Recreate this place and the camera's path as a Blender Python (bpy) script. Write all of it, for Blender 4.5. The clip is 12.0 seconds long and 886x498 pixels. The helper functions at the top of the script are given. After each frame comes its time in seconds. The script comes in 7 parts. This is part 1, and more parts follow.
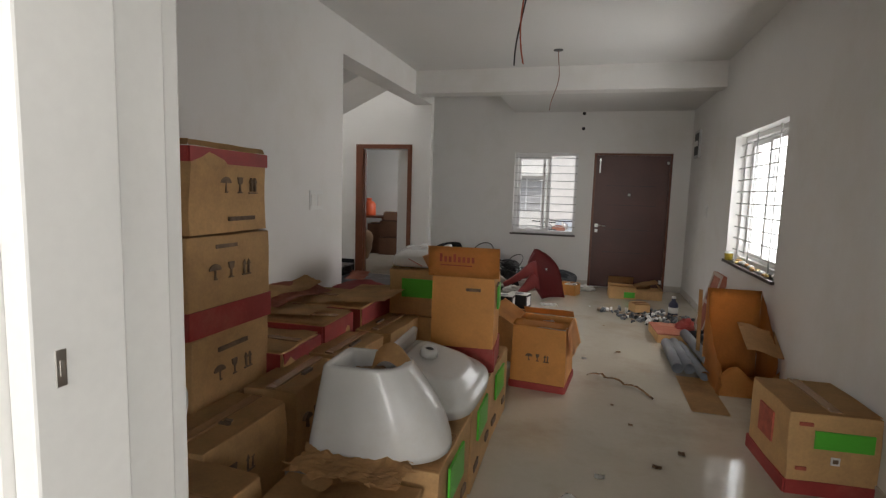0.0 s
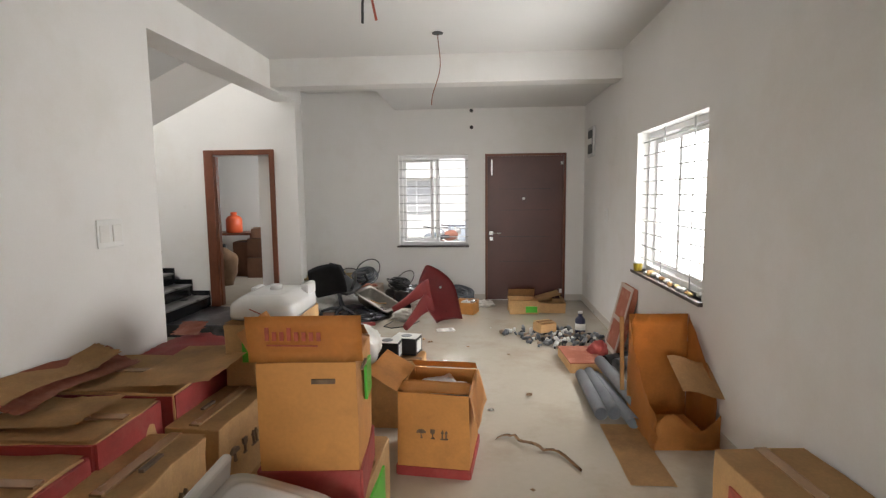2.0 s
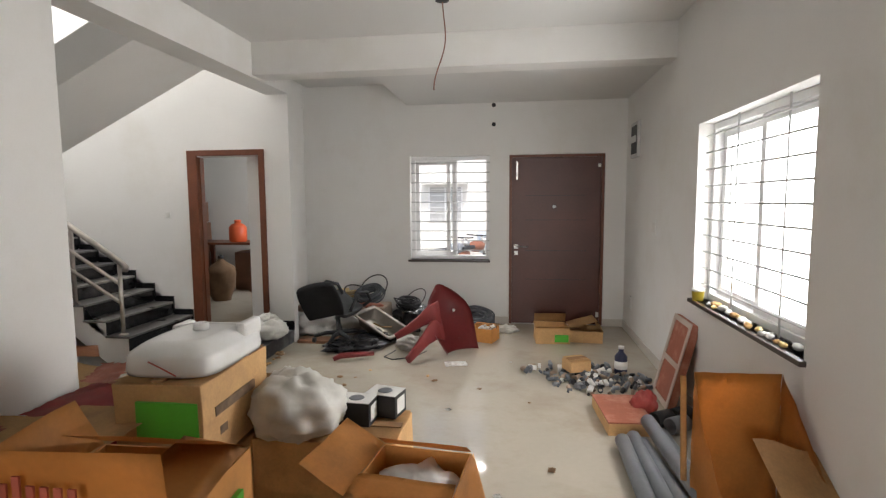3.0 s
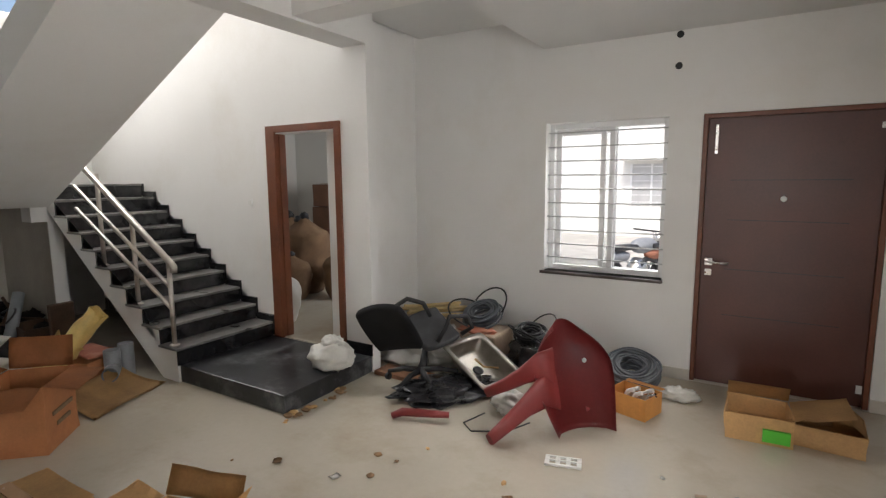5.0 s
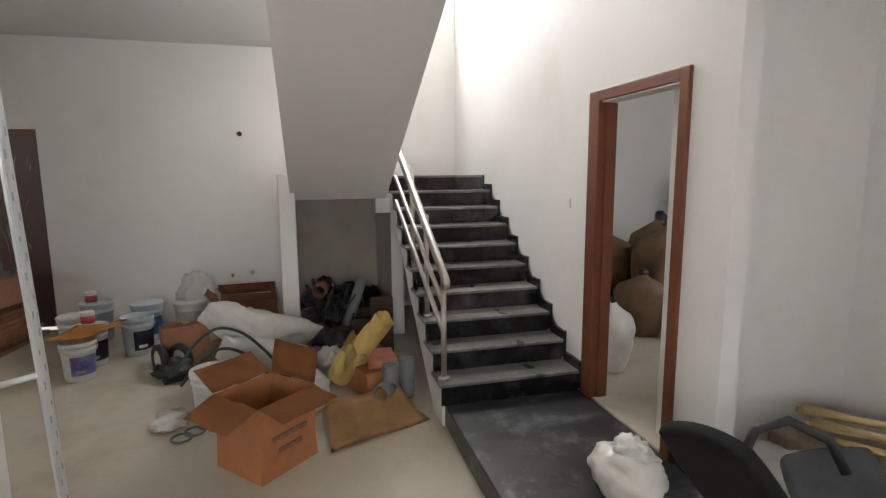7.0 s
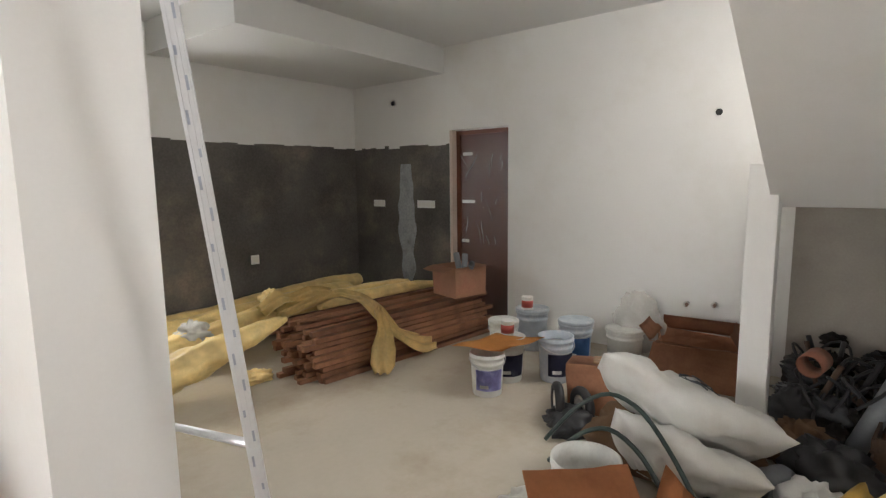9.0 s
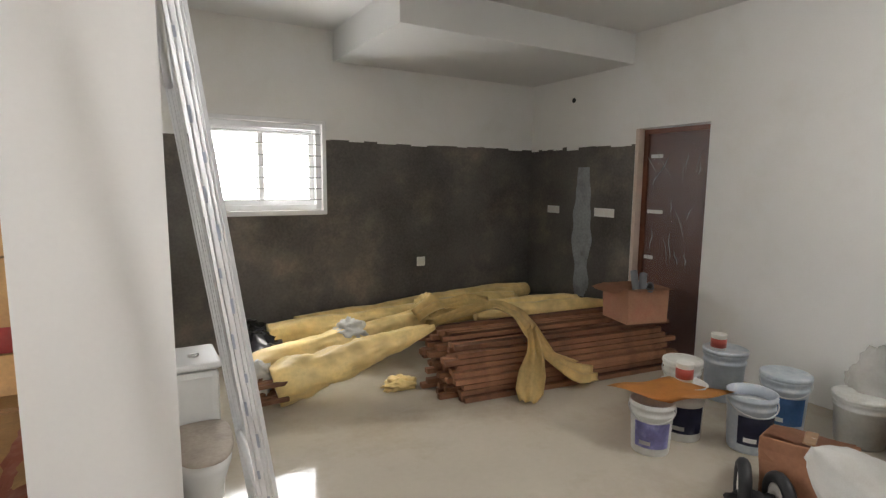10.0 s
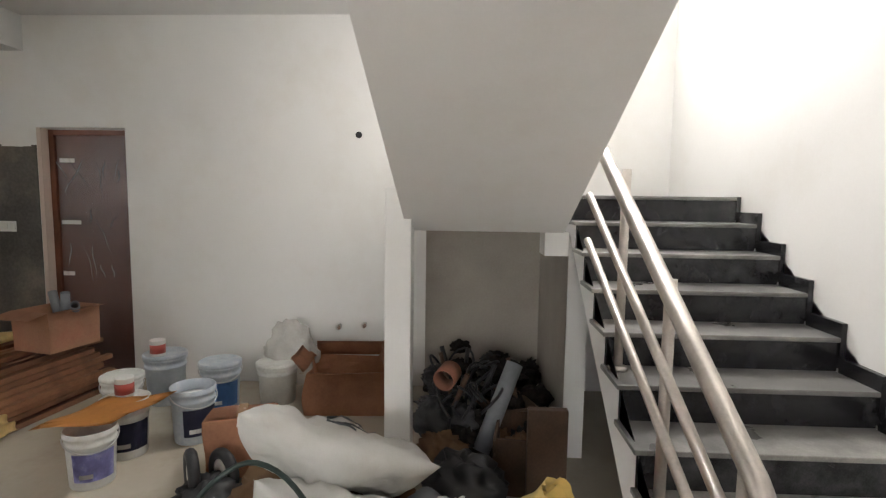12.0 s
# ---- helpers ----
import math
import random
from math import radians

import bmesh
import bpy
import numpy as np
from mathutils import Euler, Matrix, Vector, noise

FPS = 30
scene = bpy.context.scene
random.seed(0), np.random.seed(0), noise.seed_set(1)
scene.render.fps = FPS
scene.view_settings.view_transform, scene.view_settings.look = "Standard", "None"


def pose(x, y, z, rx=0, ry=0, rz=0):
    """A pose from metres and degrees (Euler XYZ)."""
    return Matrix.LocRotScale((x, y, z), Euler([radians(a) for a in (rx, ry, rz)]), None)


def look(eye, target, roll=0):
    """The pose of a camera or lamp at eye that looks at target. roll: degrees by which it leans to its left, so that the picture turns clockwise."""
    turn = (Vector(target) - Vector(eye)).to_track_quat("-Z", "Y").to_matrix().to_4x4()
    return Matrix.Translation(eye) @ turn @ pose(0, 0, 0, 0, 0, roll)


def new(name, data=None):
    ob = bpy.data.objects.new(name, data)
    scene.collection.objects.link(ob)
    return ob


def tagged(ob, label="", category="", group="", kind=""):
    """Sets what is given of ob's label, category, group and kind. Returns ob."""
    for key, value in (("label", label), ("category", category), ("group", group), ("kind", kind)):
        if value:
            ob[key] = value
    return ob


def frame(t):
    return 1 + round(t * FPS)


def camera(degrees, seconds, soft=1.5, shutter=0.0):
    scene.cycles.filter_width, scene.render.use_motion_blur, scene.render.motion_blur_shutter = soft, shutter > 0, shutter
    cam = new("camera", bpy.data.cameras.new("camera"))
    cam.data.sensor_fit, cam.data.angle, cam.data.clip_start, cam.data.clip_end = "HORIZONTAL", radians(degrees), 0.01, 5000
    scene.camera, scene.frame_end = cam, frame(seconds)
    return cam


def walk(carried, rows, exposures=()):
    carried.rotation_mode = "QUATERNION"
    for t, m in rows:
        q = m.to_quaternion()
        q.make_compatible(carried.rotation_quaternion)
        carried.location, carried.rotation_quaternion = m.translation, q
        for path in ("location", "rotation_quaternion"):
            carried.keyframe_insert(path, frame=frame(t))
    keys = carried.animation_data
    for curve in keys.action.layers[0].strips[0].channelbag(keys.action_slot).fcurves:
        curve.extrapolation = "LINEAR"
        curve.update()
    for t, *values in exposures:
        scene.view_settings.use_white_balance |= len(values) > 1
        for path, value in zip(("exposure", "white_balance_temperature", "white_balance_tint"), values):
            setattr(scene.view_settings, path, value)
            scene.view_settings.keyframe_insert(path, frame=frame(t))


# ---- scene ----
cam = camera(80.6, 12.0, soft=1.3)
PATH = [
    (0, (-0.028, -8.57, 1.439), (-0.559, -6.655, 1.219), 1.7),
    (0.5, (-0.183, -8.434, 1.472), (-0.484, -6.471, 1.235), 1.2),
    (1, (-0.213, -8.24, 1.458), (-0.398, -6.262, 1.227), 0.3),
    (1.5, (-0.145, -7.853, 1.514), (-0.288, -5.87, 1.296), -0.2),
    (2, (-0.072, -7.504, 1.55), (-0.214, -5.52, 1.338), -0.6),
    (2.5, (-0.004, -7.043, 1.549), (-0.192, -5.06, 1.364), -0.6),
    (2.7, (0.021, -6.833, 1.541), (-0.194, -4.853, 1.362), -0.5),
    (4.3, (0.439, -5.159, 1.616), (-0.29, -3.314, 1.359), -0.6),
    (4.5, (0.438, -4.969, 1.622), (-0.365, -3.155, 1.363), -0.7),
    (5, (0.411, -4.478, 1.626), (-0.619, -2.784, 1.36), -0.4),
    (5.5, (0.349, -4.016, 1.612), (-0.916, -2.49, 1.343), -0.2),
    (6, (0.2, -3.57, 1.601), (-1.318, -2.296, 1.325), 0.0),
    (6.5, (-0.093, -3.204, 1.618), (-1.848, -2.288, 1.335), -0.2),
    (7, (-0.458, -2.896, 1.622), (-2.375, -2.405, 1.333), -0.4),
    (7.2, (-0.609, -2.804, 1.591), (-2.566, -2.493, 1.325), -0.7),
    (8.8, (-1.891, -2.648, 1.546), (-3.555, -3.728, 1.288), -0.8),
    (9, (-2.017, -2.705, 1.548), (-3.574, -3.934, 1.289), -0.7),
    (9.5, (-2.276, -2.786, 1.561), (-3.528, -4.323, 1.296), -0.1),
    (10, (-2.516, -2.818, 1.576), (-3.522, -4.528, 1.323), 0.5),
    (10.5, (-2.6, -2.835, 1.591), (-3.716, -4.479, 1.363), 0.2),
    (11, (-2.585, -2.833, 1.566), (-4.086, -4.14, 1.37), 0.3),
    (11.5, (-2.482, -2.798, 1.56), (-4.318, -3.568, 1.38), 0.0),
    (12, (-2.469, -2.726, 1.57), (-4.458, -2.814, 1.374), 0.8),
]
walk(cam, [(t, look(eye, target, roll)) for t, eye, target, roll in PATH],
     exposures=[(0, -0.2), (0.5, 0.58), (1.2, 0.82), (2.0, 0.72), (2.5, 0.64), (4.5, 0.55), (5.5, 0.58), (6.5, 0.6), (7.2, 0.75), (9, 1.35), (9.5, 1.33), (10, 1.28), (10.5, 1.12), (11, 1.32), (11.5, 1.65), (12, 1.3)])

# ---- world and lights ----
world = bpy.data.worlds.new("sky")
scene.world = world
world.use_nodes = True
wn = world.node_tree
sky = wn.nodes.new("ShaderNodeTexSky")
sky.sky_type = "NISHITA"
sky.sun_disc = False
sky.sun_elevation, sky.sun_rotation = radians(59), radians(166)
sky.dust_density = 4.0
wn.nodes["Background"].inputs[1].default_value = 0.15
wn.links.new(sky.outputs[0], wn.nodes["Background"].inputs[0])
sun_data = bpy.data.lights.new("sun", "SUN")
sun_data.energy, sun_data.angle, sun_data.color = 2.0, radians(12), (1.0, 0.96, 0.9)
sun = new("sun", sun_data)
sun.matrix_world = look((0, 0, 12), (-1, 4, 5))


def area_lamp(name, place, target, w, h, watts, color=(1.0, 0.98, 0.96)):
    data = bpy.data.lights.new(name, "AREA")
    data.shape, data.size, data.size_y, data.energy, data.color = "RECTANGLE", w, h, watts, color
    ob = new(name, data)
    ob.matrix_world = look(place, target)
    return ob


# sky light at the seen windows first, then lamps in unseen openings
area_lamp("skylight_front_window", (-0.74, 0.85, 2.75), (-0.74, -2.4, 0.7), 1.4, 0.8, 68)
area_lamp("skylight_side_window", (1.60, -3.24, 1.45), (0, -3.24, 1.45), 1.4, 1.16, 30)
area_lamp("skylight_kitchen_window", (-3.535, -8.03, 1.705), (-3.535, -6.0, 1.705), 1.0, 0.7, 11)
# stair window is unseen, assumed from the brightness of the stair wall
area_lamp("skylight_unseen_stair_window", (-6.86, -1.8, 4.3), (-4.0, -1.8, 3.9), 0.9, 1.7, 95)
# unseen side opening assumed, to light the door jamb
area_lamp("unseen_lamp_back_room", (1.60, -9.3, 1.55), (0.0, -9.1, 1.5), 1.1, 1.2, 20)
# second unseen opening, added to brighten the cartons from behind
area_lamp("unseen_lamp_back_room_end", (-0.35, -11.0, 1.6), (-0.75, -6.0, 0.3), 1.1, 1.1, 68)
# added lamp that brightens the store room, hidden beside its doorway
area_lamp("unseen_lamp_store_room", (-2.55, 1.15, 1.68), (-5.0, 1.0, 1.3), 1.2, 1.1, 19, (0.95, 0.97, 1.0))


# ---- materials ----
def material(name, color, rough=0.6, metal=0.0, spec=0.5, vary=0.12, scale=3.0, fine=60.0, bump=0.1, bump_dist=0.002,
             second=None, second_amount=0.5, stain_scale=1.2, island=0.0, random_amount=0.0, transmission=0.0, coat=0.0, alpha=1.0):
    """A painted or plain surface: two scales of variation in tone, a stain colour and fine relief."""
    m = bpy.data.materials.new(name)
    m.use_nodes = True
    nt = m.node_tree
    n, l = nt.nodes, nt.links
    b = n["Principled BSDF"]
    tex = n.new("ShaderNodeTexCoord")
    large = n.new("ShaderNodeTexNoise")
    large.inputs["Scale"].default_value, large.inputs["Detail"].default_value = scale, 5
    small = n.new("ShaderNodeTexNoise")
    small.inputs["Scale"].default_value, small.inputs["Detail"].default_value = fine, 4
    l.new(tex.outputs["Object"], large.inputs["Vector"])
    l.new(tex.outputs["Object"], small.inputs["Vector"])
    add = n.new("ShaderNodeMath")
    add.operation = "MULTIPLY_ADD"
    add.inputs[1].default_value = 0.4
    l.new(small.outputs[0], add.inputs[0])
    l.new(large.outputs[0], add.inputs[2])
    rng = n.new("ShaderNodeMapRange")
    rng.inputs["From Min"].default_value, rng.inputs["From Max"].default_value = 0.45, 0.95
    rng.inputs["To Min"].default_value, rng.inputs["To Max"].default_value = 1 - vary, 1 + vary
    l.new(add.outputs[0], rng.inputs["Value"])
    val = rng.outputs[0]
    if random_amount:
        info = n.new("ShaderNodeObjectInfo")
        r2 = n.new("ShaderNodeMapRange")
        r2.inputs["To Min"].default_value, r2.inputs["To Max"].default_value = 1 - random_amount, 1 + random_amount
        l.new(info.outputs["Random"], r2.inputs["Value"])
        mul = n.new("ShaderNodeMath")
        mul.operation = "MULTIPLY"
        l.new(val, mul.inputs[0])
        l.new(r2.outputs[0], mul.inputs[1])
        val = mul.outputs[0]
    if island:
        geo = n.new("ShaderNodeNewGeometry")
        r3 = n.new("ShaderNodeMapRange")
        r3.inputs["To Min"].default_value, r3.inputs["To Max"].default_value = 1 - island, 1 + island
        l.new(geo.outputs["Random Per Island"], r3.inputs["Value"])
        mul = n.new("ShaderNodeMath")
        mul.operation = "MULTIPLY"
        l.new(val, mul.inputs[0])
        l.new(r3.outputs[0], mul.inputs[1])
        val = mul.outputs[0]
    base = n.new("ShaderNodeRGB")
    base.outputs[0].default_value = (*color, 1)
    col = base.outputs[0]
    if second:
        st = n.new("ShaderNodeTexNoise")
        st.inputs["Scale"].default_value, st.inputs["Detail"].default_value = stain_scale, 7
        st.inputs["Roughness"].default_value = 0.65
        l.new(tex.outputs["Object"], st.inputs["Vector"])
        sr = n.new("ShaderNodeMapRange")
        sr.inputs["From Min"].default_value, sr.inputs["From Max"].default_value = 0.5, 0.72
        sr.inputs["To Max"].default_value = second_amount
        l.new(st.outputs[0], sr.inputs["Value"])
        mix = n.new("ShaderNodeMix")
        mix.data_type = "RGBA"
        mix.inputs[7].default_value = (*second, 1)
        l.new(sr.outputs[0], mix.inputs[0])
        l.new(col, mix.inputs[6])
        col = mix.outputs[2]
    hsv = n.new("ShaderNodeHueSaturation")
    l.new(col, hsv.inputs["Color"])
    l.new(val, hsv.inputs["Value"])
    l.new(hsv.outputs[0], b.inputs["Base Color"])
    rr = n.new("ShaderNodeMapRange")
    rr.inputs["To Min"].default_value, rr.inputs["To Max"].default_value = max(0.02, rough - 0.08), min(1, rough + 0.08)
    l.new(large.outputs[0], rr.inputs["Value"])
    l.new(rr.outputs[0], b.inputs["Roughness"])
    b.inputs["Metallic"].default_value = metal
    b.inputs["Specular IOR Level"].default_value = spec
    b.inputs["Transmission Weight"].default_value = transmission
    b.inputs["Coat Weight"].default_value = coat
    b.inputs["Alpha"].default_value = alpha
    if bump:
        bp = n.new("ShaderNodeBump")
        bp.inputs["Strength"].default_value, bp.inputs["Distance"].default_value = bump, bump_dist
        l.new(add.outputs[0], bp.inputs["Height"])
        l.new(bp.outputs[0], b.inputs["Normal"])
    return m


WALL = material("white_wall_paint", (0.79, 0.78, 0.76), 0.7, vary=0.03, scale=1.2, fine=90, bump=0.15, second=(0.68, 0.65, 0.59), second_amount=0.5, stain_scale=1.1)
CEIL = material("ceiling_paint", (0.70, 0.695, 0.68), 0.8, vary=0.03, scale=1.0, fine=80, bump=0.12)
STORE_WALL = material("dull_store_wall_paint", (0.68, 0.66, 0.62), 0.7, vary=0.04, scale=1.5, bump=0.1)
CEMENT = material("bare_cement_render", (0.118, 0.108, 0.098), 0.75, vary=0.45, scale=1.6, fine=45, bump=0.5, bump_dist=0.006, second=(0.235, 0.195, 0.155), second_amount=0.85, stain_scale=1.9)
FLOOR = material("cream_marble_floor", (0.53, 0.48, 0.395), 0.02, vary=0.05, scale=1.6, fine=25, bump=0.02, second=(0.40, 0.325, 0.235), second_amount=0.7, stain_scale=1.5)
SKIRT = material("cream_skirting_stone", (0.60, 0.56, 0.50), 0.3, vary=0.06, bump=0.02)
TREAD = material("dust_whitened_granite_tread", (0.13, 0.125, 0.12), 0.3, vary=0.35, scale=5, fine=140, bump=0.04, second=(0.34, 0.325, 0.30), second_amount=0.9, stain_scale=2.2)
RAIL = material("dull_wrapped_rail_steel", (0.50, 0.46, 0.42), 0.42, 0.8, vary=0.2, scale=9, fine=90, bump=0.08, second=(0.62, 0.57, 0.5), second_amount=0.6, stain_scale=8)
GRANITE = material("black_granite", (0.012, 0.012, 0.014), 0.22, vary=0.5, scale=9, fine=180, bump=0.02, second=(0.10, 0.10, 0.10), second_amount=0.55, stain_scale=2.2)
DUSTY_GRANITE = material("dusty_black_granite", (0.022, 0.023, 0.026), 0.32, vary=0.6, scale=7, fine=150, bump=0.06, second=(0.17, 0.175, 0.18), second_amount=0.9, stain_scale=4.5)
DOOR_WOOD = material("dark_brown_door_laminate", (0.10, 0.033, 0.023), 0.38, vary=0.2, scale=2, fine=70, bump=0.05)
FRAME_WOOD = material("teak_frame_polish", (0.16, 0.05, 0.022), 0.4, vary=0.3, scale=3, fine=60, bump=0.1)
UPVC = material("white_upvc", (0.82, 0.82, 0.82), 0.35, vary=0.02, bump=0.0)
STEEL = material("brushed_steel", (0.62, 0.60, 0.57), 0.28, 1.0, vary=0.1, scale=8, fine=120, bump=0.03)
GRILLE = material("grey_painted_grille", (0.55, 0.55, 0.55), 0.45, 0.3, vary=0.1)
CARD = material("brown_cardboard", (0.60, 0.365, 0.16), 0.8, vary=0.18, scale=5, fine=70, bump=0.2, second=(0.36, 0.21, 0.10), second_amount=0.6, stain_scale=3.0, random_amount=0.1)
CARD_ORANGE = material("orange_cardboard", (0.66, 0.30, 0.078), 0.65, vary=0.12, scale=4, fine=60, bump=0.15, second=(0.34, 0.15, 0.045), second_amount=0.5, stain_scale=3)
CARD_RED = material("red_printed_cardboard", (0.36, 0.045, 0.04), 0.6, vary=0.18, scale=6, fine=60, bump=0.15, second=(0.42, 0.17, 0.12), second_amount=0.4, stain_scale=5)
CERAMIC = material("white_glazed_ceramic", (0.74, 0.74, 0.725), 0.24, vary=0.03, bump=0.02, second=(0.60, 0.55, 0.46), second_amount=0.35, stain_scale=4, coat=0.1)
GROUND = material("outdoor_paving", (0.42, 0.40, 0.37), 0.9, vary=0.2, bump=0.3)
OUT_WALL = material("outdoor_white_wall", (0.78, 0.77, 0.74), 0.85, vary=0.06, bump=0.2)


# ---- builders ----
def box(bm, x0, x1, y0, y1, z0, z1, bevel=0.0):
    """An upright box with optional bevelled edges."""
    r = bmesh.ops.create_cube(bm, size=1.0)
    vs = r["verts"]
    bmesh.ops.scale(bm, vec=(x1 - x0, y1 - y0, z1 - z0), verts=vs)
    bmesh.ops.translate(bm, vec=((x0 + x1) / 2, (y0 + y1) / 2, (z0 + z1) / 2), verts=vs)
    if bevel:
        es = list({e for v in vs for e in v.link_edges})
        bmesh.ops.bevel(bm, geom=es, offset=bevel, segments=2, affect="EDGES", profile=0.5)
    return vs


def tube(bm, points, radius, sides=10, closed=False, caps=True):
    """A round tube along points; radius may be one number or one for each point."""
    pts = [Vector(p) for p in points]
    n = len(pts)
    radii = radius if hasattr(radius, "__len__") else [radius] * n
    rings = []
    up = None
    for i, p in enumerate(pts):
        a = pts[i - 1] if i or closed else p
        c = pts[(i + 1) % n] if i < n - 1 or closed else p
        d = (c - a).normalized()
        if up is None:
            up = Vector((0, 0, 1)) if abs(d.z) < 0.9 else Vector((1, 0, 0))
        s = d.cross(up)
        if s.length < 1e-4:
            s = d.cross(Vector((1, 0, 0)))
        s.normalize()
        up = s.cross(d).normalized()
        rings.append([bm.verts.new(p + radii[i] * (math.cos(k * math.tau / sides) * s + math.sin(k * math.tau / sides) * up)) for k in range(sides)])
    for i in range(n if closed else n - 1):
        a, c = rings[i], rings[(i + 1) % n]
        for k in range(sides):
            f = bm.faces.new((a[k], a[(k + 1) % sides], c[(k + 1) % sides], c[k]))
            f.smooth = True
    if caps and not closed:
        bm.faces.new(rings[0])
        bm.faces.new(rings[-1][::-1])


def mesh_of(name, bm, mat):
    bmesh.ops.recalc_face_normals(bm, faces=bm.faces[:])
    me = bpy.data.meshes.new(name)
    bm.to_mesh(me)
    bm.free()
    for one in (mat if isinstance(mat, (list, tuple)) else [mat]):
        me.materials.append(one)
    return me


def part(name, bm, mat, parent=None, label=""):
    """One mesh object out of a bmesh, under a thing or a part."""
    ob = new(name, mesh_of(name, bm, mat))
    if parent is not None:
        ob.parent = parent
    if label:
        ob["label"] = label
    return ob


def boxes_part(name, boxes, mat, parent=None, label="", bevel=0.0):
    bm = bmesh.new()
    for b in boxes:
        box(bm, *b, bevel=bevel)
    return part(name, bm, mat, parent, label)


def thing(name, m, label, category, group=""):
    """An Empty at the base of a thing with parts."""
    ob = new(name)
    ob.empty_display_size = 0.1
    ob.matrix_world = m
    return tagged(ob, label, category, group)


def structure(name, boxes, mat, label, category, bevel=0.0):
    return tagged(boxes_part(name, boxes, mat, None, "", bevel), label, category, "", "structure")


def pierced(along, a0, a1, t0, t1, z0, z1, holes):
    """Boxes of a wall along 'x' or 'y' from a0 to a1, thick from t0 to t1, with holes (h0, h1, zlow, zhigh)."""
    out = []

    def add(u0, u1, w0, w1):
        if u1 - u0 > 1e-4 and w1 - w0 > 1e-4:
            out.append((u0, u1, t0, t1, w0, w1) if along == "x" else (t0, t1, u0, u1, w0, w1))
    at = a0
    for h0, h1, zl, zh in sorted(holes):
        add(at, h0, z0, z1)
        add(h0, h1, z0, zl)
        add(h0, h1, zh, z1)
        at = h1
    add(at, a1, z0, z1)
    return out


# ---- the shell ----
XR, XP0, XP1, XF = 1.385, -2.57, -2.31, -6.69
YB, YD2, YK, YC = -7.95, -1.14, -7.815, -4.0
ZC, ZB = 2.99, 2.70
structure("floor", [(XF, XR, YB, 0.0, -0.2, 0.0)], FLOOR, "cream polished marble floor, dusty and stained", "floor")
structure("floor_back_room", [(XP1, XR, YB - 3.0, YB, -0.2, 0.0)], FLOOR, "cream marble floor of the room behind the doorway", "floor")
structure("door_sill", [(0.0, 1.14, 0.0, 0.23, -0.2, 0.003)], SKIRT, "cream stone sill under the main door", "door sill")
structure("floor_store_room", [(XF, -2.6, YD2, 2.2, -0.2, 0.15)], FLOOR, "pale floor of the store room, raised one step", "floor")
structure("wall_front", pierced("x", -2.63, XR, 0.0, 0.23, 0, 3.2, [(-1.24, -0.24, 0.80, 2.10), (0.0, 1.14, 0.0, 2.10)]), WALL, "white painted front wall with a window and the main door", "wall")
# the hole of the back room is unseen, assumed for its lamp
structure("wall_right", pierced("y", YB - 3.0, 0.23, XR, XR + 0.23, 0, 3.2, [(-9.95, -8.65, 0.9, 2.2), (-3.995, -2.48, 0.815, 2.08)]), WALL, "white painted side wall with a grilled window", "wall")
structure("wall_partition", [(XP0, XP1, YB, YC, 0, ZC)], WALL, "white painted partition wall beside the cartons", "wall")
structure("wall_stair", pierced("x", XF, -2.32, YD2, YD2 + 0.10, 0, 6.2, [(-3.40, -2.665, 0.0, 2.04)]), WALL, "white painted wall beside the staircase", "wall")
structure("wall_recess", [(-2.86, -2.63, YD2 + 0.10, 0.23, 0, 3.2)], WALL, "white painted return wall beside the front window", "wall")
# the upper hole is unseen, assumed as the source of the stair light
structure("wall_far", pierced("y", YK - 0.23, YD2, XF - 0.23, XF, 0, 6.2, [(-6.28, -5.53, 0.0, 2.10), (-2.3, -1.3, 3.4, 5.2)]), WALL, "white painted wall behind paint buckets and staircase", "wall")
structure("wall_kitchen", pierced("x", XF, XP0, YK - 0.23, YK, 0, 3.2, [(-4.09, -2.98, 1.30, 2.11)]), WALL, "white painted kitchen wall above a bare cement dado", "wall")
structure("wall_back", pierced("x", XP1, XR, YB - 0.25, YB, 0, 3.2, [(-0.595, 0.62, 0.0, 2.12)]), WALL, "white painted wall with an open doorway", "wall")
# the end wall's opening is unseen, added for a lamp
structure("wall_back_room", [(-2.5, -2.31, YB - 3.0, YB - 0.25, 0, 3.2), *pierced("x", -2.5, XR, YB - 3.2, YB - 3.0, 0, 3.2, [(-0.95, 0.25, 1.0, 2.2)])], WALL, "white painted walls of the room behind the doorway", "wall")
# the opening in the right wall is unseen, added to hold the lamp
structure("wall_store_room", [(XF - 0.23, XF, YD2, 2.2, 0, 3.3), (XF, -2.7, 2.2, 2.43, 0, 3.3), *pierced("y", 0.231, 2.2, -2.70, -2.6, 0, 3.3, [(0.5, 1.8, 1.1, 2.25)])], STORE_WALL, "dull cream walls of the store room", "wall")
structure("ceiling", [(XP0, XR + 0.2, YB - 3.2, 0.2, ZC, ZC + 0.2), (XF, XP0, YK - 0.2, -3.06, ZC, ZC + 0.2), (XF - 0.2, -2.6, YD2 + 0.23, 2.4, 3.1, 3.3),
                      (XF - 0.2, -2.3, -3.3, YD2 + 0.23, 6.2, 6.4)], CEIL, "white painted ceiling slab", "ceiling")
structure("wall_stairwell", [(XP0, -2.33, -3.06, YD2, ZC + 0.2, 6.2), (XF, XP0, -3.26, -3.06, ZC + 0.2, 6.2)], WALL, "white painted upper stairwell walls", "wall")
structure("beam_cross", [(XP1, XR, -1.90, -1.66, ZB, ZC)], WALL, "white painted ceiling beam across the hall", "beam")
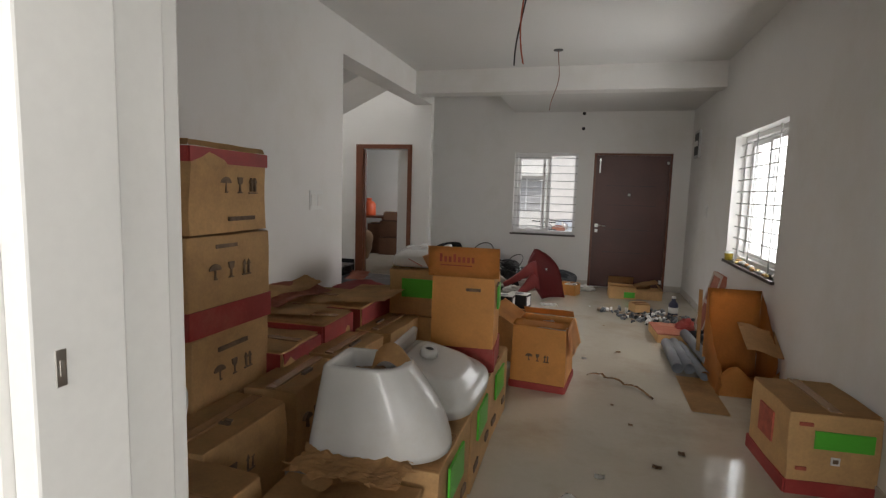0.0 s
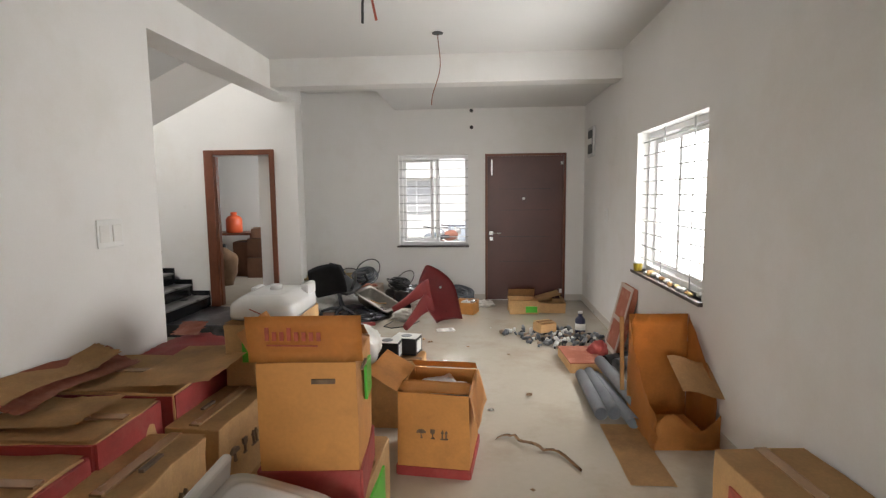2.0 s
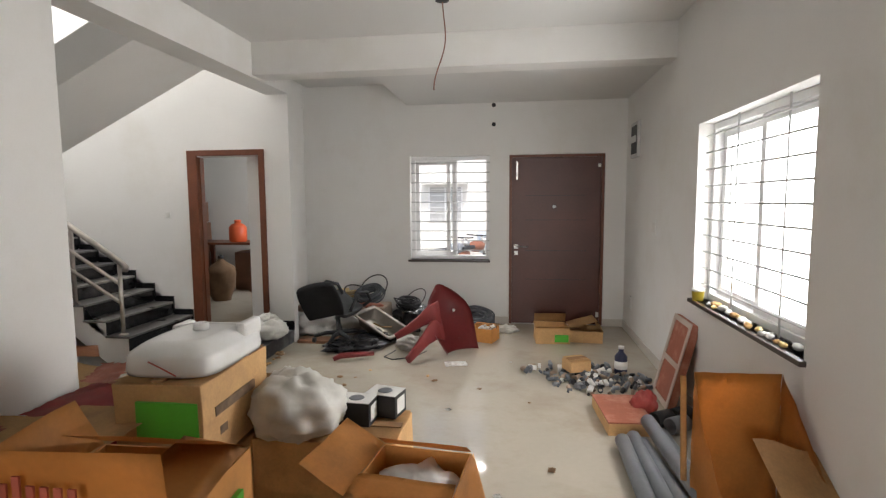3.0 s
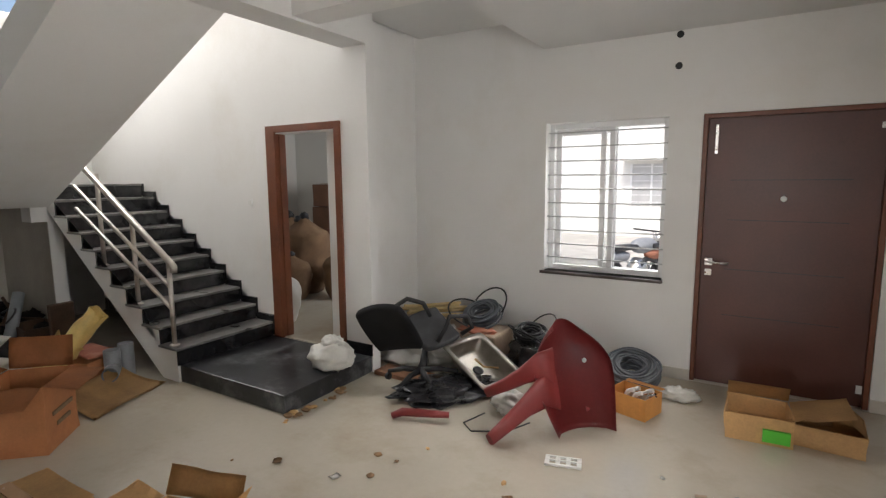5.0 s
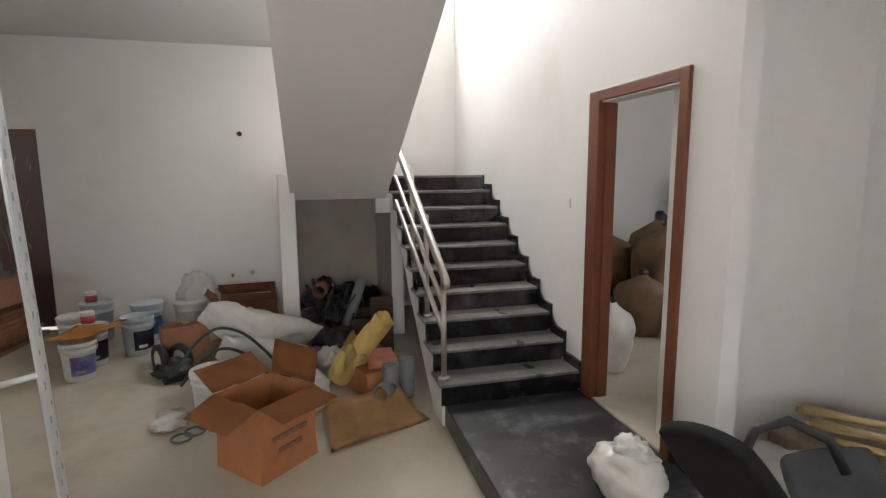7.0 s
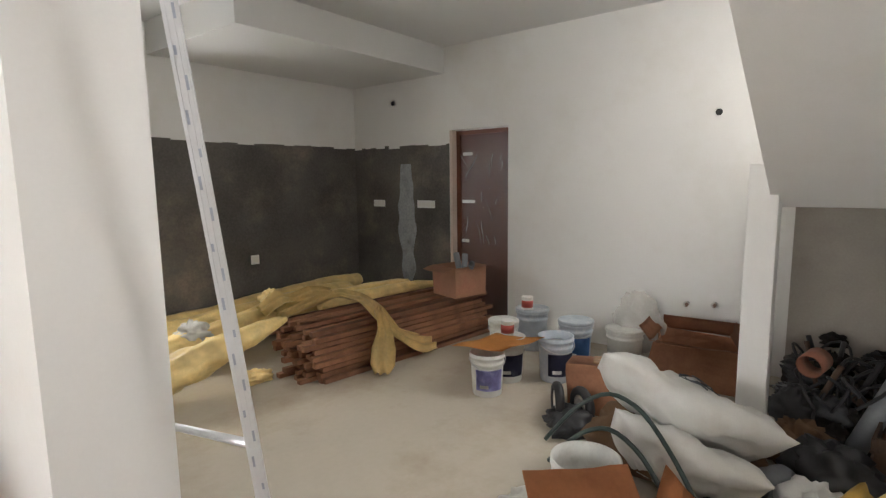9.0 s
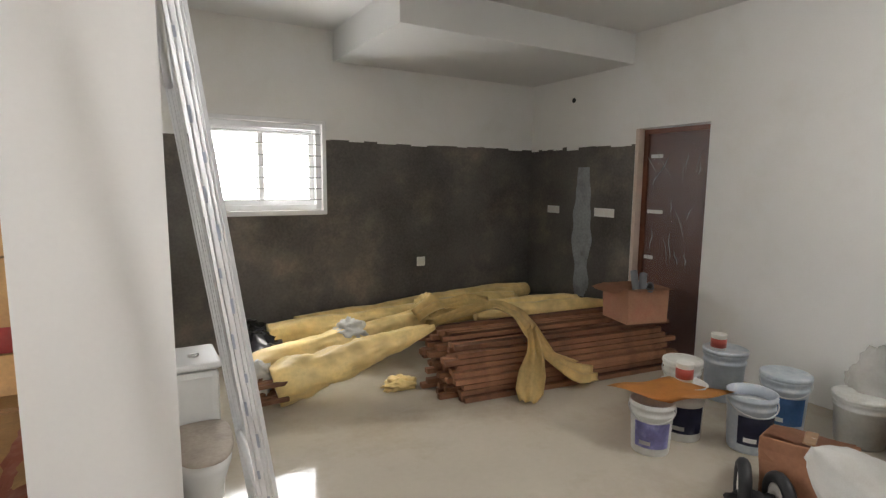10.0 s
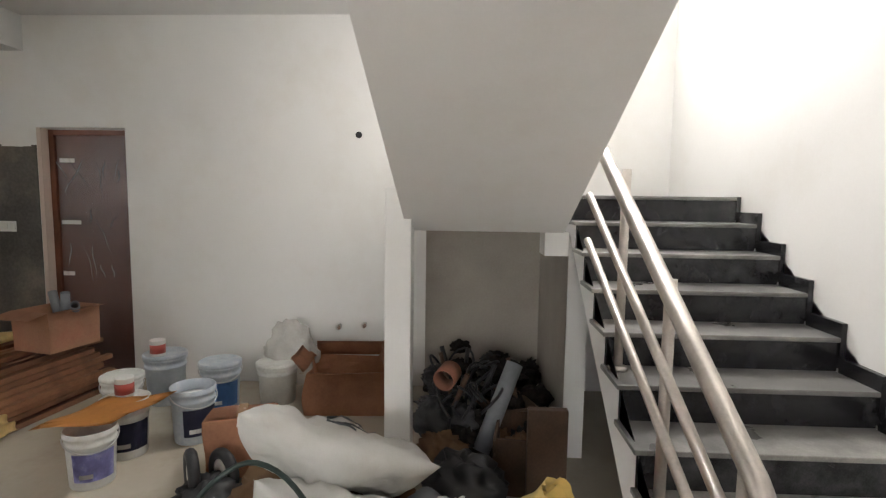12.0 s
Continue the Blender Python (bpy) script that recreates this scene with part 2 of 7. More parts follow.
structure("beam_side", [(XP0, XP1, YC, YD2, ZB - 0.02, ZC)], WALL, "white painted ceiling beam above the stair opening", "beam")
structure("sunken_slab_hall", [(-1.27, XR, -1.66, 0.0, ZB + 0.03, ZC)], CEIL, "white lowered slab above the main door", "ceiling")
structure("sunken_slab_kitchen", [(XF, -4.22, YK, -6.35, 2.71, ZC)], CEIL, "white lowered slab above the kitchen corner", "ceiling")
random.seed(17)
dado = []
x = XF + 0.008
while x < XP0 - 0.01:
    x1 = min(XP0, x + random.uniform(0.05, 0.22))
    top = 1.965 + 0.035 * noise.noise(Vector((x * 1.4, 0, 0))) + random.uniform(-0.012, 0.012)
    if x1 < -4.13:
        dado.append((x, x1, YK, YK + 0.008, 0, top))
    elif x < -4.13:
        x1 = -4.13
        dado.append((x, x1, YK, YK + 0.008, 0, top))
    elif x < -2.94:
        x1 = min(x1, -2.94)
        dado.append((x, x1, YK, YK + 0.008, 0, 1.255))
    else:
        dado.append((x, x1, YK, YK + 0.008, 0, top))
    x = x1
y = YK + 0.0
while y < -6.30:
    y1 = min(-6.285, y + random.uniform(0.05, 0.2))
    dado.append((XF, XF + 0.008, y, y1, 0, 1.955 + random.uniform(-0.02, 0.02)))
    y = y1
structure("cement_dado", dado, CEMENT, "bare grey cement render awaiting kitchen tiles", "wall")

# ---- the staircase ----
ST_Y0, ST_Y1, ST_X, RISE, GOING, PLAT = -2.12, YD2, -3.54, 0.1455, 0.229, 0.14
STEPS = 10
structure("stair_platform", [(-3.56, -2.33, -2.10, YD2, 0, PLAT)], DUSTY_GRANITE, "black granite platform step before the store room door", "step", 0.008)
top_x = ST_X - (STEPS - 1) * GOING
profile = [(ST_X, 0.0)]
for i in range(STEPS):
    z1 = PLAT + (i + 1) * RISE - 0.02
    profile.append((ST_X - i * GOING, z1))
    profile.append((ST_X - (i + 1) * GOING if i < STEPS - 1 else top_x - 0.25, z1))
profile += [(top_x - 0.25, 1.36), (top_x + 0.05, 1.36), (ST_X - 0.22, 0.0)]


def extruded(points, y0, y1):
    """A prism: a side outline (x, z) carried from y0 to y1."""
    b = bmesh.new()
    ring0 = [b.verts.new((x, y0, z)) for x, z in points]
    ring1 = [b.verts.new((x, y1, z)) for x, z in points]
    b.faces.new(ring0)
    b.faces.new(ring1[::-1])
    for k in range(len(points)):
        n = (k + 1) % len(points)
        b.faces.new((ring0[k], ring0[n], ring1[n], ring1[k]))
    bmesh.ops.triangulate(b, faces=[f for f in b.faces if len(f.verts) > 4])
    return b


tagged(part("stair_flight", extruded(profile, ST_Y0, ST_Y1), WALL), "white plastered masonry of the lower stair flight", "stairs", "", "structure")
structure("stair_landing", [(XF, top_x - 0.25, -3.05, ST_Y1, 1.38, PLAT + STEPS * RISE - 0.02)], WALL, "white plastered stair landing slab", "landing")
structure("wall_under_landing", [(XF, top_x + 0.05, -2.12, -2.0, 0, 1.36)], WALL, "white plastered wall under the stair landing", "wall")
# thin panels over the white walls; the landing's shade is put into their colour
WALL_SHADE = material("wall_shade_brown", (0.36, 0.325, 0.285), 0.9, vary=0.12, scale=2.5, fine=60, bump=0.2, second=(0.29, 0.255, 0.22), second_amount=0.7, stain_scale=2.0)
structure("shade_panel_under_landing", [(XF, XF + 0.006, -3.05, -2.121, 0, 1.379), (XF + 0.006, top_x + 0.04, -2.127, -2.121, 0, 1.355)], WALL_SHADE, "thin brownish panels, the landing's shade and dust in their colour", "wall")
structure("landing_beam_stub", [(-5.72, -5.52, -2.27, -2.13, 1.24, 1.38)], WALL, "small white beam end under the landing", "beam")
SX, SZ, SLOPE = -5.3, 1.39, 0.48
tagged(part("stair_upper_flight", extruded([(SX, SZ), (XP0, SZ + SLOPE * (XP0 - SX)), (XP0, SZ + SLOPE * (XP0 - SX) + 0.3), (SX, SZ + 0.3), (top_x - 0.24, SZ + 0.2), (top_x - 0.24, SZ)], -3.05, -2.2), WALL),
       "white painted sloping underside of the upper flight", "stairs", "", "structure")
structure("stair_column", [(-5.32, -5.16, -3.15, -3.01, 0, 1.62)], WALL, "slim white painted column under the upper flight", "column", 0.006)
for i in range(STEPS):
    t = thing("stair_step", Matrix.Identity(4), "black granite stair tread with riser and skirting, dusty", "step", "stair steps")
    x1 = ST_X - i * GOING
    z1 = PLAT + (i + 1) * RISE
    boxes_part("tread", [((x1 - GOING - 0.002 if i < STEPS - 1 else XF + 0.01), x1 + 0.025, ST_Y0 - 0.02, ST_Y1 - 0.025, z1 - 0.02, z1)], TREAD, t, "", 0.004)
    boxes_part("riser", [(x1, x1 + 0.012, ST_Y0 - 0.004, ST_Y1 - 0.025, z1 - RISE + 0.001, z1 - 0.021)], GRANITE, t)
    boxes_part("skirting", [(x1 - GOING + 0.022, x1 + 0.022, ST_Y1 - 0.025, ST_Y1 - 0.002, z1 - RISE * 0.9, z1 + (0.06 if i < STEPS - 1 else 0.002))], GRANITE, t)


# ---- more materials ----
GLASS = bpy.data.materials.new("window_glass")
GLASS.use_nodes = True
gb = GLASS.node_tree.nodes["Principled BSDF"]
gb.inputs["Base Color"].default_value = (0.95, 0.97, 0.97, 1)
gb.inputs["Roughness"].default_value = 0.02
gb.inputs["Transmission Weight"].default_value = 1.0
gb.inputs["IOR"].default_value = 1.1
DARK = material("black_rubber_and_plastic", (0.018, 0.018, 0.02), 0.5, vary=0.4, scale=6, fine=60, bump=0.1)
FABRIC = material("black_chair_fabric", (0.05, 0.05, 0.053), 0.9, vary=0.4, scale=8, fine=200, bump=0.3)
GREY_PVC = material("grey_pvc", (0.21, 0.222, 0.24), 0.4, vary=0.15, scale=6, fine=50, bump=0.05)
GREY_CABLE = material("grey_cable", (0.10, 0.11, 0.125), 0.5, vary=0.3, scale=12, bump=0.05)
RED_PLASTIC = material("dark_red_plastic", (0.235, 0.032, 0.032), 0.38, vary=0.15, scale=3, fine=40, bump=0.04, second=(0.26, 0.06, 0.05), second_amount=0.4, stain_scale=4)
GREEN_TAPE = material("green_tape", (0.10, 0.52, 0.045), 0.35, vary=0.06, bump=0.05)
INK = material("black_print_ink", (0.19, 0.125, 0.075), 0.7, vary=0.4, scale=20, bump=0.0)
RED_INK = material("red_print_ink", (0.42, 0.10, 0.06), 0.7, vary=0.3, scale=20, bump=0.0)
TAPE = material("brown_parcel_tape", (0.38, 0.22, 0.11), 0.25, vary=0.1, scale=10, bump=0.1)
WHITE_PLASTIC = material("white_plastic", (0.78, 0.78, 0.76), 0.4, vary=0.05, bump=0.02)
POLY = material("white_polythene", (0.60, 0.585, 0.54), 0.35, vary=0.1, scale=8, fine=40, bump=0.3, bump_dist=0.004, second=(0.55, 0.52, 0.46), second_amount=0.5, stain_scale=4)
SACK_WHITE = material("woven_white_sack", (0.66, 0.65, 0.62), 0.7, vary=0.12, scale=4, fine=240, bump=0.3, second=(0.50, 0.46, 0.40), second_amount=0.5, stain_scale=3)
JUTE = material("jute_sacking", (0.155, 0.088, 0.046), 0.95, vary=0.25, scale=6, fine=200, bump=0.5, bump_dist=0.004, second=(0.17, 0.11, 0.06), second_amount=0.6, stain_scale=3)
YELLOW_POLY = material("yellow_polythene_wrap", (0.86, 0.65, 0.28), 0.4, vary=0.2, scale=6, fine=40, bump=0.35, bump_dist=0.005, second=(0.52, 0.34, 0.14), second_amount=0.6, stain_scale=5)
WOOD = material("rough_sawn_timber", (0.25, 0.115, 0.058), 0.75, vary=0.25, scale=4, fine=90, bump=0.3, second=(0.11, 0.05, 0.03), second_amount=0.6, stain_scale=6, random_amount=0.28)
PALE_WOOD = material("pale_timber_sticks", (0.55, 0.41, 0.20), 0.7, vary=0.15, scale=6, bump=0.2, random_amount=0.15)
CLEAR_FILM = material("clear_plastic_film", (0.80, 0.80, 0.80), 0.16, vary=0.05, bump=0.4, bump_dist=0.006, alpha=0.09, coat=1.0)
ALU = material("aluminium_section", (0.74, 0.75, 0.77), 0.4, 0.55, vary=0.06, scale=10, bump=0.03)
BLUE_LABEL = material("blue_label", (0.06, 0.16, 0.38), 0.45, vary=0.2, scale=12, bump=0.0)
PURPLE_LABEL = material("lilac_label", (0.27, 0.26, 0.55), 0.45, vary=0.25, scale=14, bump=0.0, second=(0.6, 0.6, 0.7), second_amount=0.6, stain_scale=14)
NAVY_LABEL = material("navy_label", (0.02, 0.022, 0.06), 0.45, vary=0.2, bump=0.0)
BUCKET_GREY = material("grey_blue_bucket_plastic", (0.42, 0.47, 0.53), 0.4, vary=0.1, scale=8, bump=0.05, second=(0.66, 0.66, 0.64), second_amount=0.7, stain_scale=9)
BUCKET_WHITE = material("paint_spattered_bucket", (0.68, 0.68, 0.65), 0.45, vary=0.12, scale=10, bump=0.08, second=(0.48, 0.44, 0.38), second_amount=0.6, stain_scale=8)
TIN_RED = material("red_tin_label", (0.42, 0.07, 0.05), 0.4, vary=0.1, bump=0.0)
STONE_SILL = material("dark_granite_sill", (0.07, 0.055, 0.05), 0.3, vary=0.4, scale=20, bump=0.02)
HOSE = material("dark_green_hose", (0.03, 0.05, 0.045), 0.4, vary=0.2, bump=0.05)
STICKER = material("white_paper", (0.76, 0.75, 0.72), 0.7, vary=0.06, bump=0.05)
REVEAL = material("pinkish_bare_reveal", (0.60, 0.49, 0.42), 0.75, vary=0.08, bump=0.15)
TERRA = material("red_board", (0.40, 0.13, 0.075), 0.65, vary=0.15, scale=6, bump=0.1, second=(0.55, 0.33, 0.25), second_amount=0.6, stain_scale=6)
CLAY = material("orange_plastic_can", (0.62, 0.10, 0.03), 0.45, vary=0.1, bump=0.05)
DUST = material("dry_leaf_and_dirt", (0.27, 0.16, 0.08), 0.9, vary=0.3, bump=0.2)
MAT_BLACK_BAG = material("black_polythene", (0.015, 0.015, 0.018), 0.28, vary=0.3, scale=8, bump=0.5, bump_dist=0.006, second=(0.07, 0.07, 0.08), second_amount=0.6, stain_scale=7)
SKIN_PIPE = material("brown_pipe_end", (0.25, 0.10, 0.06), 0.6, vary=0.2, bump=0.1)


DUST_POLY = material("dusty_brown_plastic", (0.34, 0.25, 0.18), 0.5, vary=0.3, scale=8, fine=40, bump=0.3)


# ---- small builders ----
def lathe(bm, profile, segs=24, centre=(0, 0), smooth=True):
    """A surface of revolution about z from (radius, height) pairs."""
    rings = [[bm.verts.new((centre[0] + r * math.cos(k * math.tau / segs), centre[1] + r * math.sin(k * math.tau / segs), z)) for k in range(segs)] for r, z in profile]
    for a, b in zip(rings, rings[1:]):
        for k in range(segs):
            f = bm.faces.new((a[k], a[(k + 1) % segs], b[(k + 1) % segs], b[k]))
            f.smooth = smooth
    bm.faces.new(rings[0][::-1])
    bm.faces.new(rings[-1])


def pipe(bm, p0, p1, r, wall=0.004, sides=18):
    """A hollow straight pipe."""
    p0, p1 = Vector(p0), Vector(p1)
    q = (p1 - p0).to_track_quat("Z", "Y")
    rings = []
    for rad, p in ((r, p0), (r, p1), (r - wall, p1), (r - wall, p0)):
        rings.append([bm.verts.new(p + q @ Vector((rad * math.cos(k * math.tau / sides), rad * math.sin(k * math.tau / sides), 0))) for k in range(sides)])
    for i in range(4):
        a, b = rings[i], rings[(i + 1) % 4]
        for k in range(sides):
            f = bm.faces.new((a[k], a[(k + 1) % sides], b[(k + 1) % sides], b[k]))
            f.smooth = i in (0, 2)


def lump(bm, centre, radii, seed=0.0, amp=0.12, freq=2.2, flat=True, rot=0.0, segs=(28, 18), tilt=0.0):
    """A soft filled shape: an uneven ellipsoid with creases, flattened where it rests."""
    c = Vector(centre)
    start = len(bm.verts)
    r = bmesh.ops.create_uvsphere(bm, u_segments=segs[0], v_segments=segs[1], radius=1.0)
    turn = Euler((tilt, 0, rot)).to_matrix()
    for v in r["verts"]:
        n = v.co.normalized()
        k = 1 + amp * noise.noise(n * freq + Vector((seed, -seed, seed * 2))) + 0.45 * amp * noise.noise(n * freq * 3.1 + Vector((seed, seed, 0))) + 0.3 * amp * abs(noise.noise(n * freq * 6 + Vector((0, seed, 5))))
        p = Vector((n.x * radii[0], n.y * radii[1], n.z * radii[2])) * k
        v.co = c + turn @ p
        if flat and v.co.z < c.z - radii[2] * 0.72:
            v.co.z = c.z - radii[2] * 0.72 - 0.02 * radii[2] * noise.noise(n * 5)
    for v in r["verts"]:
        for f in v.link_faces:
            f.smooth = True


def sheet(bm, rows, thickness=0.004, smooth=True):
    """A thin sheet with thickness through a grid of points."""
    grid = [[bm.verts.new(p) for p in row] for row in rows]
    fs = []
    for a, b in zip(grid, grid[1:]):
        for k in range(len(a) - 1):
            f = bm.faces.new((a[k], a[k + 1], b[k + 1], b[k]))
            f.smooth = smooth
            fs.append(f)
    bmesh.ops.solidify(bm, geom=fs, thickness=thickness)


FACE = {"yp": ((1, 0, 0), (0, 1, 0), -1), "ym": ((1, 0, 0), (0, -1, 0), 1), "xp": ((0, 1, 0), (1, 0, 0), 1), "xm": ((0, 1, 0), (-1, 0, 0), -1)}


def patch(bm, w, d, h, face, u0, u1, v0, v1, t=0.002):
    """A thin raised patch on a carton's face; u runs across the face as seen from outside, v up; on 'top' over x and y."""
    if face == "top":
        box(bm, -w / 2 + u0 * w, -w / 2 + u1 * w, -d / 2 + v0 * d, -d / 2 + v1 * d, h - 0.001, h + t)
        return
    if face in ("xm", "yp"):
        u0, u1 = 1 - u1, 1 - u0
    if face in ("ym", "yp"):
        y = -d / 2 if face == "ym" else d / 2
        box(bm, -w / 2 + u0 * w, -w / 2 + u1 * w, min(y, y + (-t if face == "ym" else t)), max(y, y + (-t if face == "ym" else t)), v0 * h, v1 * h)
    else:
        x = -w / 2 if face == "xm" else w / 2
        box(bm, min(x, x + (-t if face == "xm" else t)), max(x, x + (-t if face == "xm" else t)), -d / 2 + u0 * d, -d / 2 + u1 * d, v0 * h, v1 * h)


def flap(name, w, depth, hinge, angle, mat, parent, wave=0.006, seed=0.0):
    """A carton flap, hinged on an edge of the open top. hinge: 'ym', 'yp', 'xm', 'xp' and the carton's size; angle 0 closed, 90 upright, 180 folded back down flat outward."""
    (cw, cd, ch), side = hinge
    bm = bmesh.new()
    a = radians(angle)
    nx = max(4, int(w / 0.06))
    rows = []
    for j in range(5):
        s = depth * j / 4
        row = []
        for i in range(nx + 1):
            u = -w / 2 + w * i / nx
            bend = wave * noise.noise(Vector((u * 6 + seed, s * 7, seed)))
            inward, up = s * math.cos(a) + bend * math.sin(a), s * math.sin(a) + bend * math.cos(a) + 0.004
            if side == "ym":
                p = (u, -cd / 2 + inward, ch + up)
            elif side == "yp":
                p = (u, cd / 2 - inward, ch + up)
            elif side == "xm":
                p = (-cw / 2 + inward, u, ch + up)
            else:
                p = (cw / 2 - inward, u, ch + up)
            row.append(p)
        rows.append(row)
    sheet(bm, rows, 0.005)
    return part(name, bm, mat, parent)


def sign(bm, w, d, h, face, u, v, kind, t=0.003, s=0.043):
    """A handling sign printed on a carton's face."""
    if kind == "umbrella":
        outlines = [[(math.cos(a), 0.25 + 0.75 * math.sin(a)) for a in (k * math.pi / 10 for k in range(11))], [(-0.08, 0.25), (-0.08, -0.9), (0.30, -0.9), (0.30, -0.72), (0.08, -0.72), (0.08, 0.25)]]
    elif kind == "glass":
        outlines = [[(-0.5, 1.0), (-0.42, 0.35), (-0.1, 0.05), (0.1, 0.05), (0.42, 0.35), (0.5, 1.0)], [(-0.08, 0.05), (-0.08, -0.7), (-0.45, -0.95), (0.45, -0.95), (0.08, -0.7), (0.08, 0.05)]]
    else:
        outlines = [[(c - 0.32, 0.35), (c, 1.0), (c + 0.32, 0.35), (c + 0.12, 0.35), (c + 0.12, -0.75), (c - 0.12, -0.75), (c - 0.12, 0.35)] for c in (-0.4, 0.4)] + [[(-0.8, -0.85), (-0.8, -1.0), (0.8, -1.0), (0.8, -0.85)]]
    for pts in outlines:
        rings = []
        for off in (-0.001, t):
            ring = []
            for px, py in pts:
                a, b = px * s, py * s
                if face == "top":
                    p = (-w / 2 + u * w + a, -d / 2 + v * d + b, h + off)
                elif face in ("ym", "yp"):
                    k = -1 if face == "ym" else 1
                    p = ((u - 0.5) * w * -k - k * a, k * (d / 2 + off), v * h + b)
                else:
                    k = -1 if face == "xm" else 1
                    p = (k * (w / 2 + off), (u - 0.5) * d * k + k * a, v * h + b)
                ring.append(bm.verts.new(p))
            rings.append(ring)
        bm.faces.new(rings[1])
        for k in range(len(pts)):
            n = (k + 1) % len(pts)
            bm.faces.new((rings[0][k], rings[0][n], rings[1][n], rings[1][k]))


CARTON_SEED = [0]


def carton(x, y, z, w, d, h, rot, label, mat=None, flaps=None, band=None, tapes=(), marks=(), group="cartons", seam="x", dent=0.012, ink=None, name="carton", rx=0.0, ry=0.0):
    """A cardboard carton, closed (two lid halves and a taped seam) or open (hollow, with the flaps given as side: (angle, depth))."""
    mat = mat or CARD
    CARTON_SEED[0] += 1
    sd = CARTON_SEED[0] * 3.7
    t = thing(name, pose(x, y, z, rx, ry, rot), label, "carton", group)
    bm = bmesh.new()
    if flaps is None:
        box(bm, -w / 2, w / 2, -d / 2, d / 2, 0, h - 0.005, bevel=0.006)
        long = [e for e in bm.edges if e.calc_length() > 0.1]
        bmesh.ops.subdivide_edges(bm, edges=long, cuts=5, use_grid_fill=True)
        for v in bm.verts:
            k = max(0.0, min(1.0, v.co.z / 0.04))
            off = noise.noise_vector(v.co * 4 + Vector((sd, 0, sd))) * dent * k
            v.co += Vector((off.x, off.y, off.z * 0.35))
    else:
        th = 0.006
        box(bm, -w / 2, w / 2, -d / 2, d / 2, 0, h)
        bmesh.ops.delete(bm, geom=[f for f in bm.faces if f.normal.z > 0.9], context="FACES_ONLY")
        bmesh.ops.subdivide_edges(bm, edges=[e for e in bm.edges if e.calc_length() > 0.1], cuts=4, use_grid_fill=True)
        for v in bm.verts:
            k = max(0.0, min(1.0, v.co.z / 0.1))
            off = noise.noise_vector(v.co * 3 + Vector((sd, 0, sd))) * dent * k
            v.co += Vector((off.x, off.y, off.z * 0.4))
        bmesh.ops.recalc_face_normals(bm, faces=bm.faces[:])
        bmesh.ops.solidify(bm, geom=bm.faces[:], thickness=th)
    part("body", bm, mat, t)
    if flaps is None:
        for k in (0, 1):
            bm = bmesh.new()
            if seam == "x":
                q = (-w / 2 + 0.004, w / 2 - 0.004, -d / 2 + 0.004 if k == 0 else 0.003, -0.003 if k == 0 else d / 2 - 0.004)
            else:
                q = (-w / 2 + 0.004 if k == 0 else 0.003, -0.003 if k == 0 else w / 2 - 0.004, -d / 2 + 0.004, d / 2 - 0.004)
            nx, ny = 6, 6
            rows = [[(q[0] + (q[1] - q[0]) * i / nx, q[2] + (q[3] - q[2]) * j / ny,
                      h + 0.004 + dent * 0.5 * noise.noise(Vector((q[0] + (q[1] - q[0]) * i / nx, q[2] + (q[3] - q[2]) * j / ny, sd)) * 5)) for i in range(nx + 1)] for j in range(ny + 1)]
            sheet(bm, rows, 0.006, smooth=False)
            part("lid_flap", bm, mat, t)
        bm = bmesh.new()
        if seam == "x":
            box(bm, -w / 2 + 0.01, w / 2 - 0.01, -0.026, 0.026, h + 0.003, h + 0.008 + dent * 0.2)
        else:
            box(bm, -0.026, 0.026, -d / 2 + 0.01, d / 2 - 0.01, h + 0.003, h + 0.008 + dent * 0.2)
        part("tape", bm, TAPE, t, "brown parcel tape along the seam")
    else:
        for i, (side, (angle, depth, *more)) in enumerate(flaps.items()):
            flap("flap", (w if side in ("ym", "yp") else d) - 0.01 + sum(more), depth, ((w, d, h), side), angle, mat, t, 0.014, sd + i)
    if band:
        z0, z1, bmat = band
        bm = bmesh.new()
        for face in FACE:
            patch(bm, w, d, h, face, 0, 1, z0, z1, 0.0025 + dent * 0.5)
        part("printed_band", bm, bmat, t, "red printed band")
    for face, u0, u1, v0, v1 in tapes:
        bm = bmesh.new()
        patch(bm, w, d, h, face, u0, u1, v0, v1, 0.004 + dent * 0.55)
        part("tape", bm, GREEN_TAPE, t, "bright green tape")
    for mark in marks:
        bm = bmesh.new()
        if len(mark) == 4:
            sign(bm, w, d, h, *mark, 0.0025 + dent * 0.5, 0.026 if mat is CARD_ORANGE else 0.041)
        else:
            patch(bm, w, d, h, *mark, 0.003 + dent * 0.5)
        part("print_mark", bm, ink or INK, t)
    return t


def icons(face, u=0.5, v=0.55, gap=0.19):
    """Handling signs printed in a row: an umbrella, a glass and a pair of arrows."""
    return [(face, u + (k - 1) * gap, v, kind) for k, kind in enumerate(("umbrella", "glass", "arrow"))]


# ---- doors ----
door = thing("door_1", pose(0, 0, 0), "dark brown laminated main door, closed", "door")
door["kind"] = "structure"
boxes_part("leaf", [(0.035, 1.105, 0.05, 0.09, 0.004, 2.065)], DOOR_WOOD, door, "dark brown laminated leaf", 0.003)
boxes_part("door_frame", [(0.002, 0.035, 0.012, 0.2, 0, 2.098), (1.105, 1.138, 0.012, 0.2, 0, 2.098), (0.035, 1.105, 0.012, 0.2, 2.065, 2.098)], FRAME_WOOD, door, "", 0.002)
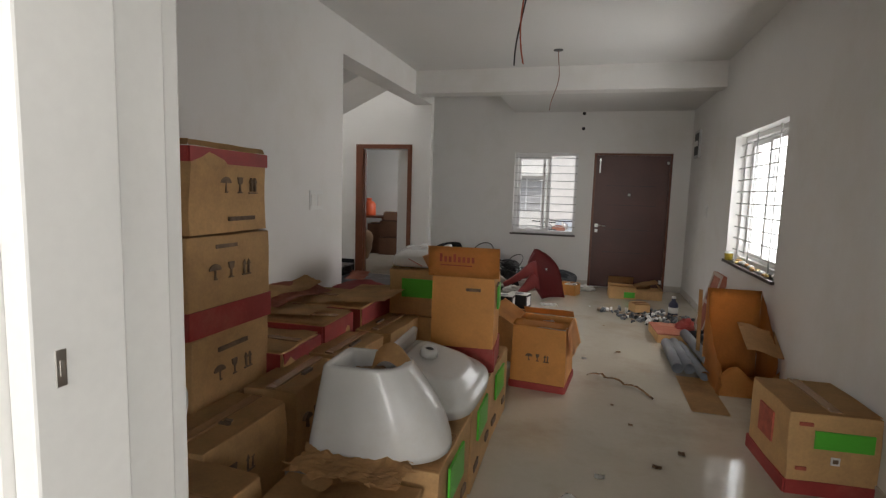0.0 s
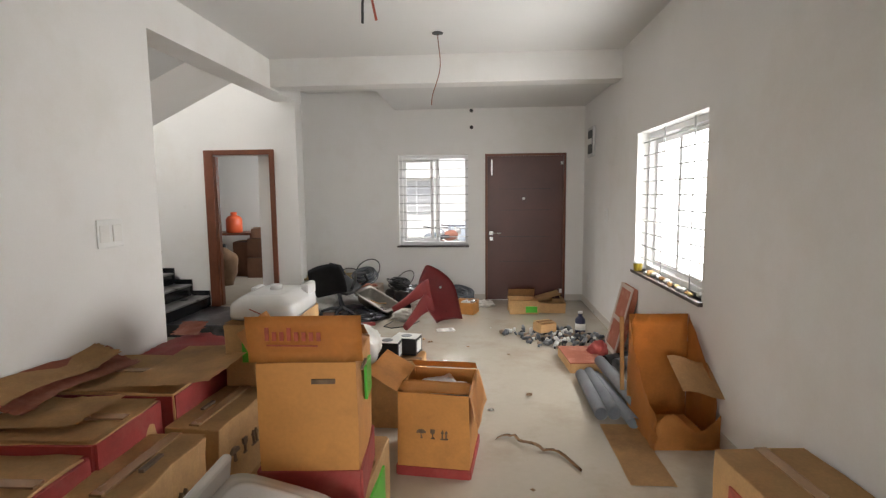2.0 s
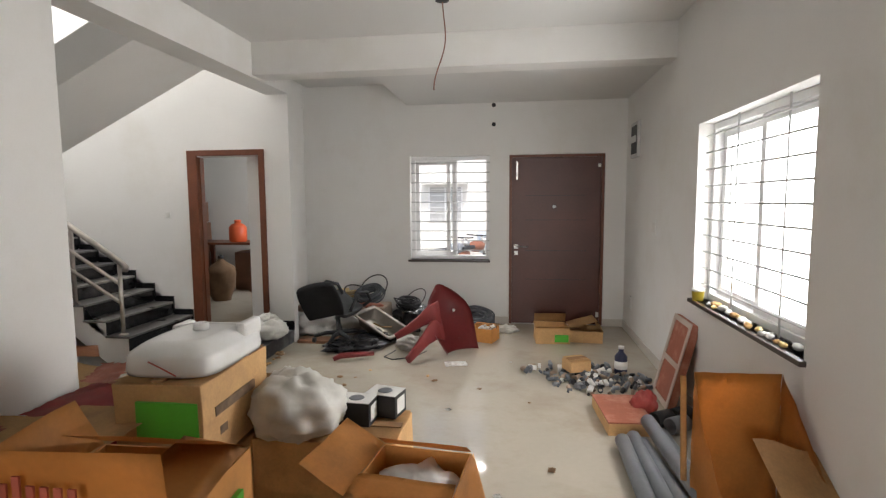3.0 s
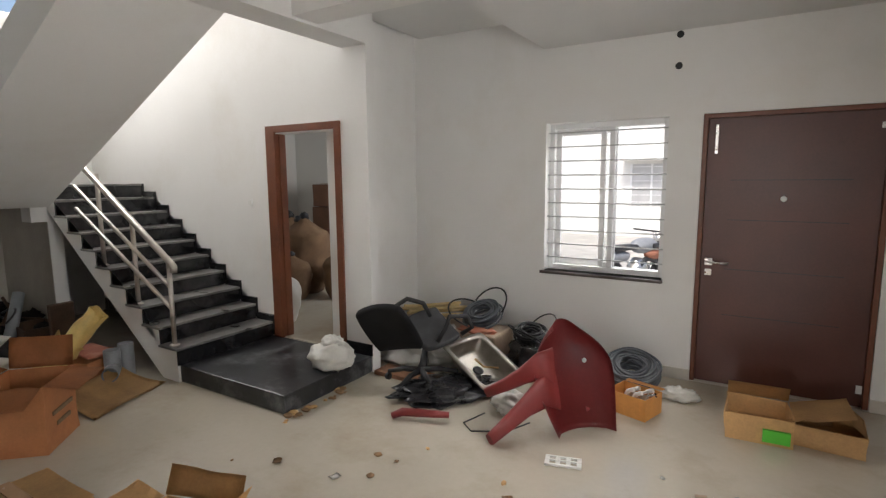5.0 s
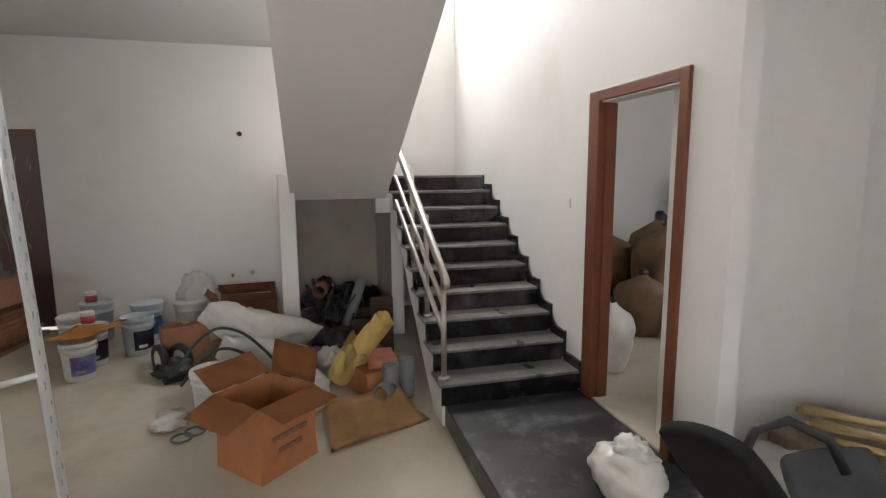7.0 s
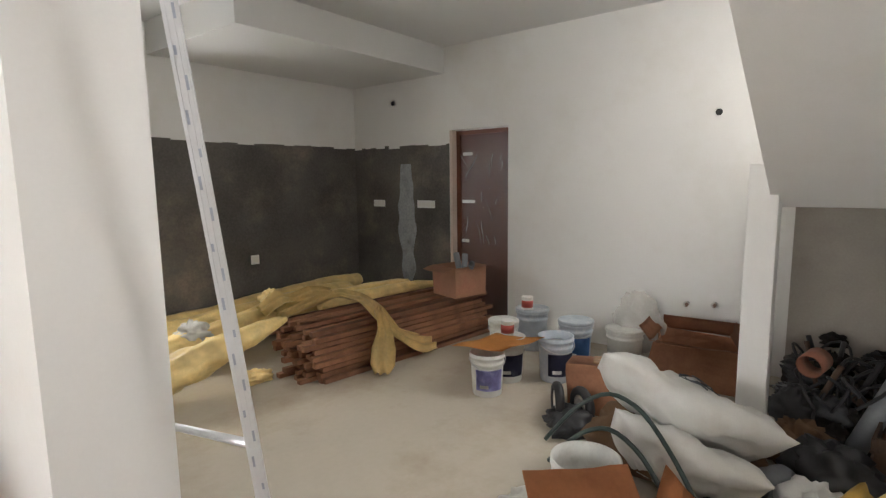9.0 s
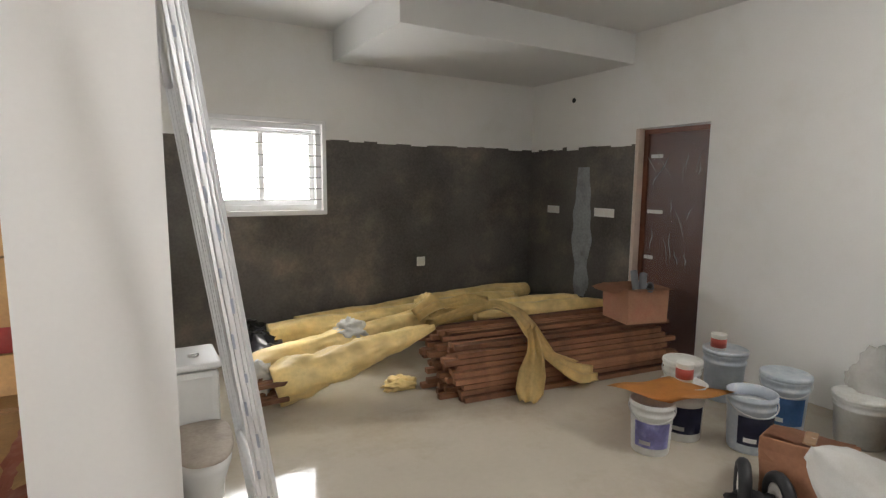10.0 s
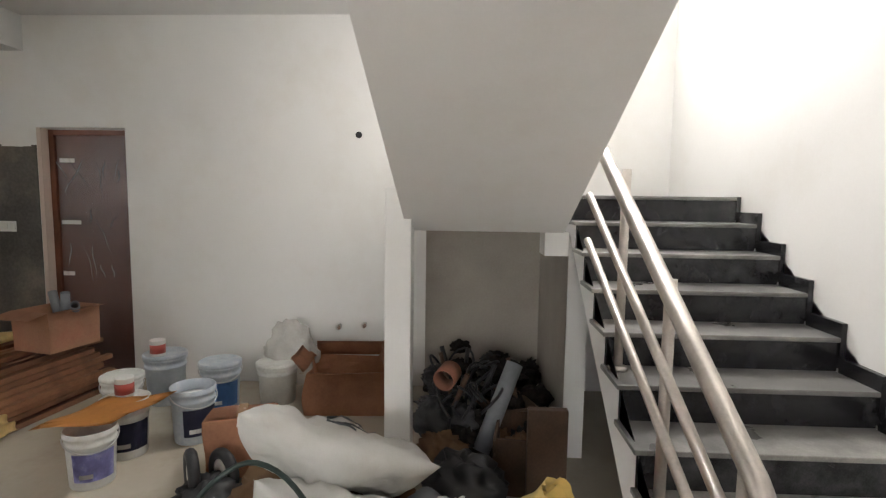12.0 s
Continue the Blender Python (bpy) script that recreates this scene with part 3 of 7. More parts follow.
boxes_part("groove_line", [(0.2, 0.94, 0.0485, 0.0505, 1.60, 1.604), (0.2, 0.94, 0.0485, 0.0505, 1.30, 1.304), (0.2, 0.94, 0.0485, 0.0505, 0.92, 0.924), (0.2, 0.94, 0.0485, 0.0505, 0.56, 0.564)], DARK, door)
bm = bmesh.new()
box(bm, 0.06, 0.115, 0.036, 0.05, 0.945, 1.0, 0.003)
tube(bm, [(0.088, 0.04, 0.975), (0.088, 0.0, 0.975), (0.10, -0.012, 0.975), (0.225, -0.012, 0.972)], 0.009, 10)
handle = part("door_handle", bm, STEEL, door, "steel lever handle")
bm = bmesh.new()
box(bm, 0.065, 0.112, 0.038, 0.05, 0.865, 0.915, 0.003)
tube(bm, [(0.088, 0.038, 0.89), (0.088, 0.030, 0.89)], 0.011, 12)
part("lock_plate", bm, STEEL, door, "steel key plate")
bm = bmesh.new()
box(bm, 0.085, 0.107, 0.042, 0.05, 1.80, 2.02, 0.002)
box(bm, 0.088, 0.104, 0.034, 0.042, 1.83, 1.95, 0.002)
part("tower_bolt", bm, STEEL, door, "steel tower bolt")
bm = bmesh.new()
lathe(bm, [(0.018, -0.006), (0.021, 0.0), (0.014, 0.004)], 16)
bmesh.ops.rotate(bm, verts=bm.verts, matrix=Matrix.Rotation(radians(90), 3, "X"))
bmesh.ops.translate(bm, verts=bm.verts, vec=(0.55, 0.048, 1.465))
part("peephole", bm, WHITE_PLASTIC, door, "pale round door viewer")
boxes_part("hinge", [(1.065, 1.10, 0.042, 0.05, 1.94, 1.98)], STEEL, door)
boxes_part("hinge", [(1.065, 1.10, 0.042, 0.05, 0.10, 0.16)], STICKER, door)

door = thing("door_2", pose(0, 0, 0), "open store room doorway with a red-brown teak frame", "door frame")
door["kind"] = "structure"
ZD2 = 2.11
boxes_part("jamb", [(-3.50, -3.385, YD2 - 0.022, YD2 + 0.10, 0.14, ZD2)], FRAME_WOOD, door, "", 0.004)
boxes_part("jamb", [(-2.668, -2.605, YD2 - 0.022, YD2 + 0.10, 0.14, ZD2)], FRAME_WOOD, door, "", 0.004)
boxes_part("head", [(-3.385, -2.668, YD2 - 0.022, YD2 + 0.10, ZD2 - 0.062, ZD2)], FRAME_WOOD, door, "", 0.004)
boxes_part("door_stop", [(-3.385, -3.372, YD2 + 0.03, YD2 + 0.10, 0.15, ZD2 - 0.075)], FRAME_WOOD, door)

door = thing("door_3", pose(0, 0, 0), "brown bathroom door wrapped in clear plastic film", "door")
door["kind"] = "structure"
boxes_part("leaf", [(XF - 0.13, XF - 0.10, -6.20, -5.56, 0.01, 2.045)], DOOR_WOOD, door, "", 0.003)
boxes_part("door_frame", [(XF - 0.15, XF - 0.075, -6.245, -6.20, 0, 2.09), (XF - 0.15, XF - 0.075, -5.56, -5.532, 0, 2.09), (XF - 0.15, XF - 0.075, -6.20, -5.56, 2.045, 2.09)], FRAME_WOOD, door, "", 0.003)
boxes_part("reveal", [(XF - 0.2, XF + 0.004, -6.279, -6.246, 0, 2.098)], REVEAL, door, "pinkish bare plaster reveal")
bm = bmesh.new()
rows = [[(XF - 0.085 + 0.022 * noise.noise(Vector((i * 0.55 + j * 0.10, j * 0.16, 3))) - 0.016 * abs(noise.noise(Vector((i * 0.35 - j * 0.12, j * 0.30, 8)))), -6.19 + 0.62 * i / 30, 0.05 + 1.98 * j / 80) for i in range(31)] for j in range(81)]
sheet(bm, rows, 0.001)
part("plastic_film", bm, CLEAR_FILM, door, "crumpled clear protective film")
# whitish ribbons on the film draw the glints along its creases
FILM_GLINT = material("creased_film_glint", (0.85, 0.85, 0.85), 0.2, vary=0.1, bump=0.2, alpha=0.5)
random.seed(77)
for k in range(16):
    y0, z0, lean = random.uniform(-6.15, -5.65), random.uniform(0.75, 1.75), random.uniform(-0.7, 0.7)
    long, wide = random.uniform(0.10, 0.34), random.uniform(0.004, 0.014)
    bm = bmesh.new()
    rows = [[(XF - 0.066 + 0.006 * math.sin(q * 0.9 + k), min(-5.58, max(-6.18, y0 + lean * long * q / 10 + 0.006 * math.sin(q * 0.5 + k) + wide * (e - 0.5) * math.sin(math.pi * (q + 0.3) / 10.6))), z0 + long * q / 10) for e in (0, 1)] for q in range(11)]
    sheet(bm, rows, 0.001)
    part("film_glint", bm, FILM_GLINT, door)
for zz, y0, y1 in ((1.30, -6.17, -6.0), (1.82, -6.16, -6.03), (0.86, -6.18, -6.08)):
    boxes_part("tape", [(XF - 0.082, XF - 0.079, y0, y1, zz, zz + 0.035)], STICKER, door)

door = thing("door_4", pose(0, 0, 0), "white painted doorway frame with a steel strike plate", "door frame")
door["kind"] = "structure"
bm = bmesh.new()
for q in ((-0.594, -0.560, -8.19, -8.075, 0, 2.115), (-0.594, -0.574, -8.075, -7.99, 0, 2.115), (-0.594, -0.583, -7.99, -7.955, 0, 2.115)):
    box(bm, *q, bevel=0.004)
part("jamb", bm, WHITE_PLASTIC, door)
boxes_part("jamb", [(0.585, 0.619, -8.19, -8.02, 0, 2.115)], WHITE_PLASTIC, door, "", 0.003)
boxes_part("head", [(-0.56, 0.585, -8.19, -8.02, 2.085, 2.119)], WHITE_PLASTIC, door, "", 0.003)
bm = bmesh.new()
box(bm, -0.5598, -0.558, -8.166, -8.154, 1.220, 1.260, 0.0006)
box(bm, -0.558, -0.5572, -8.162, -8.158, 1.231, 1.249, 0.0002)
part("strike_plate", bm, STEEL, door, "steel strike plate")


# ---- windows ----
def bars(t, along, a0, a1, pos, zs, r=0.006):
    for z in zs:
        bm = bmesh.new()
        tube(bm, [(a0, pos, z), (a1, pos, z)] if along == "x" else [(pos, a0, z), (pos, a1, z)], r, 8)
        part("grille_bar", bm, GRILLE, t)


def sash(t, along, a0, a1, pos, z0, z1, fw=0.055, depth=0.03, open_to=None):
    """A framed glass panel."""
    bm = bmesh.new()

    def b(u0, u1, w0, w1):
        if along == "x":
            box(bm, u0, u1, pos, pos + depth, w0, w1, 0.004)
        else:
            box(bm, pos, pos + depth, u0, u1, w0, w1, 0.004)
    b(a0, a0 + fw, z0, z1)
    b(a1 - fw, a1, z0, z1)
    b(a0 + fw, a1 - fw, z0, z0 + fw)
    b(a0 + fw, a1 - fw, z1 - fw, z1)
    fr = part("sash", bm, UPVC, t)
    bm = bmesh.new()
    g = (a0 + fw - 0.005, a1 - fw + 0.005, z0 + fw - 0.005, z1 - fw + 0.005)
    if along == "x":
        box(bm, g[0], g[1], pos + depth / 2 - 0.002, pos + depth / 2 + 0.002, g[2], g[3])
    else:
        box(bm, pos + depth / 2 - 0.002, pos + depth / 2 + 0.002, g[0], g[1], g[2], g[3])
    pane = part("pane", bm, GLASS, fr)
    pane.visible_shadow = False


def outer_frame(t, along, a0, a1, p0, p1, z0, z1, fw=0.045):
    bm = bmesh.new()
    qs = ((a0, a0 + fw, z0, z1), (a1 - fw, a1, z0, z1), (a0 + fw, a1 - fw, z0, z0 + fw), (a0 + fw, a1 - fw, z1 - fw, z1))
    for u0, u1, w0, w1 in qs:
        if along == "x":
            box(bm, u0, u1, p0, p1, w0, w1, 0.003)
        else:
            box(bm, p0, p1, u0, u1, w0, w1, 0.003)
    part("window_frame", bm, UPVC, t)


win = thing("window_1", pose(0, 0, 0), "white sliding window with horizontal grille bars, half open", "window")
win["kind"] = "structure"
outer_frame(win, "x", -1.239, -0.241, 0.10, 0.20, 0.803, 2.098)
sash(win, "x", -1.195, -0.66, 0.155, 0.85, 2.05, 0.05)
sash(win, "x", -0.79, -0.67, 0.115, 0.85, 2.05, 0.045)
bars(win, "x", -1.238, -0.242, 0.06, [0.92 + 0.122 * k for k in range(10)])
boxes_part("window_sill", [(-1.27, -0.23, -0.035, 0.10, 0.775, 0.80)], STONE_SILL, win, "dark granite sill", 0.003)

win = thing("window_2", pose(0, 0, 0), "wide white sliding window with a grey grille", "window")
win["kind"] = "structure"
outer_frame(win, "y", -3.994, -2.481, XR + 0.10, XR + 0.20, 0.818, 2.078)
sash(win, "y", -3.25, -2.53, XR + 0.155, 0.865, 2.03, 0.055)
sash(win, "y", -3.95, -3.20, XR + 0.115, 0.865, 2.03, 0.055)
bars(win, "y", -3.993, -2.482, XR + 0.06, [0.93 + 0.118 * k for k in range(10)])
for yy in (-3.62, -3.0):
    bm = bmesh.new()
    tube(bm, [(XR + 0.066, yy, 0.82), (XR + 0.066, yy, 2.077)], 0.006, 8)
    part("grille_upright", bm, GRILLE, win)
boxes_part("window_sill", [(XR - 0.03, XR + 0.10, -4.02, -2.45, 0.788, 0.815)], STONE_SILL, win, "dark granite sill", 0.003)

win = thing("window_3", pose(0, 0, 0), "white kitchen sliding window with horizontal bars", "window")
win["kind"] = "structure"
outer_frame(win, "x", -4.089, -2.981, YK - 0.16, YK - 0.03, 1.302, 2.108, 0.05)
boxes_part("window_trim", [(-4.13, -4.09, YK, YK + 0.02, 1.26, 2.15), (-2.98, -2.94, YK, YK + 0.02, 1.26, 2.15), (-4.09, -2.98, YK, YK + 0.02, 2.11, 2.15), (-4.09, -2.98, YK, YK + 0.024, 1.255, 1.30)], UPVC, win, "", 0.003)
sash(win, "x", -4.04, -3.50, YK - 0.125, 1.352, 2.058, 0.05)
sash(win, "x", -3.56, -3.03, YK - 0.085, 1.352, 2.058, 0.05)
bars(win, "x", -4.088, -2.982, YK - 0.02, [1.40 + 0.104 * k for k in range(7)])

win = thing("window_4", pose(0, 0, 0), "high stairwell window frame, unseen and assumed", "window")
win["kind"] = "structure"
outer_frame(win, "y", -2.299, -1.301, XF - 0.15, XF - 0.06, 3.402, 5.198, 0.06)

# ---- hall fixtures ----
for x0, x1 in ((-2.61, 0.0), (1.14, XR)):
    structure("baseboard", [(x0, x1, -0.012, 0.0, 0.001, 0.09)], SKIRT, "cream stone skirting along the front wall", "skirting")
structure("baseboard", [(XR - 0.012, XR, -7.9, -0.014, 0.001, 0.09)], SKIRT, "cream stone skirting along the side wall", "skirting")

eb = thing("fuse_box", pose(XR, -0.51, 2.19), "grey metal fuse box recessed in the wall", "fuse box")
boxes_part("case", [(-0.03, -0.001, -0.17, 0.17, -0.19, 0.19)], GRILLE, eb, "", 0.004)
boxes_part("opening", [(-0.034, -0.0305, -0.13, 0.13, -0.15, 0.15)], DARK, eb)
boxes_part("breaker_row", [(-0.05, -0.034, -0.11, 0.11, -0.03, 0.04)], WHITE_PLASTIC, eb, "", 0.004)


def switch_plate(x, y, z, axis, w, h, label, n=2):
    t = thing("switch_plate", pose(x, y, z, 0, 0, axis), label, "switch plate")
    boxes_part("plate", [(-w / 2, w / 2, -0.009, -0.0005, -h / 2, h / 2)], WHITE_PLASTIC, t, "", 0.003)
    for k in range(n):
        c = -w / 2 + w * (k + 0.5) / n
        boxes_part("rocker", [(c - w * 0.36 / n, c + w * 0.36 / n, -0.013, -0.009, -h * 0.3, h * 0.3)], STICKER, t, "", 0.002)
    return t


switch_plate(XR, -1.35, 1.28, -90, 0.12, 0.16, "white switch plate beside the main door", 2)
switch_plate(XR, -5.93, 0.57, -90, 0.13, 0.12, "white low socket plate on the side wall", 2)
switch_plate(XR, -0.41, 0.38, -90, 0.09, 0.14, "white low power socket beside the main door", 1)
switch_plate(XF, -7.39, 1.28, 90, 0.20, 0.085, "white switch plate on the cement dado", 3)
switch_plate(XF, -6.63, 1.28, 90, 0.27, 0.09, "wide white switch plate on the cement dado", 4)
switch_plate(-5.17, YK + 0.008, 0.72, 180, 0.10, 0.10, "white socket plate on the cement dado", 1)
switch_plate(-3.77, YD2, 1.41, 0, 0.06, 0.07, "small white plate beside the staircase", 1)
switch_plate(-2.31, -4.50, 1.33, 90, 0.22, 0.17, "blank white plate on the partition wall", 2)


def wall_hole(x, y, z, axis, label):
    bm = bmesh.new()
    lathe(bm, [(0.026, -0.002), (0.026, 0.004), (0.018, 0.004), (0.016, 0.001)], 14)
    ob = part("conduit_end", bm, DARK)
    ob.matrix_world = pose(x, y, z) @ (pose(0, 0, 0, 90, 0, 0) if axis == "y" else pose(0, 0, 0, 0, 90, 0))
    tagged(ob, label, "conduit end", "open conduit ends")


wall_hole(-0.19, -0.002, 2.70, "y", "open dark conduit end high on the wall")
wall_hole(-0.19, -0.002, 2.47, "y", "open dark conduit end above the window")
wall_hole(XF + 0.002, -3.6, 2.06, "x", "rusty open conduit end on the white wall")
wall_hole(XF + 0.002, -7.13, 2.47, "x", "open dark conduit end above the dado")

for nm, x, y, drop, sway, mats in (("hanging_wire", -0.45, -2.63, 0.64, 0.06, (SKIN_PIPE,)), ("hanging_wire", -0.41, -5.71, 0.88, 0.045, (DARK, RED_INK))):
    t = thing(nm, pose(x, y, ZC), "loose ceiling wires hanging from an open junction box", "wire", "ceiling wires")
    bm = bmesh.new()
    lathe(bm, [(0.05, -0.008), (0.05, -0.001)], 16)
    part("junction_box", bm, DARK, t)
    for j, mm in enumerate(mats):
        bm = bmesh.new()
        pts = []
        for k in range(15):
            f = k / 14
            pts.append((0.02 * j + sway * math.sin(f * 5 + j) * f + (0.16 * max(0, f - 0.7) / 0.3 if drop < 0.5 else 0.0), sway * 0.5 * math.sin(f * 4 + 1 + j) - (0.02 + 0.04 * j) * f, -0.005 - drop * (f if drop > 0.5 else min(1, f * 1.25))))
        tube(bm, pts, 0.0045, 6)
        part("wire", bm, mm, t)

# small things on the sill of the side window
t = thing("paint_tub", pose(XR + 0.01, -2.56, 0.815), "small yellow paint tub on the granite sill", "tub")
bm = bmesh.new()
lathe(bm, [(0.036, 0.0), (0.042, 0.07), (0.045, 0.075), (0.04, 0.078)], 18)
part("tub", bm, material("yellow_tub", (0.55, 0.42, 0.05), 0.4), t)
bm = bmesh.new()
lathe(bm, [(0.046, 0.07), (0.046, 0.088), (0.03, 0.09)], 18)
part("lid", bm, WHITE_PLASTIC, t)
random.seed(4)
for k in range(16):
    bm = bmesh.new()
    yy = -2.72 - 0.075 * k + random.uniform(-0.03, 0.03)
    r = random.uniform(0.014, 0.026)
    lump(bm, (XR + random.uniform(0.0, 0.06), yy, 0.815 + r * 0.7), (r, r * random.uniform(0.9, 1.6), r * 0.8), k, 0.3, 2, True, random.uniform(0, 3), (10, 8))
    tagged(part("plaster_crumb", bm, [WALL, CARD, YELLOW_POLY, STICKER][k % 4]), "crumb of plaster and rubbish on the granite sill", "crumb", "crumbs on the sill")

PATCH = material("pale_cement_smear", (0.36, 0.38, 0.40), 0.45, vary=0.4, scale=4, fine=40, bump=0.3, second=(0.13, 0.13, 0.13), second_amount=0.9, stain_scale=4)
random.seed(21)
strips = []
for j in range(40):
    f = j / 40
    half = 0.13 * (0.55 + 0.45 * math.sin(f * 3.1)) + 0.05 * noise.noise(Vector((f * 6, 1, 0)))
    mid = -6.93 + 0.03 * noise.noise(Vector((f * 4, 5, 0)))
    strips.append((XF + 0.008, XF + 0.0105, mid - half, mid + half, 0.35 + 1.4 * f, 0.35 + 1.4 * (f + 1 / 40)))
structure("cement_smear", strips, PATCH, "pale smear of filler on the cement dado", "smear")

# ---- cartons in the hall ----
RB = CARD_RED
# the tall stack against the partition wall
carton(-2.02, -6.34, 0.0, 0.54, 0.60, 0.36, 0, "brown carton at the foot of a stack", marks=icons("xp"), seam="y")
carton(-2.02, -6.34, 0.36, 0.54, 0.60, 0.36, 1, "brown printed carton in the stack", marks=icons("xp", 0.5, 0.42) + [("xp", 0.3, 0.68, 0.72, 0.78)], seam="y")
carton(-2.01, -6.35, 0.725, 0.55, 0.61, 0.475, -1, "brown carton with red band in the stack", band=(0.0, 0.27, RB), marks=icons("xp", 0.48, 0.62) + [("xp", 0.3, 0.55, 0.86, 0.90), ("ym", 0.2, 0.75, 0.78, 0.83)], seam="y")
carton(-2.01, -6.35, 1.205, 0.53, 0.60, 0.40, 2, "upside-down brown carton with red band topping the stack", band=(0.83, 1.0, RB), marks=icons("xp", 0.6, 0.58) + [("xp", 0.45, 0.8, 0.14, 0.19)], flaps={"ym": (70, 0.03), "xp": (60, 0.03)}, dent=0.02)
# brown row beside it
carton(-1.555, -6.69, 0.0, 0.30, 0.56, 0.40, -1, "dusty brown carton with black printed signs", marks=[("top", 0.60, 0.78, 0.42, 0.45), ("top", 0.62, 0.74, 0.47, 0.50)] + icons("xp", 0.3, 0.6), dent=0.022, seam="y")
carton(-1.545, -6.07, 0.0, 0.29, 0.55, 0.41, 2, "dusty brown carton with a sagging lid", marks=[("top", 0.64, 0.72, 0.45, 0.62)] + icons("xp", 0.4), dent=0.026, seam="y")
carton(-1.52, -5.48, 0.0, 0.29, 0.54, 0.42, -1, "dusty brown carton with smudged black print", marks=[("top", 0.66, 0.74, 0.35, 0.60)] + icons("xp", 0.4), dent=0.026, seam="y")
carton(-1.465, -4.87, 0.0, 0.28, 0.55, 0.42, -3, "dusty brown carton with a taped lid", marks=[("top", 0.22, 0.29, 0.35, 0.55)] + icons("xp", 0.4), dent=0.022, seam="y")
# wide red-sided cartons by the wall
carton(-1.98, -5.815, 0.0, 0.62, 0.44, 0.50, 1, "battered brown and red carton with a burst lid", band=(0.0, 0.98, RB), dent=0.03, seam="x")
carton(-1.985, -5.34, 0.0, 0.63, 0.46, 0.545, 2, "battered red-sided carton with torn lid flaps", band=(0.0, 0.98, RB), dent=0.024)
carton(-1.955, -4.77, 0.0, 0.66, 0.60, 0.565, 1, "red-sided carton with brown top flaps", band=(0.0, 0.97, RB), dent=0.02)
carton(-1.97, -4.20, 0.0, 0.64, 0.44, 0.50, 0, "red-sided carton at the wall's end", band=(0.0, 0.9, RB), dent=0.02)


def loose_sheet(x0, x1, y0, y1, height, mat, label, thick=0.006, seed=0.0, torn=0.012, n=14):
    """A loose cardboard sheet with uneven, torn edges; height(u, v) gives its lie."""
    rows = []
    for q in range(n + 1):
        v = q / n
        row = []
        for k in range(n + 1):
            u = k / n
            edge = 1.0 if k in (0, n) or q in (0, n) else 0.0
            jx, jy = (torn * edge * noise.noise(Vector((u * 9 + seed, v * 9, e))) for e in (1.0, 6.0))
            row.append((x0 + (x1 - x0) * u + jx, y0 + (y1 - y0) * v + jy, height(u, v) + 0.006 * noise.noise(Vector((u * 4, v * 4, seed)))))
        rows.append(row)
    b = bmesh.new()
    sheet(b, rows, thick, smooth=False)
    return tagged(part("cardboard_sheet", b, mat), label, "cardboard", "loose cardboard")


loose_sheet(-1.90, -1.43, -5.06, -4.42, lambda u, v: 0.592 + 0.035 * u * u + 0.02 * v, CARD, "flat brown cardboard sheet lying on cartons", seed=2)
loose_sheet(-2.26, -1.80, -5.50, -5.16, lambda u, v: 0.570 + 0.03 * max(0, u - 0.4), CARD, "torn brown lid flap lifted off a red carton", seed=5, torn=0.02)
loose_sheet(-2.29, -2.08, -5.44, -4.62, lambda u, v: 0.600 + 0.09 * (1 - u) ** 2 + 0.02 * math.sin(v * 5), TERRA, "torn red cardboard bulging against the wall", seed=9, torn=0.03)
loose_sheet(-2.30, -2.14, -5.46, -4.70, lambda u, v: 0.700 - 0.05 * u + 0.015 * math.sin(v * 7), CARD, "curled brown cardboard edge against the wall", seed=12, torn=0.03)
loose_sheet(-2.27, -1.78, -4.40, -3.96, lambda u, v: 0.535 + 0.035 * math.sin(u * 4) * v, CARD_RED, "torn red cardboard piece on the cartons", seed=15, torn=0.04)
loose_sheet(-1.03, -0.60, -7.02, -6.82, lambda u, v: 0.432 + 0.035 * abs(noise.noise(Vector((u * 7, v * 4, 3)))), CARD, "shredded brown packing cardboard before the pedestal", seed=23, torn=0.06, n=18)
loose_sheet(-2.24, -2.05, -4.06, -3.90, lambda u, v: 0.58 + 0.06 * v, TERRA, "small torn red flap sticking up at the wall's end", seed=17, torn=0.03)
carton(-2.03, -3.70, 0.0, 0.42, 0.34, 0.36, 0, "half-hidden brown carton behind the others", dent=0.02)
# right row with green tape
for yy, hh in ((-5.46, 0.425), (-6.0, 0.42), (-6.55, 0.41)):
    carton(-0.755, yy, 0.0, 0.50, 0.53, hh, random.uniform(-2, 2), "brown carton with green tape on its side", tapes=[("xp", 0.25, 0.72, 0.5, 0.86)], marks=[("xp", 0.1, 0.3, 0.2, 0.28), ("xp", 0.7, 0.85, 0.22, 0.3)], dent=0.012)
carton(-0.80, -7.13, 0.0, 0.52, 0.50, 0.36, 4, "crushed brown carton beside the doorway", marks=icons("top", 0.5, 0.5), dent=0.03)
carton(-1.36, -7.20, 0.0, 0.42, 0.44, 0.38, -3, "dusty brown carton beside the doorway", marks=icons("xp"), dent=0.02)
# orange cartons
carton(-0.70, -5.58, 0.432, 0.36, 0.36, 0.53, 5, "tall orange carton with its flap standing open", CARD_ORANGE, flaps={"ym": (96, 0.17, 0.05), "xp": (8, 0.16), "yp": (30, 0.16), "xm": (120, 0.12)}, band=(0.0, 0.25, RB),
       tapes=[("xp", 0.45, 0.8, 0.62, 0.88)], marks=[("ym", 0.55, 0.78, 0.86, 0.89), ("xp", 0.2, 0.5, 0.9, 0.92)], ink=INK, group="orange cartons", dent=0.014)
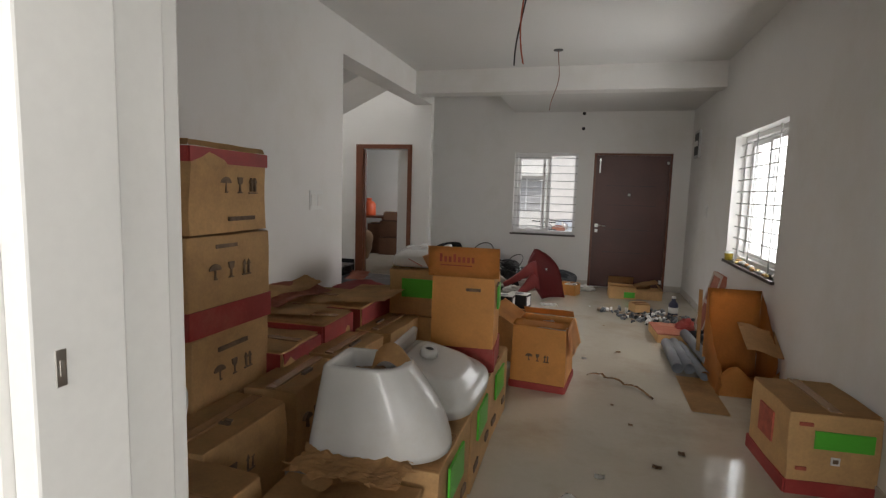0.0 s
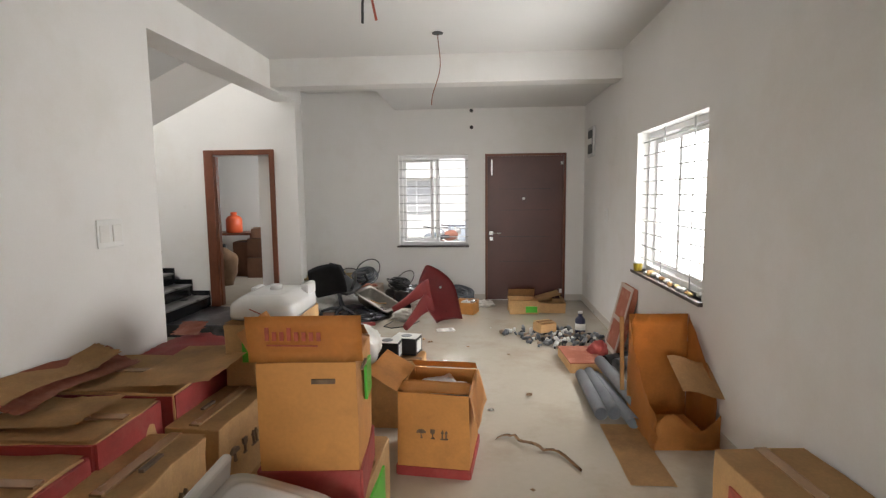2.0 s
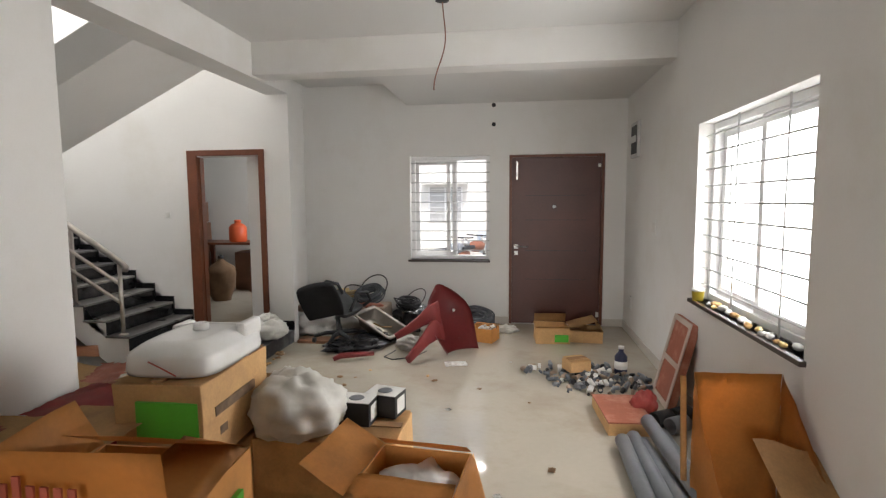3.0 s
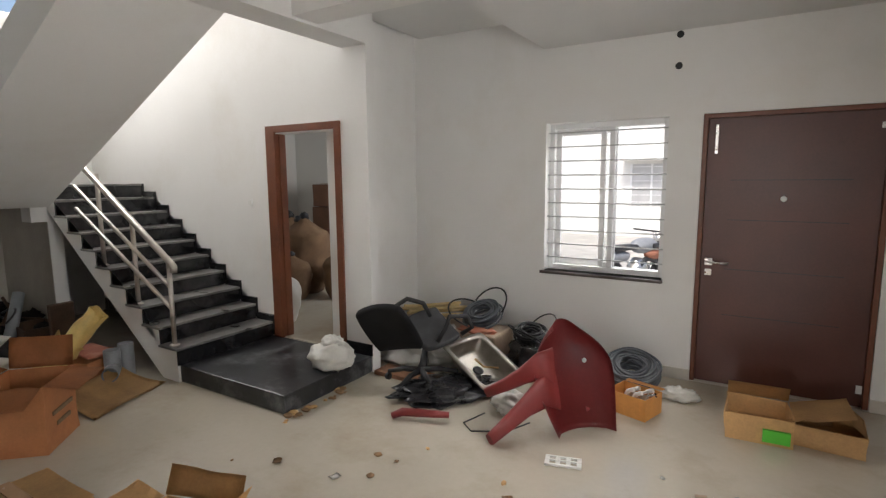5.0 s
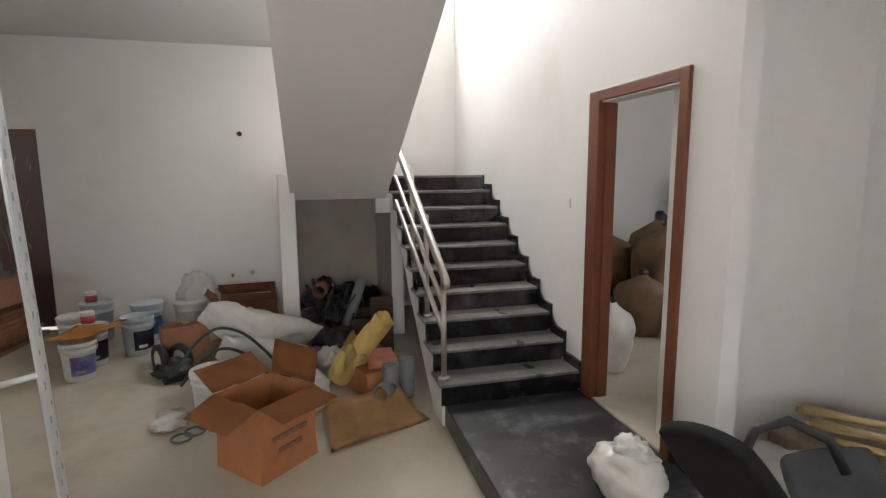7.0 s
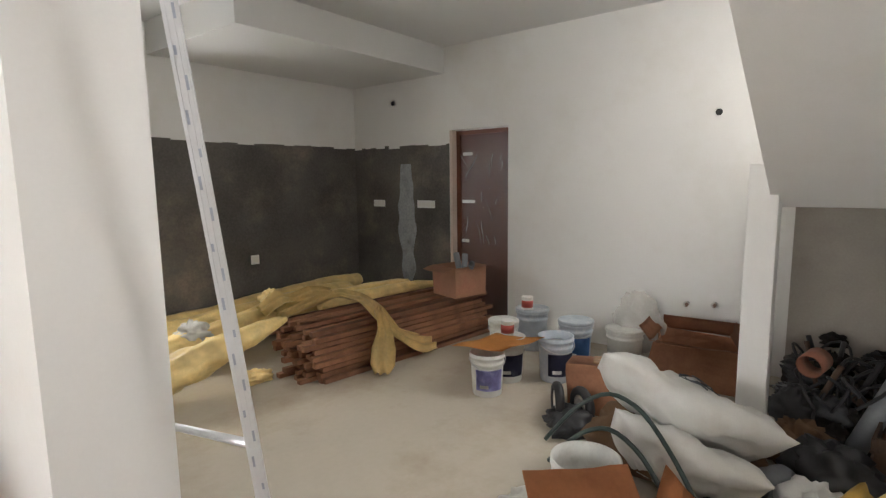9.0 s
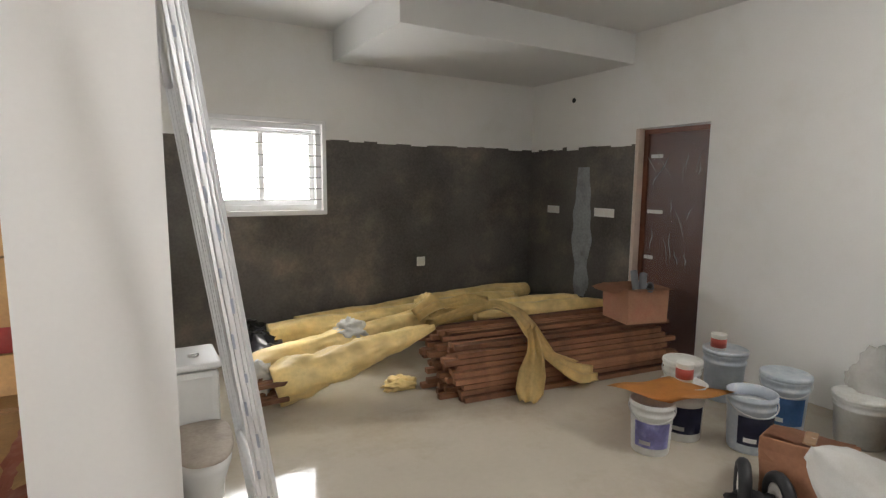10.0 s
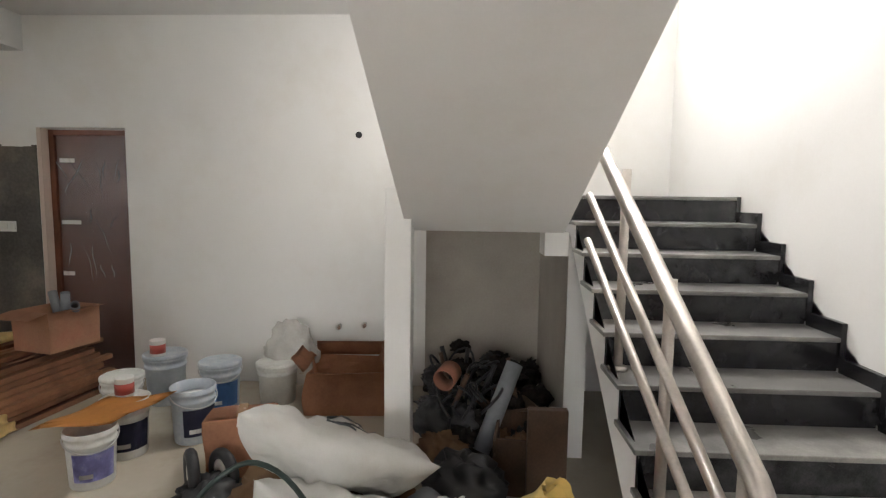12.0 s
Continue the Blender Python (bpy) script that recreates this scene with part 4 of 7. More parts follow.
ob = boxes_part("printed_word", [(-0.815 + 0.026 * k, -0.815 + 0.026 * k + 0.014, -5.792, -5.788, 1.05, 1.05 + (0.045 if k in (0, 3) else 0.03)) for k in range(8)] + [(-0.81, -0.63, -5.792, -5.788, 1.030, 1.035)], RED_INK)
tagged(ob, "faded red printed bar on the raised flap", "print")
carton(-0.31, -4.57, 0.0, 0.40, 0.44, 0.47, -6, "open orange carton with red band and scrap inside", CARD_ORANGE, flaps={"xm": (150, 0.2), "yp": (35, 0.12), "xp": (255, 0.2), "ym": (8, 0.14)}, band=(0.0, 0.11, RB),
       marks=icons("ym", 0.5, 0.52, 0.16), group="orange cartons", dent=0.014)
bm = bmesh.new()
lump(bm, (-0.30, -4.52, 0.36), (0.16, 0.17, 0.09), 2.0, 0.4, 3, False)
tagged(part("packing_paper", bm, STICKER), "crumpled packing scrap inside the orange carton", "packing")
# carton by the side wall
carton(1.165, -5.47, 0.0, 0.40, 0.50, 0.42, 4, "brown carton with red band and green tape by the wall", band=(0.0, 0.17, RB), tapes=[("ym", 0.28, 0.92, 0.58, 0.79)],
       marks=[("ym", 0.1, 0.25, 0.84, 0.88), ("ym", 0.1, 0.22, 0.30, 0.34), ("xm", 0.3, 0.65, 0.42, 0.8)], seam="y", ink=RED_INK, dent=0.012)
t = thing("sticker", pose(1.19, -5.727, 0.17, 0, 0, 4), "small white sticker with grey bars", "sticker")
boxes_part("paper", [(-0.02, 0.02, -0.006, -0.002, 0, 0.04)], STICKER, t)
boxes_part("bar", [(-0.012, 0.012, -0.008, -0.006, 0.01, 0.03)], INK, t)
# the big torn open carton by the side wall
t = thing("open_carton", pose(1.15, -4.12, 0, 0, 0, 3), "large torn open brown carton, tall back panel standing", "carton", "cartons")
bm = bmesh.new()
rows = [[(-0.2 + 0.4 * i / 8, 0.20 + 0.015 * noise.noise(Vector((i, j, 0)) * 0.5), 0.72 * j / 10) for i in range(9)] for j in range(11)]
sheet(bm, rows, 0.006)
part("back_panel", bm, CARD_ORANGE, t)
bm = bmesh.new()
rows = [[(-0.2 + 0.02 * noise.noise(Vector((i * 0.6, j * 0.4, 4))), 0.2 - 0.52 * i / 10, (0.70 - 0.52 * (i / 10) ** 0.7) * j / 8 + 0.002) for i in range(11)] for j in range(9)]
sheet(bm, rows, 0.006)
part("side_panel", bm, CARD_ORANGE, t)
bm = bmesh.new()
rows = [[(0.2 + 0.02 * noise.noise(Vector((i * 0.6, j * 0.4, 7))), 0.2 - 0.42 * i / 10, (0.72 - 0.42 * (i / 10) ** 1.2) * j / 8 + 0.002) for i in range(11)] for j in range(9)]
sheet(bm, rows, 0.006)
part("side_panel", bm, CARD_ORANGE, t)
bm = bmesh.new()
rows = [[(-0.19 + 0.38 * i / 8, -0.30 + 0.03 * noise.noise(Vector((i * 0.5, j, 2))), (0.17 + 0.06 * math.sin(i * 0.9)) * j / 5 + 0.002) for i in range(9)] for j in range(6)]
sheet(bm, rows, 0.006)
part("front_panel", bm, CARD_ORANGE, t)
boxes_part("base", [(-0.2, 0.2, -0.3, 0.2, 0.0, 0.006)], CARD_ORANGE, t)
bm = bmesh.new()
rows = [[(-0.03 + 0.27 * i / 6, -0.28 + 0.26 * j / 6, 0.36 + 0.14 * j / 6 - 0.05 * i / 6 + 0.01 * math.sin(i)) for i in range(7)] for j in range(7)]
sheet(bm, rows, 0.006)
part("flap", bm, CARD, t, "loose brown inner flap")
bm = bmesh.new()
rows = [[(-0.235 - 0.03 * i / 4, 0.2 - 0.05 * j / 8 - 0.0, 0.70 - 0.5 * j / 8 + 0.001 * i) for i in range(5)] for j in range(9)]
sheet(bm, rows, 0.006)
part("edge_strip", bm, CARD, t)
bm = bmesh.new()
rows = [[(0.72 + 0.24 * i / 6, -4.83 + 0.74 * j / 10, 0.006 + 0.006 * noise.noise(Vector((i, j, 5)) * 0.4)) for i in range(7)] for j in range(11)]
sheet(bm, rows, 0.005)
tagged(part("cardboard_sheet", bm, CARD), "flat brown cardboard sheet on the floor", "cardboard")

# ---- sanitary ware on the cartons ----
t = thing("washbasin_pedestal", pose(-0.80, -6.66, 0.425, 0, 0, 2), "white ceramic half pedestal with a rounded open top", "pedestal")
bm = bmesh.new()


def d_ring(w, d, zz, n=40, corner=3.2, front=2.3):
    """A D-shaped outline: straight back with the given squareness, rounded front."""
    pts = []
    for k in range(n):
        a = k * math.tau / n
        cx, cy = math.cos(a), math.sin(a)
        e = corner if cx < 0 else front
        pts.append((w / 2 * math.copysign(abs(cx) ** (2 / e), cx), d / 2 * math.copysign(abs(cy) ** (2 / e), cy), zz))
    return pts


def loft(bm, rings, cap0=True, cap1=True):
    vs = [[bm.verts.new(p) for p in r] for r in rings]
    n = len(vs[0])
    for a, b in zip(vs, vs[1:]):
        for k in range(n):
            f = bm.faces.new((a[k], a[(k + 1) % n], b[(k + 1) % n], b[k]))
            f.smooth = True
    if cap0:
        bm.faces.new(vs[0][::-1])
    if cap1:
        bm.faces.new(vs[-1])
    return vs


rings = []
for k in range(15):
    f = k / 14
    left, right = -0.245 + 0.04 * f, 0.295 - 0.165 * f ** 1.7
    depth = 0.40 - 0.13 * f ** 1.2
    rings.append([(p[0] + (left + right) / 2, p[1], p[2]) for p in d_ring(right - left, depth, 0.318 * f, 44, 9.0)])
top, mid = rings[-1], (-0.205 + 0.13) / 2
for sc, dz in ((0.985, 0.007), (0.95, 0.010), (0.80, 0.010), (0.76, 0.004), (0.75, -0.05), (0.74, -0.16)):
    rings.append([(mid + (p[0] - mid) * sc, p[1] * sc, 0.318 + dz) for p in top])
loft(bm, rings)
part("body", bm, CERAMIC, t)
bm = bmesh.new()
rows = [[(-0.03 + 0.15 * i / 8, -0.045 + 0.06 * j / 5 + 0.02 * i / 8, 0.255 + 0.085 * math.sin(0.5 + i / 8 * 2.6) + 0.012 * j) for i in range(9)] for j in range(6)]
sheet(bm, rows, 0.005)
part("cardboard_packing", bm, CARD, t, "folded cardboard packing inside")
bm = bmesh.new()
lump(bm, (-0.04, 0.0, 0.24), (0.12, 0.08, 0.05), 3, 0.3, 3, False, 0, (20, 14))
part("packing_fill", bm, DUST, t, "dark packing scraps inside")
t = thing("washbasin", pose(-0.735, -6.13, 0.47, 8, 12, -4), "upturned white ceramic washbasin on a carton", "washbasin", "washbasins")
bm = bmesh.new()
loft(bm, [d_ring(w, d, zz, 48, 6.0, 3.4) for w, d, zz in ((0.46, 0.52, 0.012), (0.49, 0.55, 0.0), (0.50, 0.56, 0.012), (0.50, 0.56, 0.055), (0.485, 0.545, 0.068), (0.42, 0.47, 0.080), (0.35, 0.39, 0.105), (0.31, 0.33, 0.135), (0.28, 0.29, 0.142), (0.26, 0.26, 0.140))])
part("bowl", bm, CERAMIC, t)
bm = bmesh.new()
box(bm, -0.25, -0.215, -0.24, 0.24, 0.05, 0.155, 0.015)
part("mounting_back", bm, CERAMIC, t)
bm = bmesh.new()
lathe(bm, [(0.046, 0.138), (0.043, 0.172), (0.036, 0.182), (0.026, 0.182), (0.022, 0.16)], 22, (-0.06, 0.02))
part("waste_outlet", bm, CERAMIC, t)
bm = bmesh.new()
lathe(bm, [(0.015, 0.170), (0.022, 0.172)], 14, (-0.06, 0.02))
part("outlet_hole", bm, DARK, t)
t = thing("washbasin", pose(-1.65, -7.02, 0.60, 78, 0, 20), "white ceramic washbasin standing on edge by the stack", "washbasin", "washbasins")
bm = bmesh.new()
lathe(bm, [(0.03, 0.0), (0.10, -0.02), (0.17, 0.015), (0.20, 0.045), (0.205, 0.06), (0.19, 0.065), (0.15, 0.035), (0.05, 0.01)], 30)
part("bowl", bm, CERAMIC, t)

# basin on a carton near the stair opening
BCX, BCY, BCR = -1.385, -4.31, 2
carton(BCX, BCY, 0.0, 0.42, 0.58, 0.42, BCR, "brown carton underneath another carton", seam="y")
carton(BCX, BCY, 0.428, 0.39, 0.60, 0.375, BCR, "brown carton with green tape carrying a washbasin", tapes=[("ym", 0.28, 0.97, 0.40, 0.80)], marks=[("xp", 0.15, 0.75, 0.55, 0.66), ("xp", 0.2, 0.3, 0.3, 0.4)], seam="y", dent=0.016)
t = thing("washbasin", pose(BCX, BCY, 0.815, 0, 0, BCR), "white ceramic washbasin lying upside down on a carton", "washbasin", "washbasins")
bm = bmesh.new()
loft(bm, [[(p[1], -p[0], p[2]) for p in d_ring(w, d, zz, 40, 9.0, 4.5)] for w, d, zz in ((0.50, 0.40, 0.004), (0.52, 0.42, 0.0), (0.53, 0.43, 0.02), (0.52, 0.42, 0.075), (0.50, 0.40, 0.09), (0.42, 0.33, 0.115), (0.36, 0.27, 0.13), (0.30, 0.22, 0.132))])
part("bowl", bm, CERAMIC, t)
bm = bmesh.new()
for x0, x1, y0, y1, z1 in ((-0.20, -0.15, 0.12, 0.26, 0.13), (0.15, 0.20, 0.08, 0.26, 0.155), (-0.15, 0.15, 0.215, 0.26, 0.12)):
    box(bm, x0, x1, y0, y1, 0.07, z1, 0.015)
part("mounting_back", bm, CERAMIC, t)
bm = bmesh.new()
lathe(bm, [(0.038, 0.128), (0.036, 0.16), (0.026, 0.165), (0.022, 0.15)], 20, (0.0, 0.05))
part("waste_outlet", bm, CERAMIC, t)
bm = bmesh.new()
tube(bm, [(-0.05, -0.268, 0.07), (0.02, -0.272, 0.04), (0.07, -0.268, 0.012)], 0.003, 6)
part("red_strap", bm, TIN_RED, t)
# plastic bag, small boxes and an open carton behind the orange ones
bm = bmesh.new()
lump(bm, (-0.98, -4.12, 0.53), (0.22, 0.20, 0.17), 3.0, 0.24, 2.6, True, 0.4, (40, 26))
lump(bm, (-1.13, -3.92, 0.50), (0.13, 0.12, 0.13), 5.0, 0.4, 2.6, True, 0.2, (28, 18))
tagged(part("plastic_bag", bm, POLY), "crumpled white plastic bag on a carton", "bag", "plastic bags")
for x, y, r in ((-0.60, -3.86, -12), (-0.72, -3.98, -4)):
    t = thing("tap_box", pose(x, y, 0.412, 0, 0, r), "small black and white product box on a carton", "box", "small product boxes")
    boxes_part("body", [(-0.09, 0.09, -0.07, 0.07, 0, 0.12)], DARK, t, "", 0.003)
    boxes_part("top_print", [(-0.088, 0.088, -0.068, 0.068, 0.119, 0.123)], STICKER, t)
    bm = bmesh.new()
    lathe(bm, [(0.04, 0.123), (0.035, 0.126)], 18)
    part("round_mark", bm, GREY_PVC, t)
    boxes_part("side_label", [(0.09, 0.092, -0.045, 0.045, 0.02, 0.10)], STICKER, t)
carton(-0.84, -4.0, 0.0, 0.74, 0.42, 0.40, 0, "brown carton carrying a bag and small boxes")
carton(-1.54, -3.39, 0.0, 0.40, 0.34, 0.24, 15, "low torn open carton with foam inside", CARD, flaps={"ym": (160, 0.16), "yp": (112, 0.13), "xp": (118, 0.14), "xm": (160, 0.15)}, dent=0.02)
boxes_part("foam_piece", [(-1.67, -1.42, -3.44, -3.36, 0.02, 0.19)], STICKER).name = "foam_strip"
tagged(bpy.data.objects["foam_strip"], "grey foam strip inside the torn carton", "foam")
bm = bmesh.new()
lump(bm, (-0.92, -3.86, 0.47), (0.055, 0.04, 0.085), 2, 0.1, 2, True)
tagged(part("red_wrapper", bm, TIN_RED), "bright red wrapper beside the plastic bag", "wrapper")

# ---- along the side wall ----
for k, (x0, y0, x1, y1, z) in enumerate(((0.745, -4.03, 0.755, -3.25, 0.05), (0.835, -4.02, 0.83, -3.20, 0.05), (0.925, -4.16, 0.87, -3.28, 0.05), (0.985, -4.02, 0.94, -3.10, 0.12), (1.04, -3.95, 1.02, -3.15, 0.05))):
    bm = bmesh.new()
    pipe(bm, (x0, y0, z), (x1, y1, z), 0.045 if k != 2 else 0.04)
    tagged(part("pvc_pipe", bm, GREY_PVC), "grey plastic drain pipe lying on the floor", "pipe", "grey drain pipes")
for k, (x, y) in enumerate(((1.02, -2.95), (1.10, -3.03), (1.17, -2.86))):
    bm = bmesh.new()
    pipe(bm, (x, y, 0.06), (x + 0.12, y + 0.08, 0.06), 0.055, 0.006)
    tagged(part("pipe_fitting", bm, DARK if k != 1 else GREY_PVC), "short dark pipe fitting on the floor", "pipe fitting", "pipe fittings")
t = thing("low_box", pose(0.83, -2.83, 0, 0, 0, 4), "low box with a red top on the floor", "box")
boxes_part("body", [(-0.15, 0.15, -0.25, 0.25, 0, 0.085)], CARD, t, "", 0.004)
boxes_part("lid", [(-0.152, 0.152, -0.252, 0.252, 0.082, 0.094)], TERRA, t, "red printed lid", 0.003)
bm = bmesh.new()
lump(bm, (1.0, -2.75, 0.08), (0.09, 0.09, 0.11), 8, 0.3, 2, True)
tagged(part("rag", bm, CARD_RED), "crumpled brown-red rag beside the low box", "rag")
t = thing("framed_board", pose(1.22, -2.42, 0.0, 0, 14, 90 - 90), "reddish framed panel leaning on the side wall", "panel")
bm = bmesh.new()
box(bm, -0.03, 0.03, -0.2, 0.2, 0.0, 0.66, 0.008)
part("board", bm, TERRA, t)
for q in ((-0.04, -0.03, -0.2, -0.16, 0.0, 0.66), (-0.04, -0.03, 0.16, 0.2, 0.0, 0.66), (-0.04, -0.03, -0.16, 0.16, 0.62, 0.66), (-0.04, -0.03, -0.16, 0.16, 0.3, 0.34), (-0.04, -0.03, -0.16, 0.16, 0.0, 0.04)):
    boxes_part("rail", [q], REVEAL, t, "", 0.003)
# heap of plumbing fittings
random.seed(11)
for k in range(190):
    a, r = random.uniform(0, math.tau), random.random() ** 0.6
    x, y = 0.79 + 0.42 * r * math.cos(a), -2.05 + 0.36 * r * math.sin(a)
    if k > 172:
        x, y = random.uniform(0.12, 0.45), random.uniform(-2.0, -1.7)
    h = 0.0 if k > 172 else 0.03 * max(0, 0.75 - r)
    s = random.uniform(0.014, 0.032)
    bm = bmesh.new()
    kind = k % 4
    rot = Euler((random.uniform(0, 3), random.uniform(0, 3), random.uniform(0, 6))).to_matrix()
    if kind in (0, 1):
        pipe(bm, rot @ Vector((0, 0, -s * 1.2)), rot @ Vector((0, 0, s * 1.2)), s * 0.75, s * 0.2, 10)
    elif kind == 2:
        lathe(bm, [(s * 0.7, -s * 0.5), (s * 0.9, -s * 0.2), (s * 0.9, s * 0.3), (s * 0.5, s * 0.5)], 10)
        bmesh.ops.rotate(bm, verts=bm.verts, matrix=rot)
    else:
        tube(bm, [rot @ Vector((0, 0, -s * 1.5)), rot @ Vector((0, 0, 0)), rot @ Vector((s * 1.4, 0, s * 0.3))], s * 0.6, 10)
    low = min(v.co.z for v in bm.verts)
    bmesh.ops.translate(bm, verts=bm.verts, vec=(x, y, h - low + 0.002))
    tagged(part("pipe_elbow", bm, [GREY_PVC, DUST_POLY, DARK, GREY_PVC, GREY_CABLE, STICKER, DUST_POLY, GREY_CABLE][k % 8]), "small plumbing fitting in a heap on the floor", "pipe fitting", "heap of plumbing fittings")
carton(0.62, -1.92, 0.06, 0.20, 0.16, 0.10, 25, "small brown carton on the fittings heap", dent=0.01)
t = thing("solvent_bottle", pose(1.02, -1.80, 0.0), "dark blue bottle with a white label", "bottle")
bm = bmesh.new()
lathe(bm, [(0.05, 0), (0.055, 0.02), (0.055, 0.16), (0.03, 0.19), (0.022, 0.2), (0.022, 0.23)], 18)
part("body", bm, NAVY_LABEL, t)
bm = bmesh.new()
lathe(bm, [(0.0565, 0.05), (0.0565, 0.12)], 18)
part("label", bm, STICKER, t)
bm = bmesh.new()
lathe(bm, [(0.025, 0.228), (0.025, 0.25), (0.02, 0.252)], 14)
part("cap", bm, STICKER, t)
# crushed carton before the main door
t = carton(0.48, -0.72, 0.0, 0.36, 0.34, 0.17, 3, "crushed brown carton lying before the main door", CARD, flaps={"xp": (165, 0.3), "ym": (150, 0.05), "yp": (60, 0.12)}, tapes=[("ym", 0.55, 0.95, 0.15, 0.6)], dent=0.03)
carton(0.85, -0.66, 0.0, 0.36, 0.30, 0.13, -4, "crushed flat carton lying before the main door", CARD, flaps={"xm": (10, 0.2), "xp": (40, 0.1)}, dent=0.035)
# long paper strip and litter
t = bmesh.new()
rows = [[(0.02 + 0.46 * i / 20 + 0.006 * j, -4.36 - 0.34 * (i / 20) ** 2 + 0.05 * math.sin(i * 0.5) + 0.016 * j, 0.012 + 0.035 * abs(math.sin(i * 0.5)) * (1 if 4 < i < 12 else 0.15)) for i in range(21)] for j in range(3)]
sheet(t, rows, 0.003)
tagged(part("paper_strip", t, TAPE), "twisted brown tape strip on the floor", "tape strip")
random.seed(21)
spots = [(-0.05, -6.15), (0.4, -5.7), (0.3, -5.2), (0.1, -5.9), (0.55, -5.5), (0.2, -4.9), (0.0, -3.9), (0.3, -3.6), (-0.8, -2.9), (-1.5, -2.5), (-0.6, -2.2), (0.2, -2.6), (-0.4, -2.8), (-1.9, -2.55), (-1.3, -2.2), (0.05, -1.6), (-1.1, -2.6), (-0.2, -2.35)]
for k, (x, y) in enumerate(spots):
    bm = bmesh.new()
    s = random.uniform(0.010, 0.024) * (2.2 if k == 0 else 1)
    a0 = random.uniform(0, 6)
    rows = [[(x + s * (i - 2) * 0.6 * math.cos(a0) - s * (j - 2) * 0.5 * math.sin(a0), y + s * (i - 2) * 0.6 * math.sin(a0) + s * (j - 2) * 0.5 * math.cos(a0),
              0.004 + 0.5 * s * abs(noise.noise(Vector((i * 0.7 + k, j * 0.7, k)))) + (0.1 * s * (i - 2) ** 2 * 0.5)) for i in range(5)] for j in range(5)]
    sheet(bm, rows, 0.002)
    tagged(part("litter", bm, DUST if k % 3 else STICKER), "scrap of dry litter on the floor", "litter", "litter on the floor")

# ---- clutter by the front wall ----
def coil(name, x, y, z, r_in, r_out, height, wire, mat, label, rot=(0, 0, 0), n=16, loose=0):
    """A coil of cable: many uneven loops, with some loose ends."""
    t = thing(name, pose(x, y, z, *rot), label, "cable coil", "cable coils")
    for k in range(n):
        bm = bmesh.new()
        rr = random.uniform(r_in, r_out)
        zz = wire + (height - 2 * wire) * ((k * 0.618) % 1)
        ph, wob = random.uniform(0, 6), random.uniform(0.004, 0.014)
        pts = [((rr + wob * math.sin(2 * a + ph)) * math.cos(a), (rr + wob * math.cos(3 * a + ph)) * math.sin(a), zz + 0.5 * wob * math.sin(a + ph)) for a in (i * math.tau / 36 for i in range(36))]
        tube(bm, pts, wire, 6, closed=True)
        part("loop", bm, mat, t)
    for k in range(loose):
        bm = bmesh.new()
        a0, l = random.uniform(0, 6), random.uniform(0.08, 0.14)
        pts = [(r_out * math.cos(a0 + f * 2.2) * (1 + 0.4 * math.sin(f * 3)), r_out * math.sin(a0 + f * 2.2) * (1 + 0.4 * math.sin(f * 3)), height * 0.6 + l * math.sin(f * 3.1)) for f in (i / 14 for i in range(15))]
        tube(bm, pts, wire * 0.8, 6)
        part("loose_end", bm, DARK, t)
    return t


random.seed(31)
coil("cable_coil", -0.38, -0.34, 0.08, 0.07, 0.21, 0.13, 0.010, GREY_CABLE, "coil of grey cable leaning beside the main door", (20, 4, 0), n=38)
coil("cable_coil", -1.69, -0.32, 0.37, 0.08, 0.20, 0.10, 0.010, GREY_CABLE, "coil of grey cable on the rubbish pile", (26, -6, 0), 20, 2)
coil("cable_coil", -1.20, -0.40, 0.26, 0.05, 0.15, 0.12, 0.008, DARK, "tangle of black cable on the rubbish pile", (15, 0, 30), 16, 3)
# the pile beneath: black sheet, sacks, boards, sticks
for nm, c, r, sd, mm, lb, cat in (("black_sheet", (-1.56, -1.22, 0.04), (0.36, 0.24, 0.06), 4, MAT_BLACK_BAG, "crumpled black polythene sheet under the sink", "polythene"),
                                  ("rubbish_bag", (-1.14, -0.38, 0.11), (0.25, 0.22, 0.19), 6, MAT_BLACK_BAG, "full black rubbish bag by the wall", "bag"),
                                  ("cement_sack", (-1.90, -0.50, 0.10), (0.28, 0.26, 0.18), 9, SACK_WHITE, "printed white sack on the rubbish pile", "sack"),
                                  ("stuffed_sack", (-2.25, -0.62, 0.10), (0.28, 0.34, 0.17), 12, SACK_WHITE, "dusty white sack behind the chair", "sack"),
                                  ("plastic_wrap", (-1.02, -1.22, 0.05), (0.13, 0.11, 0.08), 15, POLY, "crumpled printed plastic wrap on the floor", "wrap"),
                                  ("plastic_wrap", (-0.86, -0.72, 0.06), (0.12, 0.12, 0.10), 17, POLY, "crumpled clear plastic behind the red chair", "wrap"),
                                  ("plastic_wrap", (-0.02, -0.42, 0.03), (0.12, 0.08, 0.05), 19, POLY, "crumpled clear plastic by the skirting", "wrap")):
    bm = bmesh.new()
    lump(bm, c, r, sd, 0.42, 2.6, True, sd, (40, 26))
    tagged(part(nm, bm, mm), lb, cat)
bm = bmesh.new()
lump(bm, (-1.66, -0.50, 0.30), (0.17, 0.09, 0.03), 4, 0.3, 2, False)
tagged(part("printed_bag", bm, TERRA), "red and white printed bag on the pile", "bag")
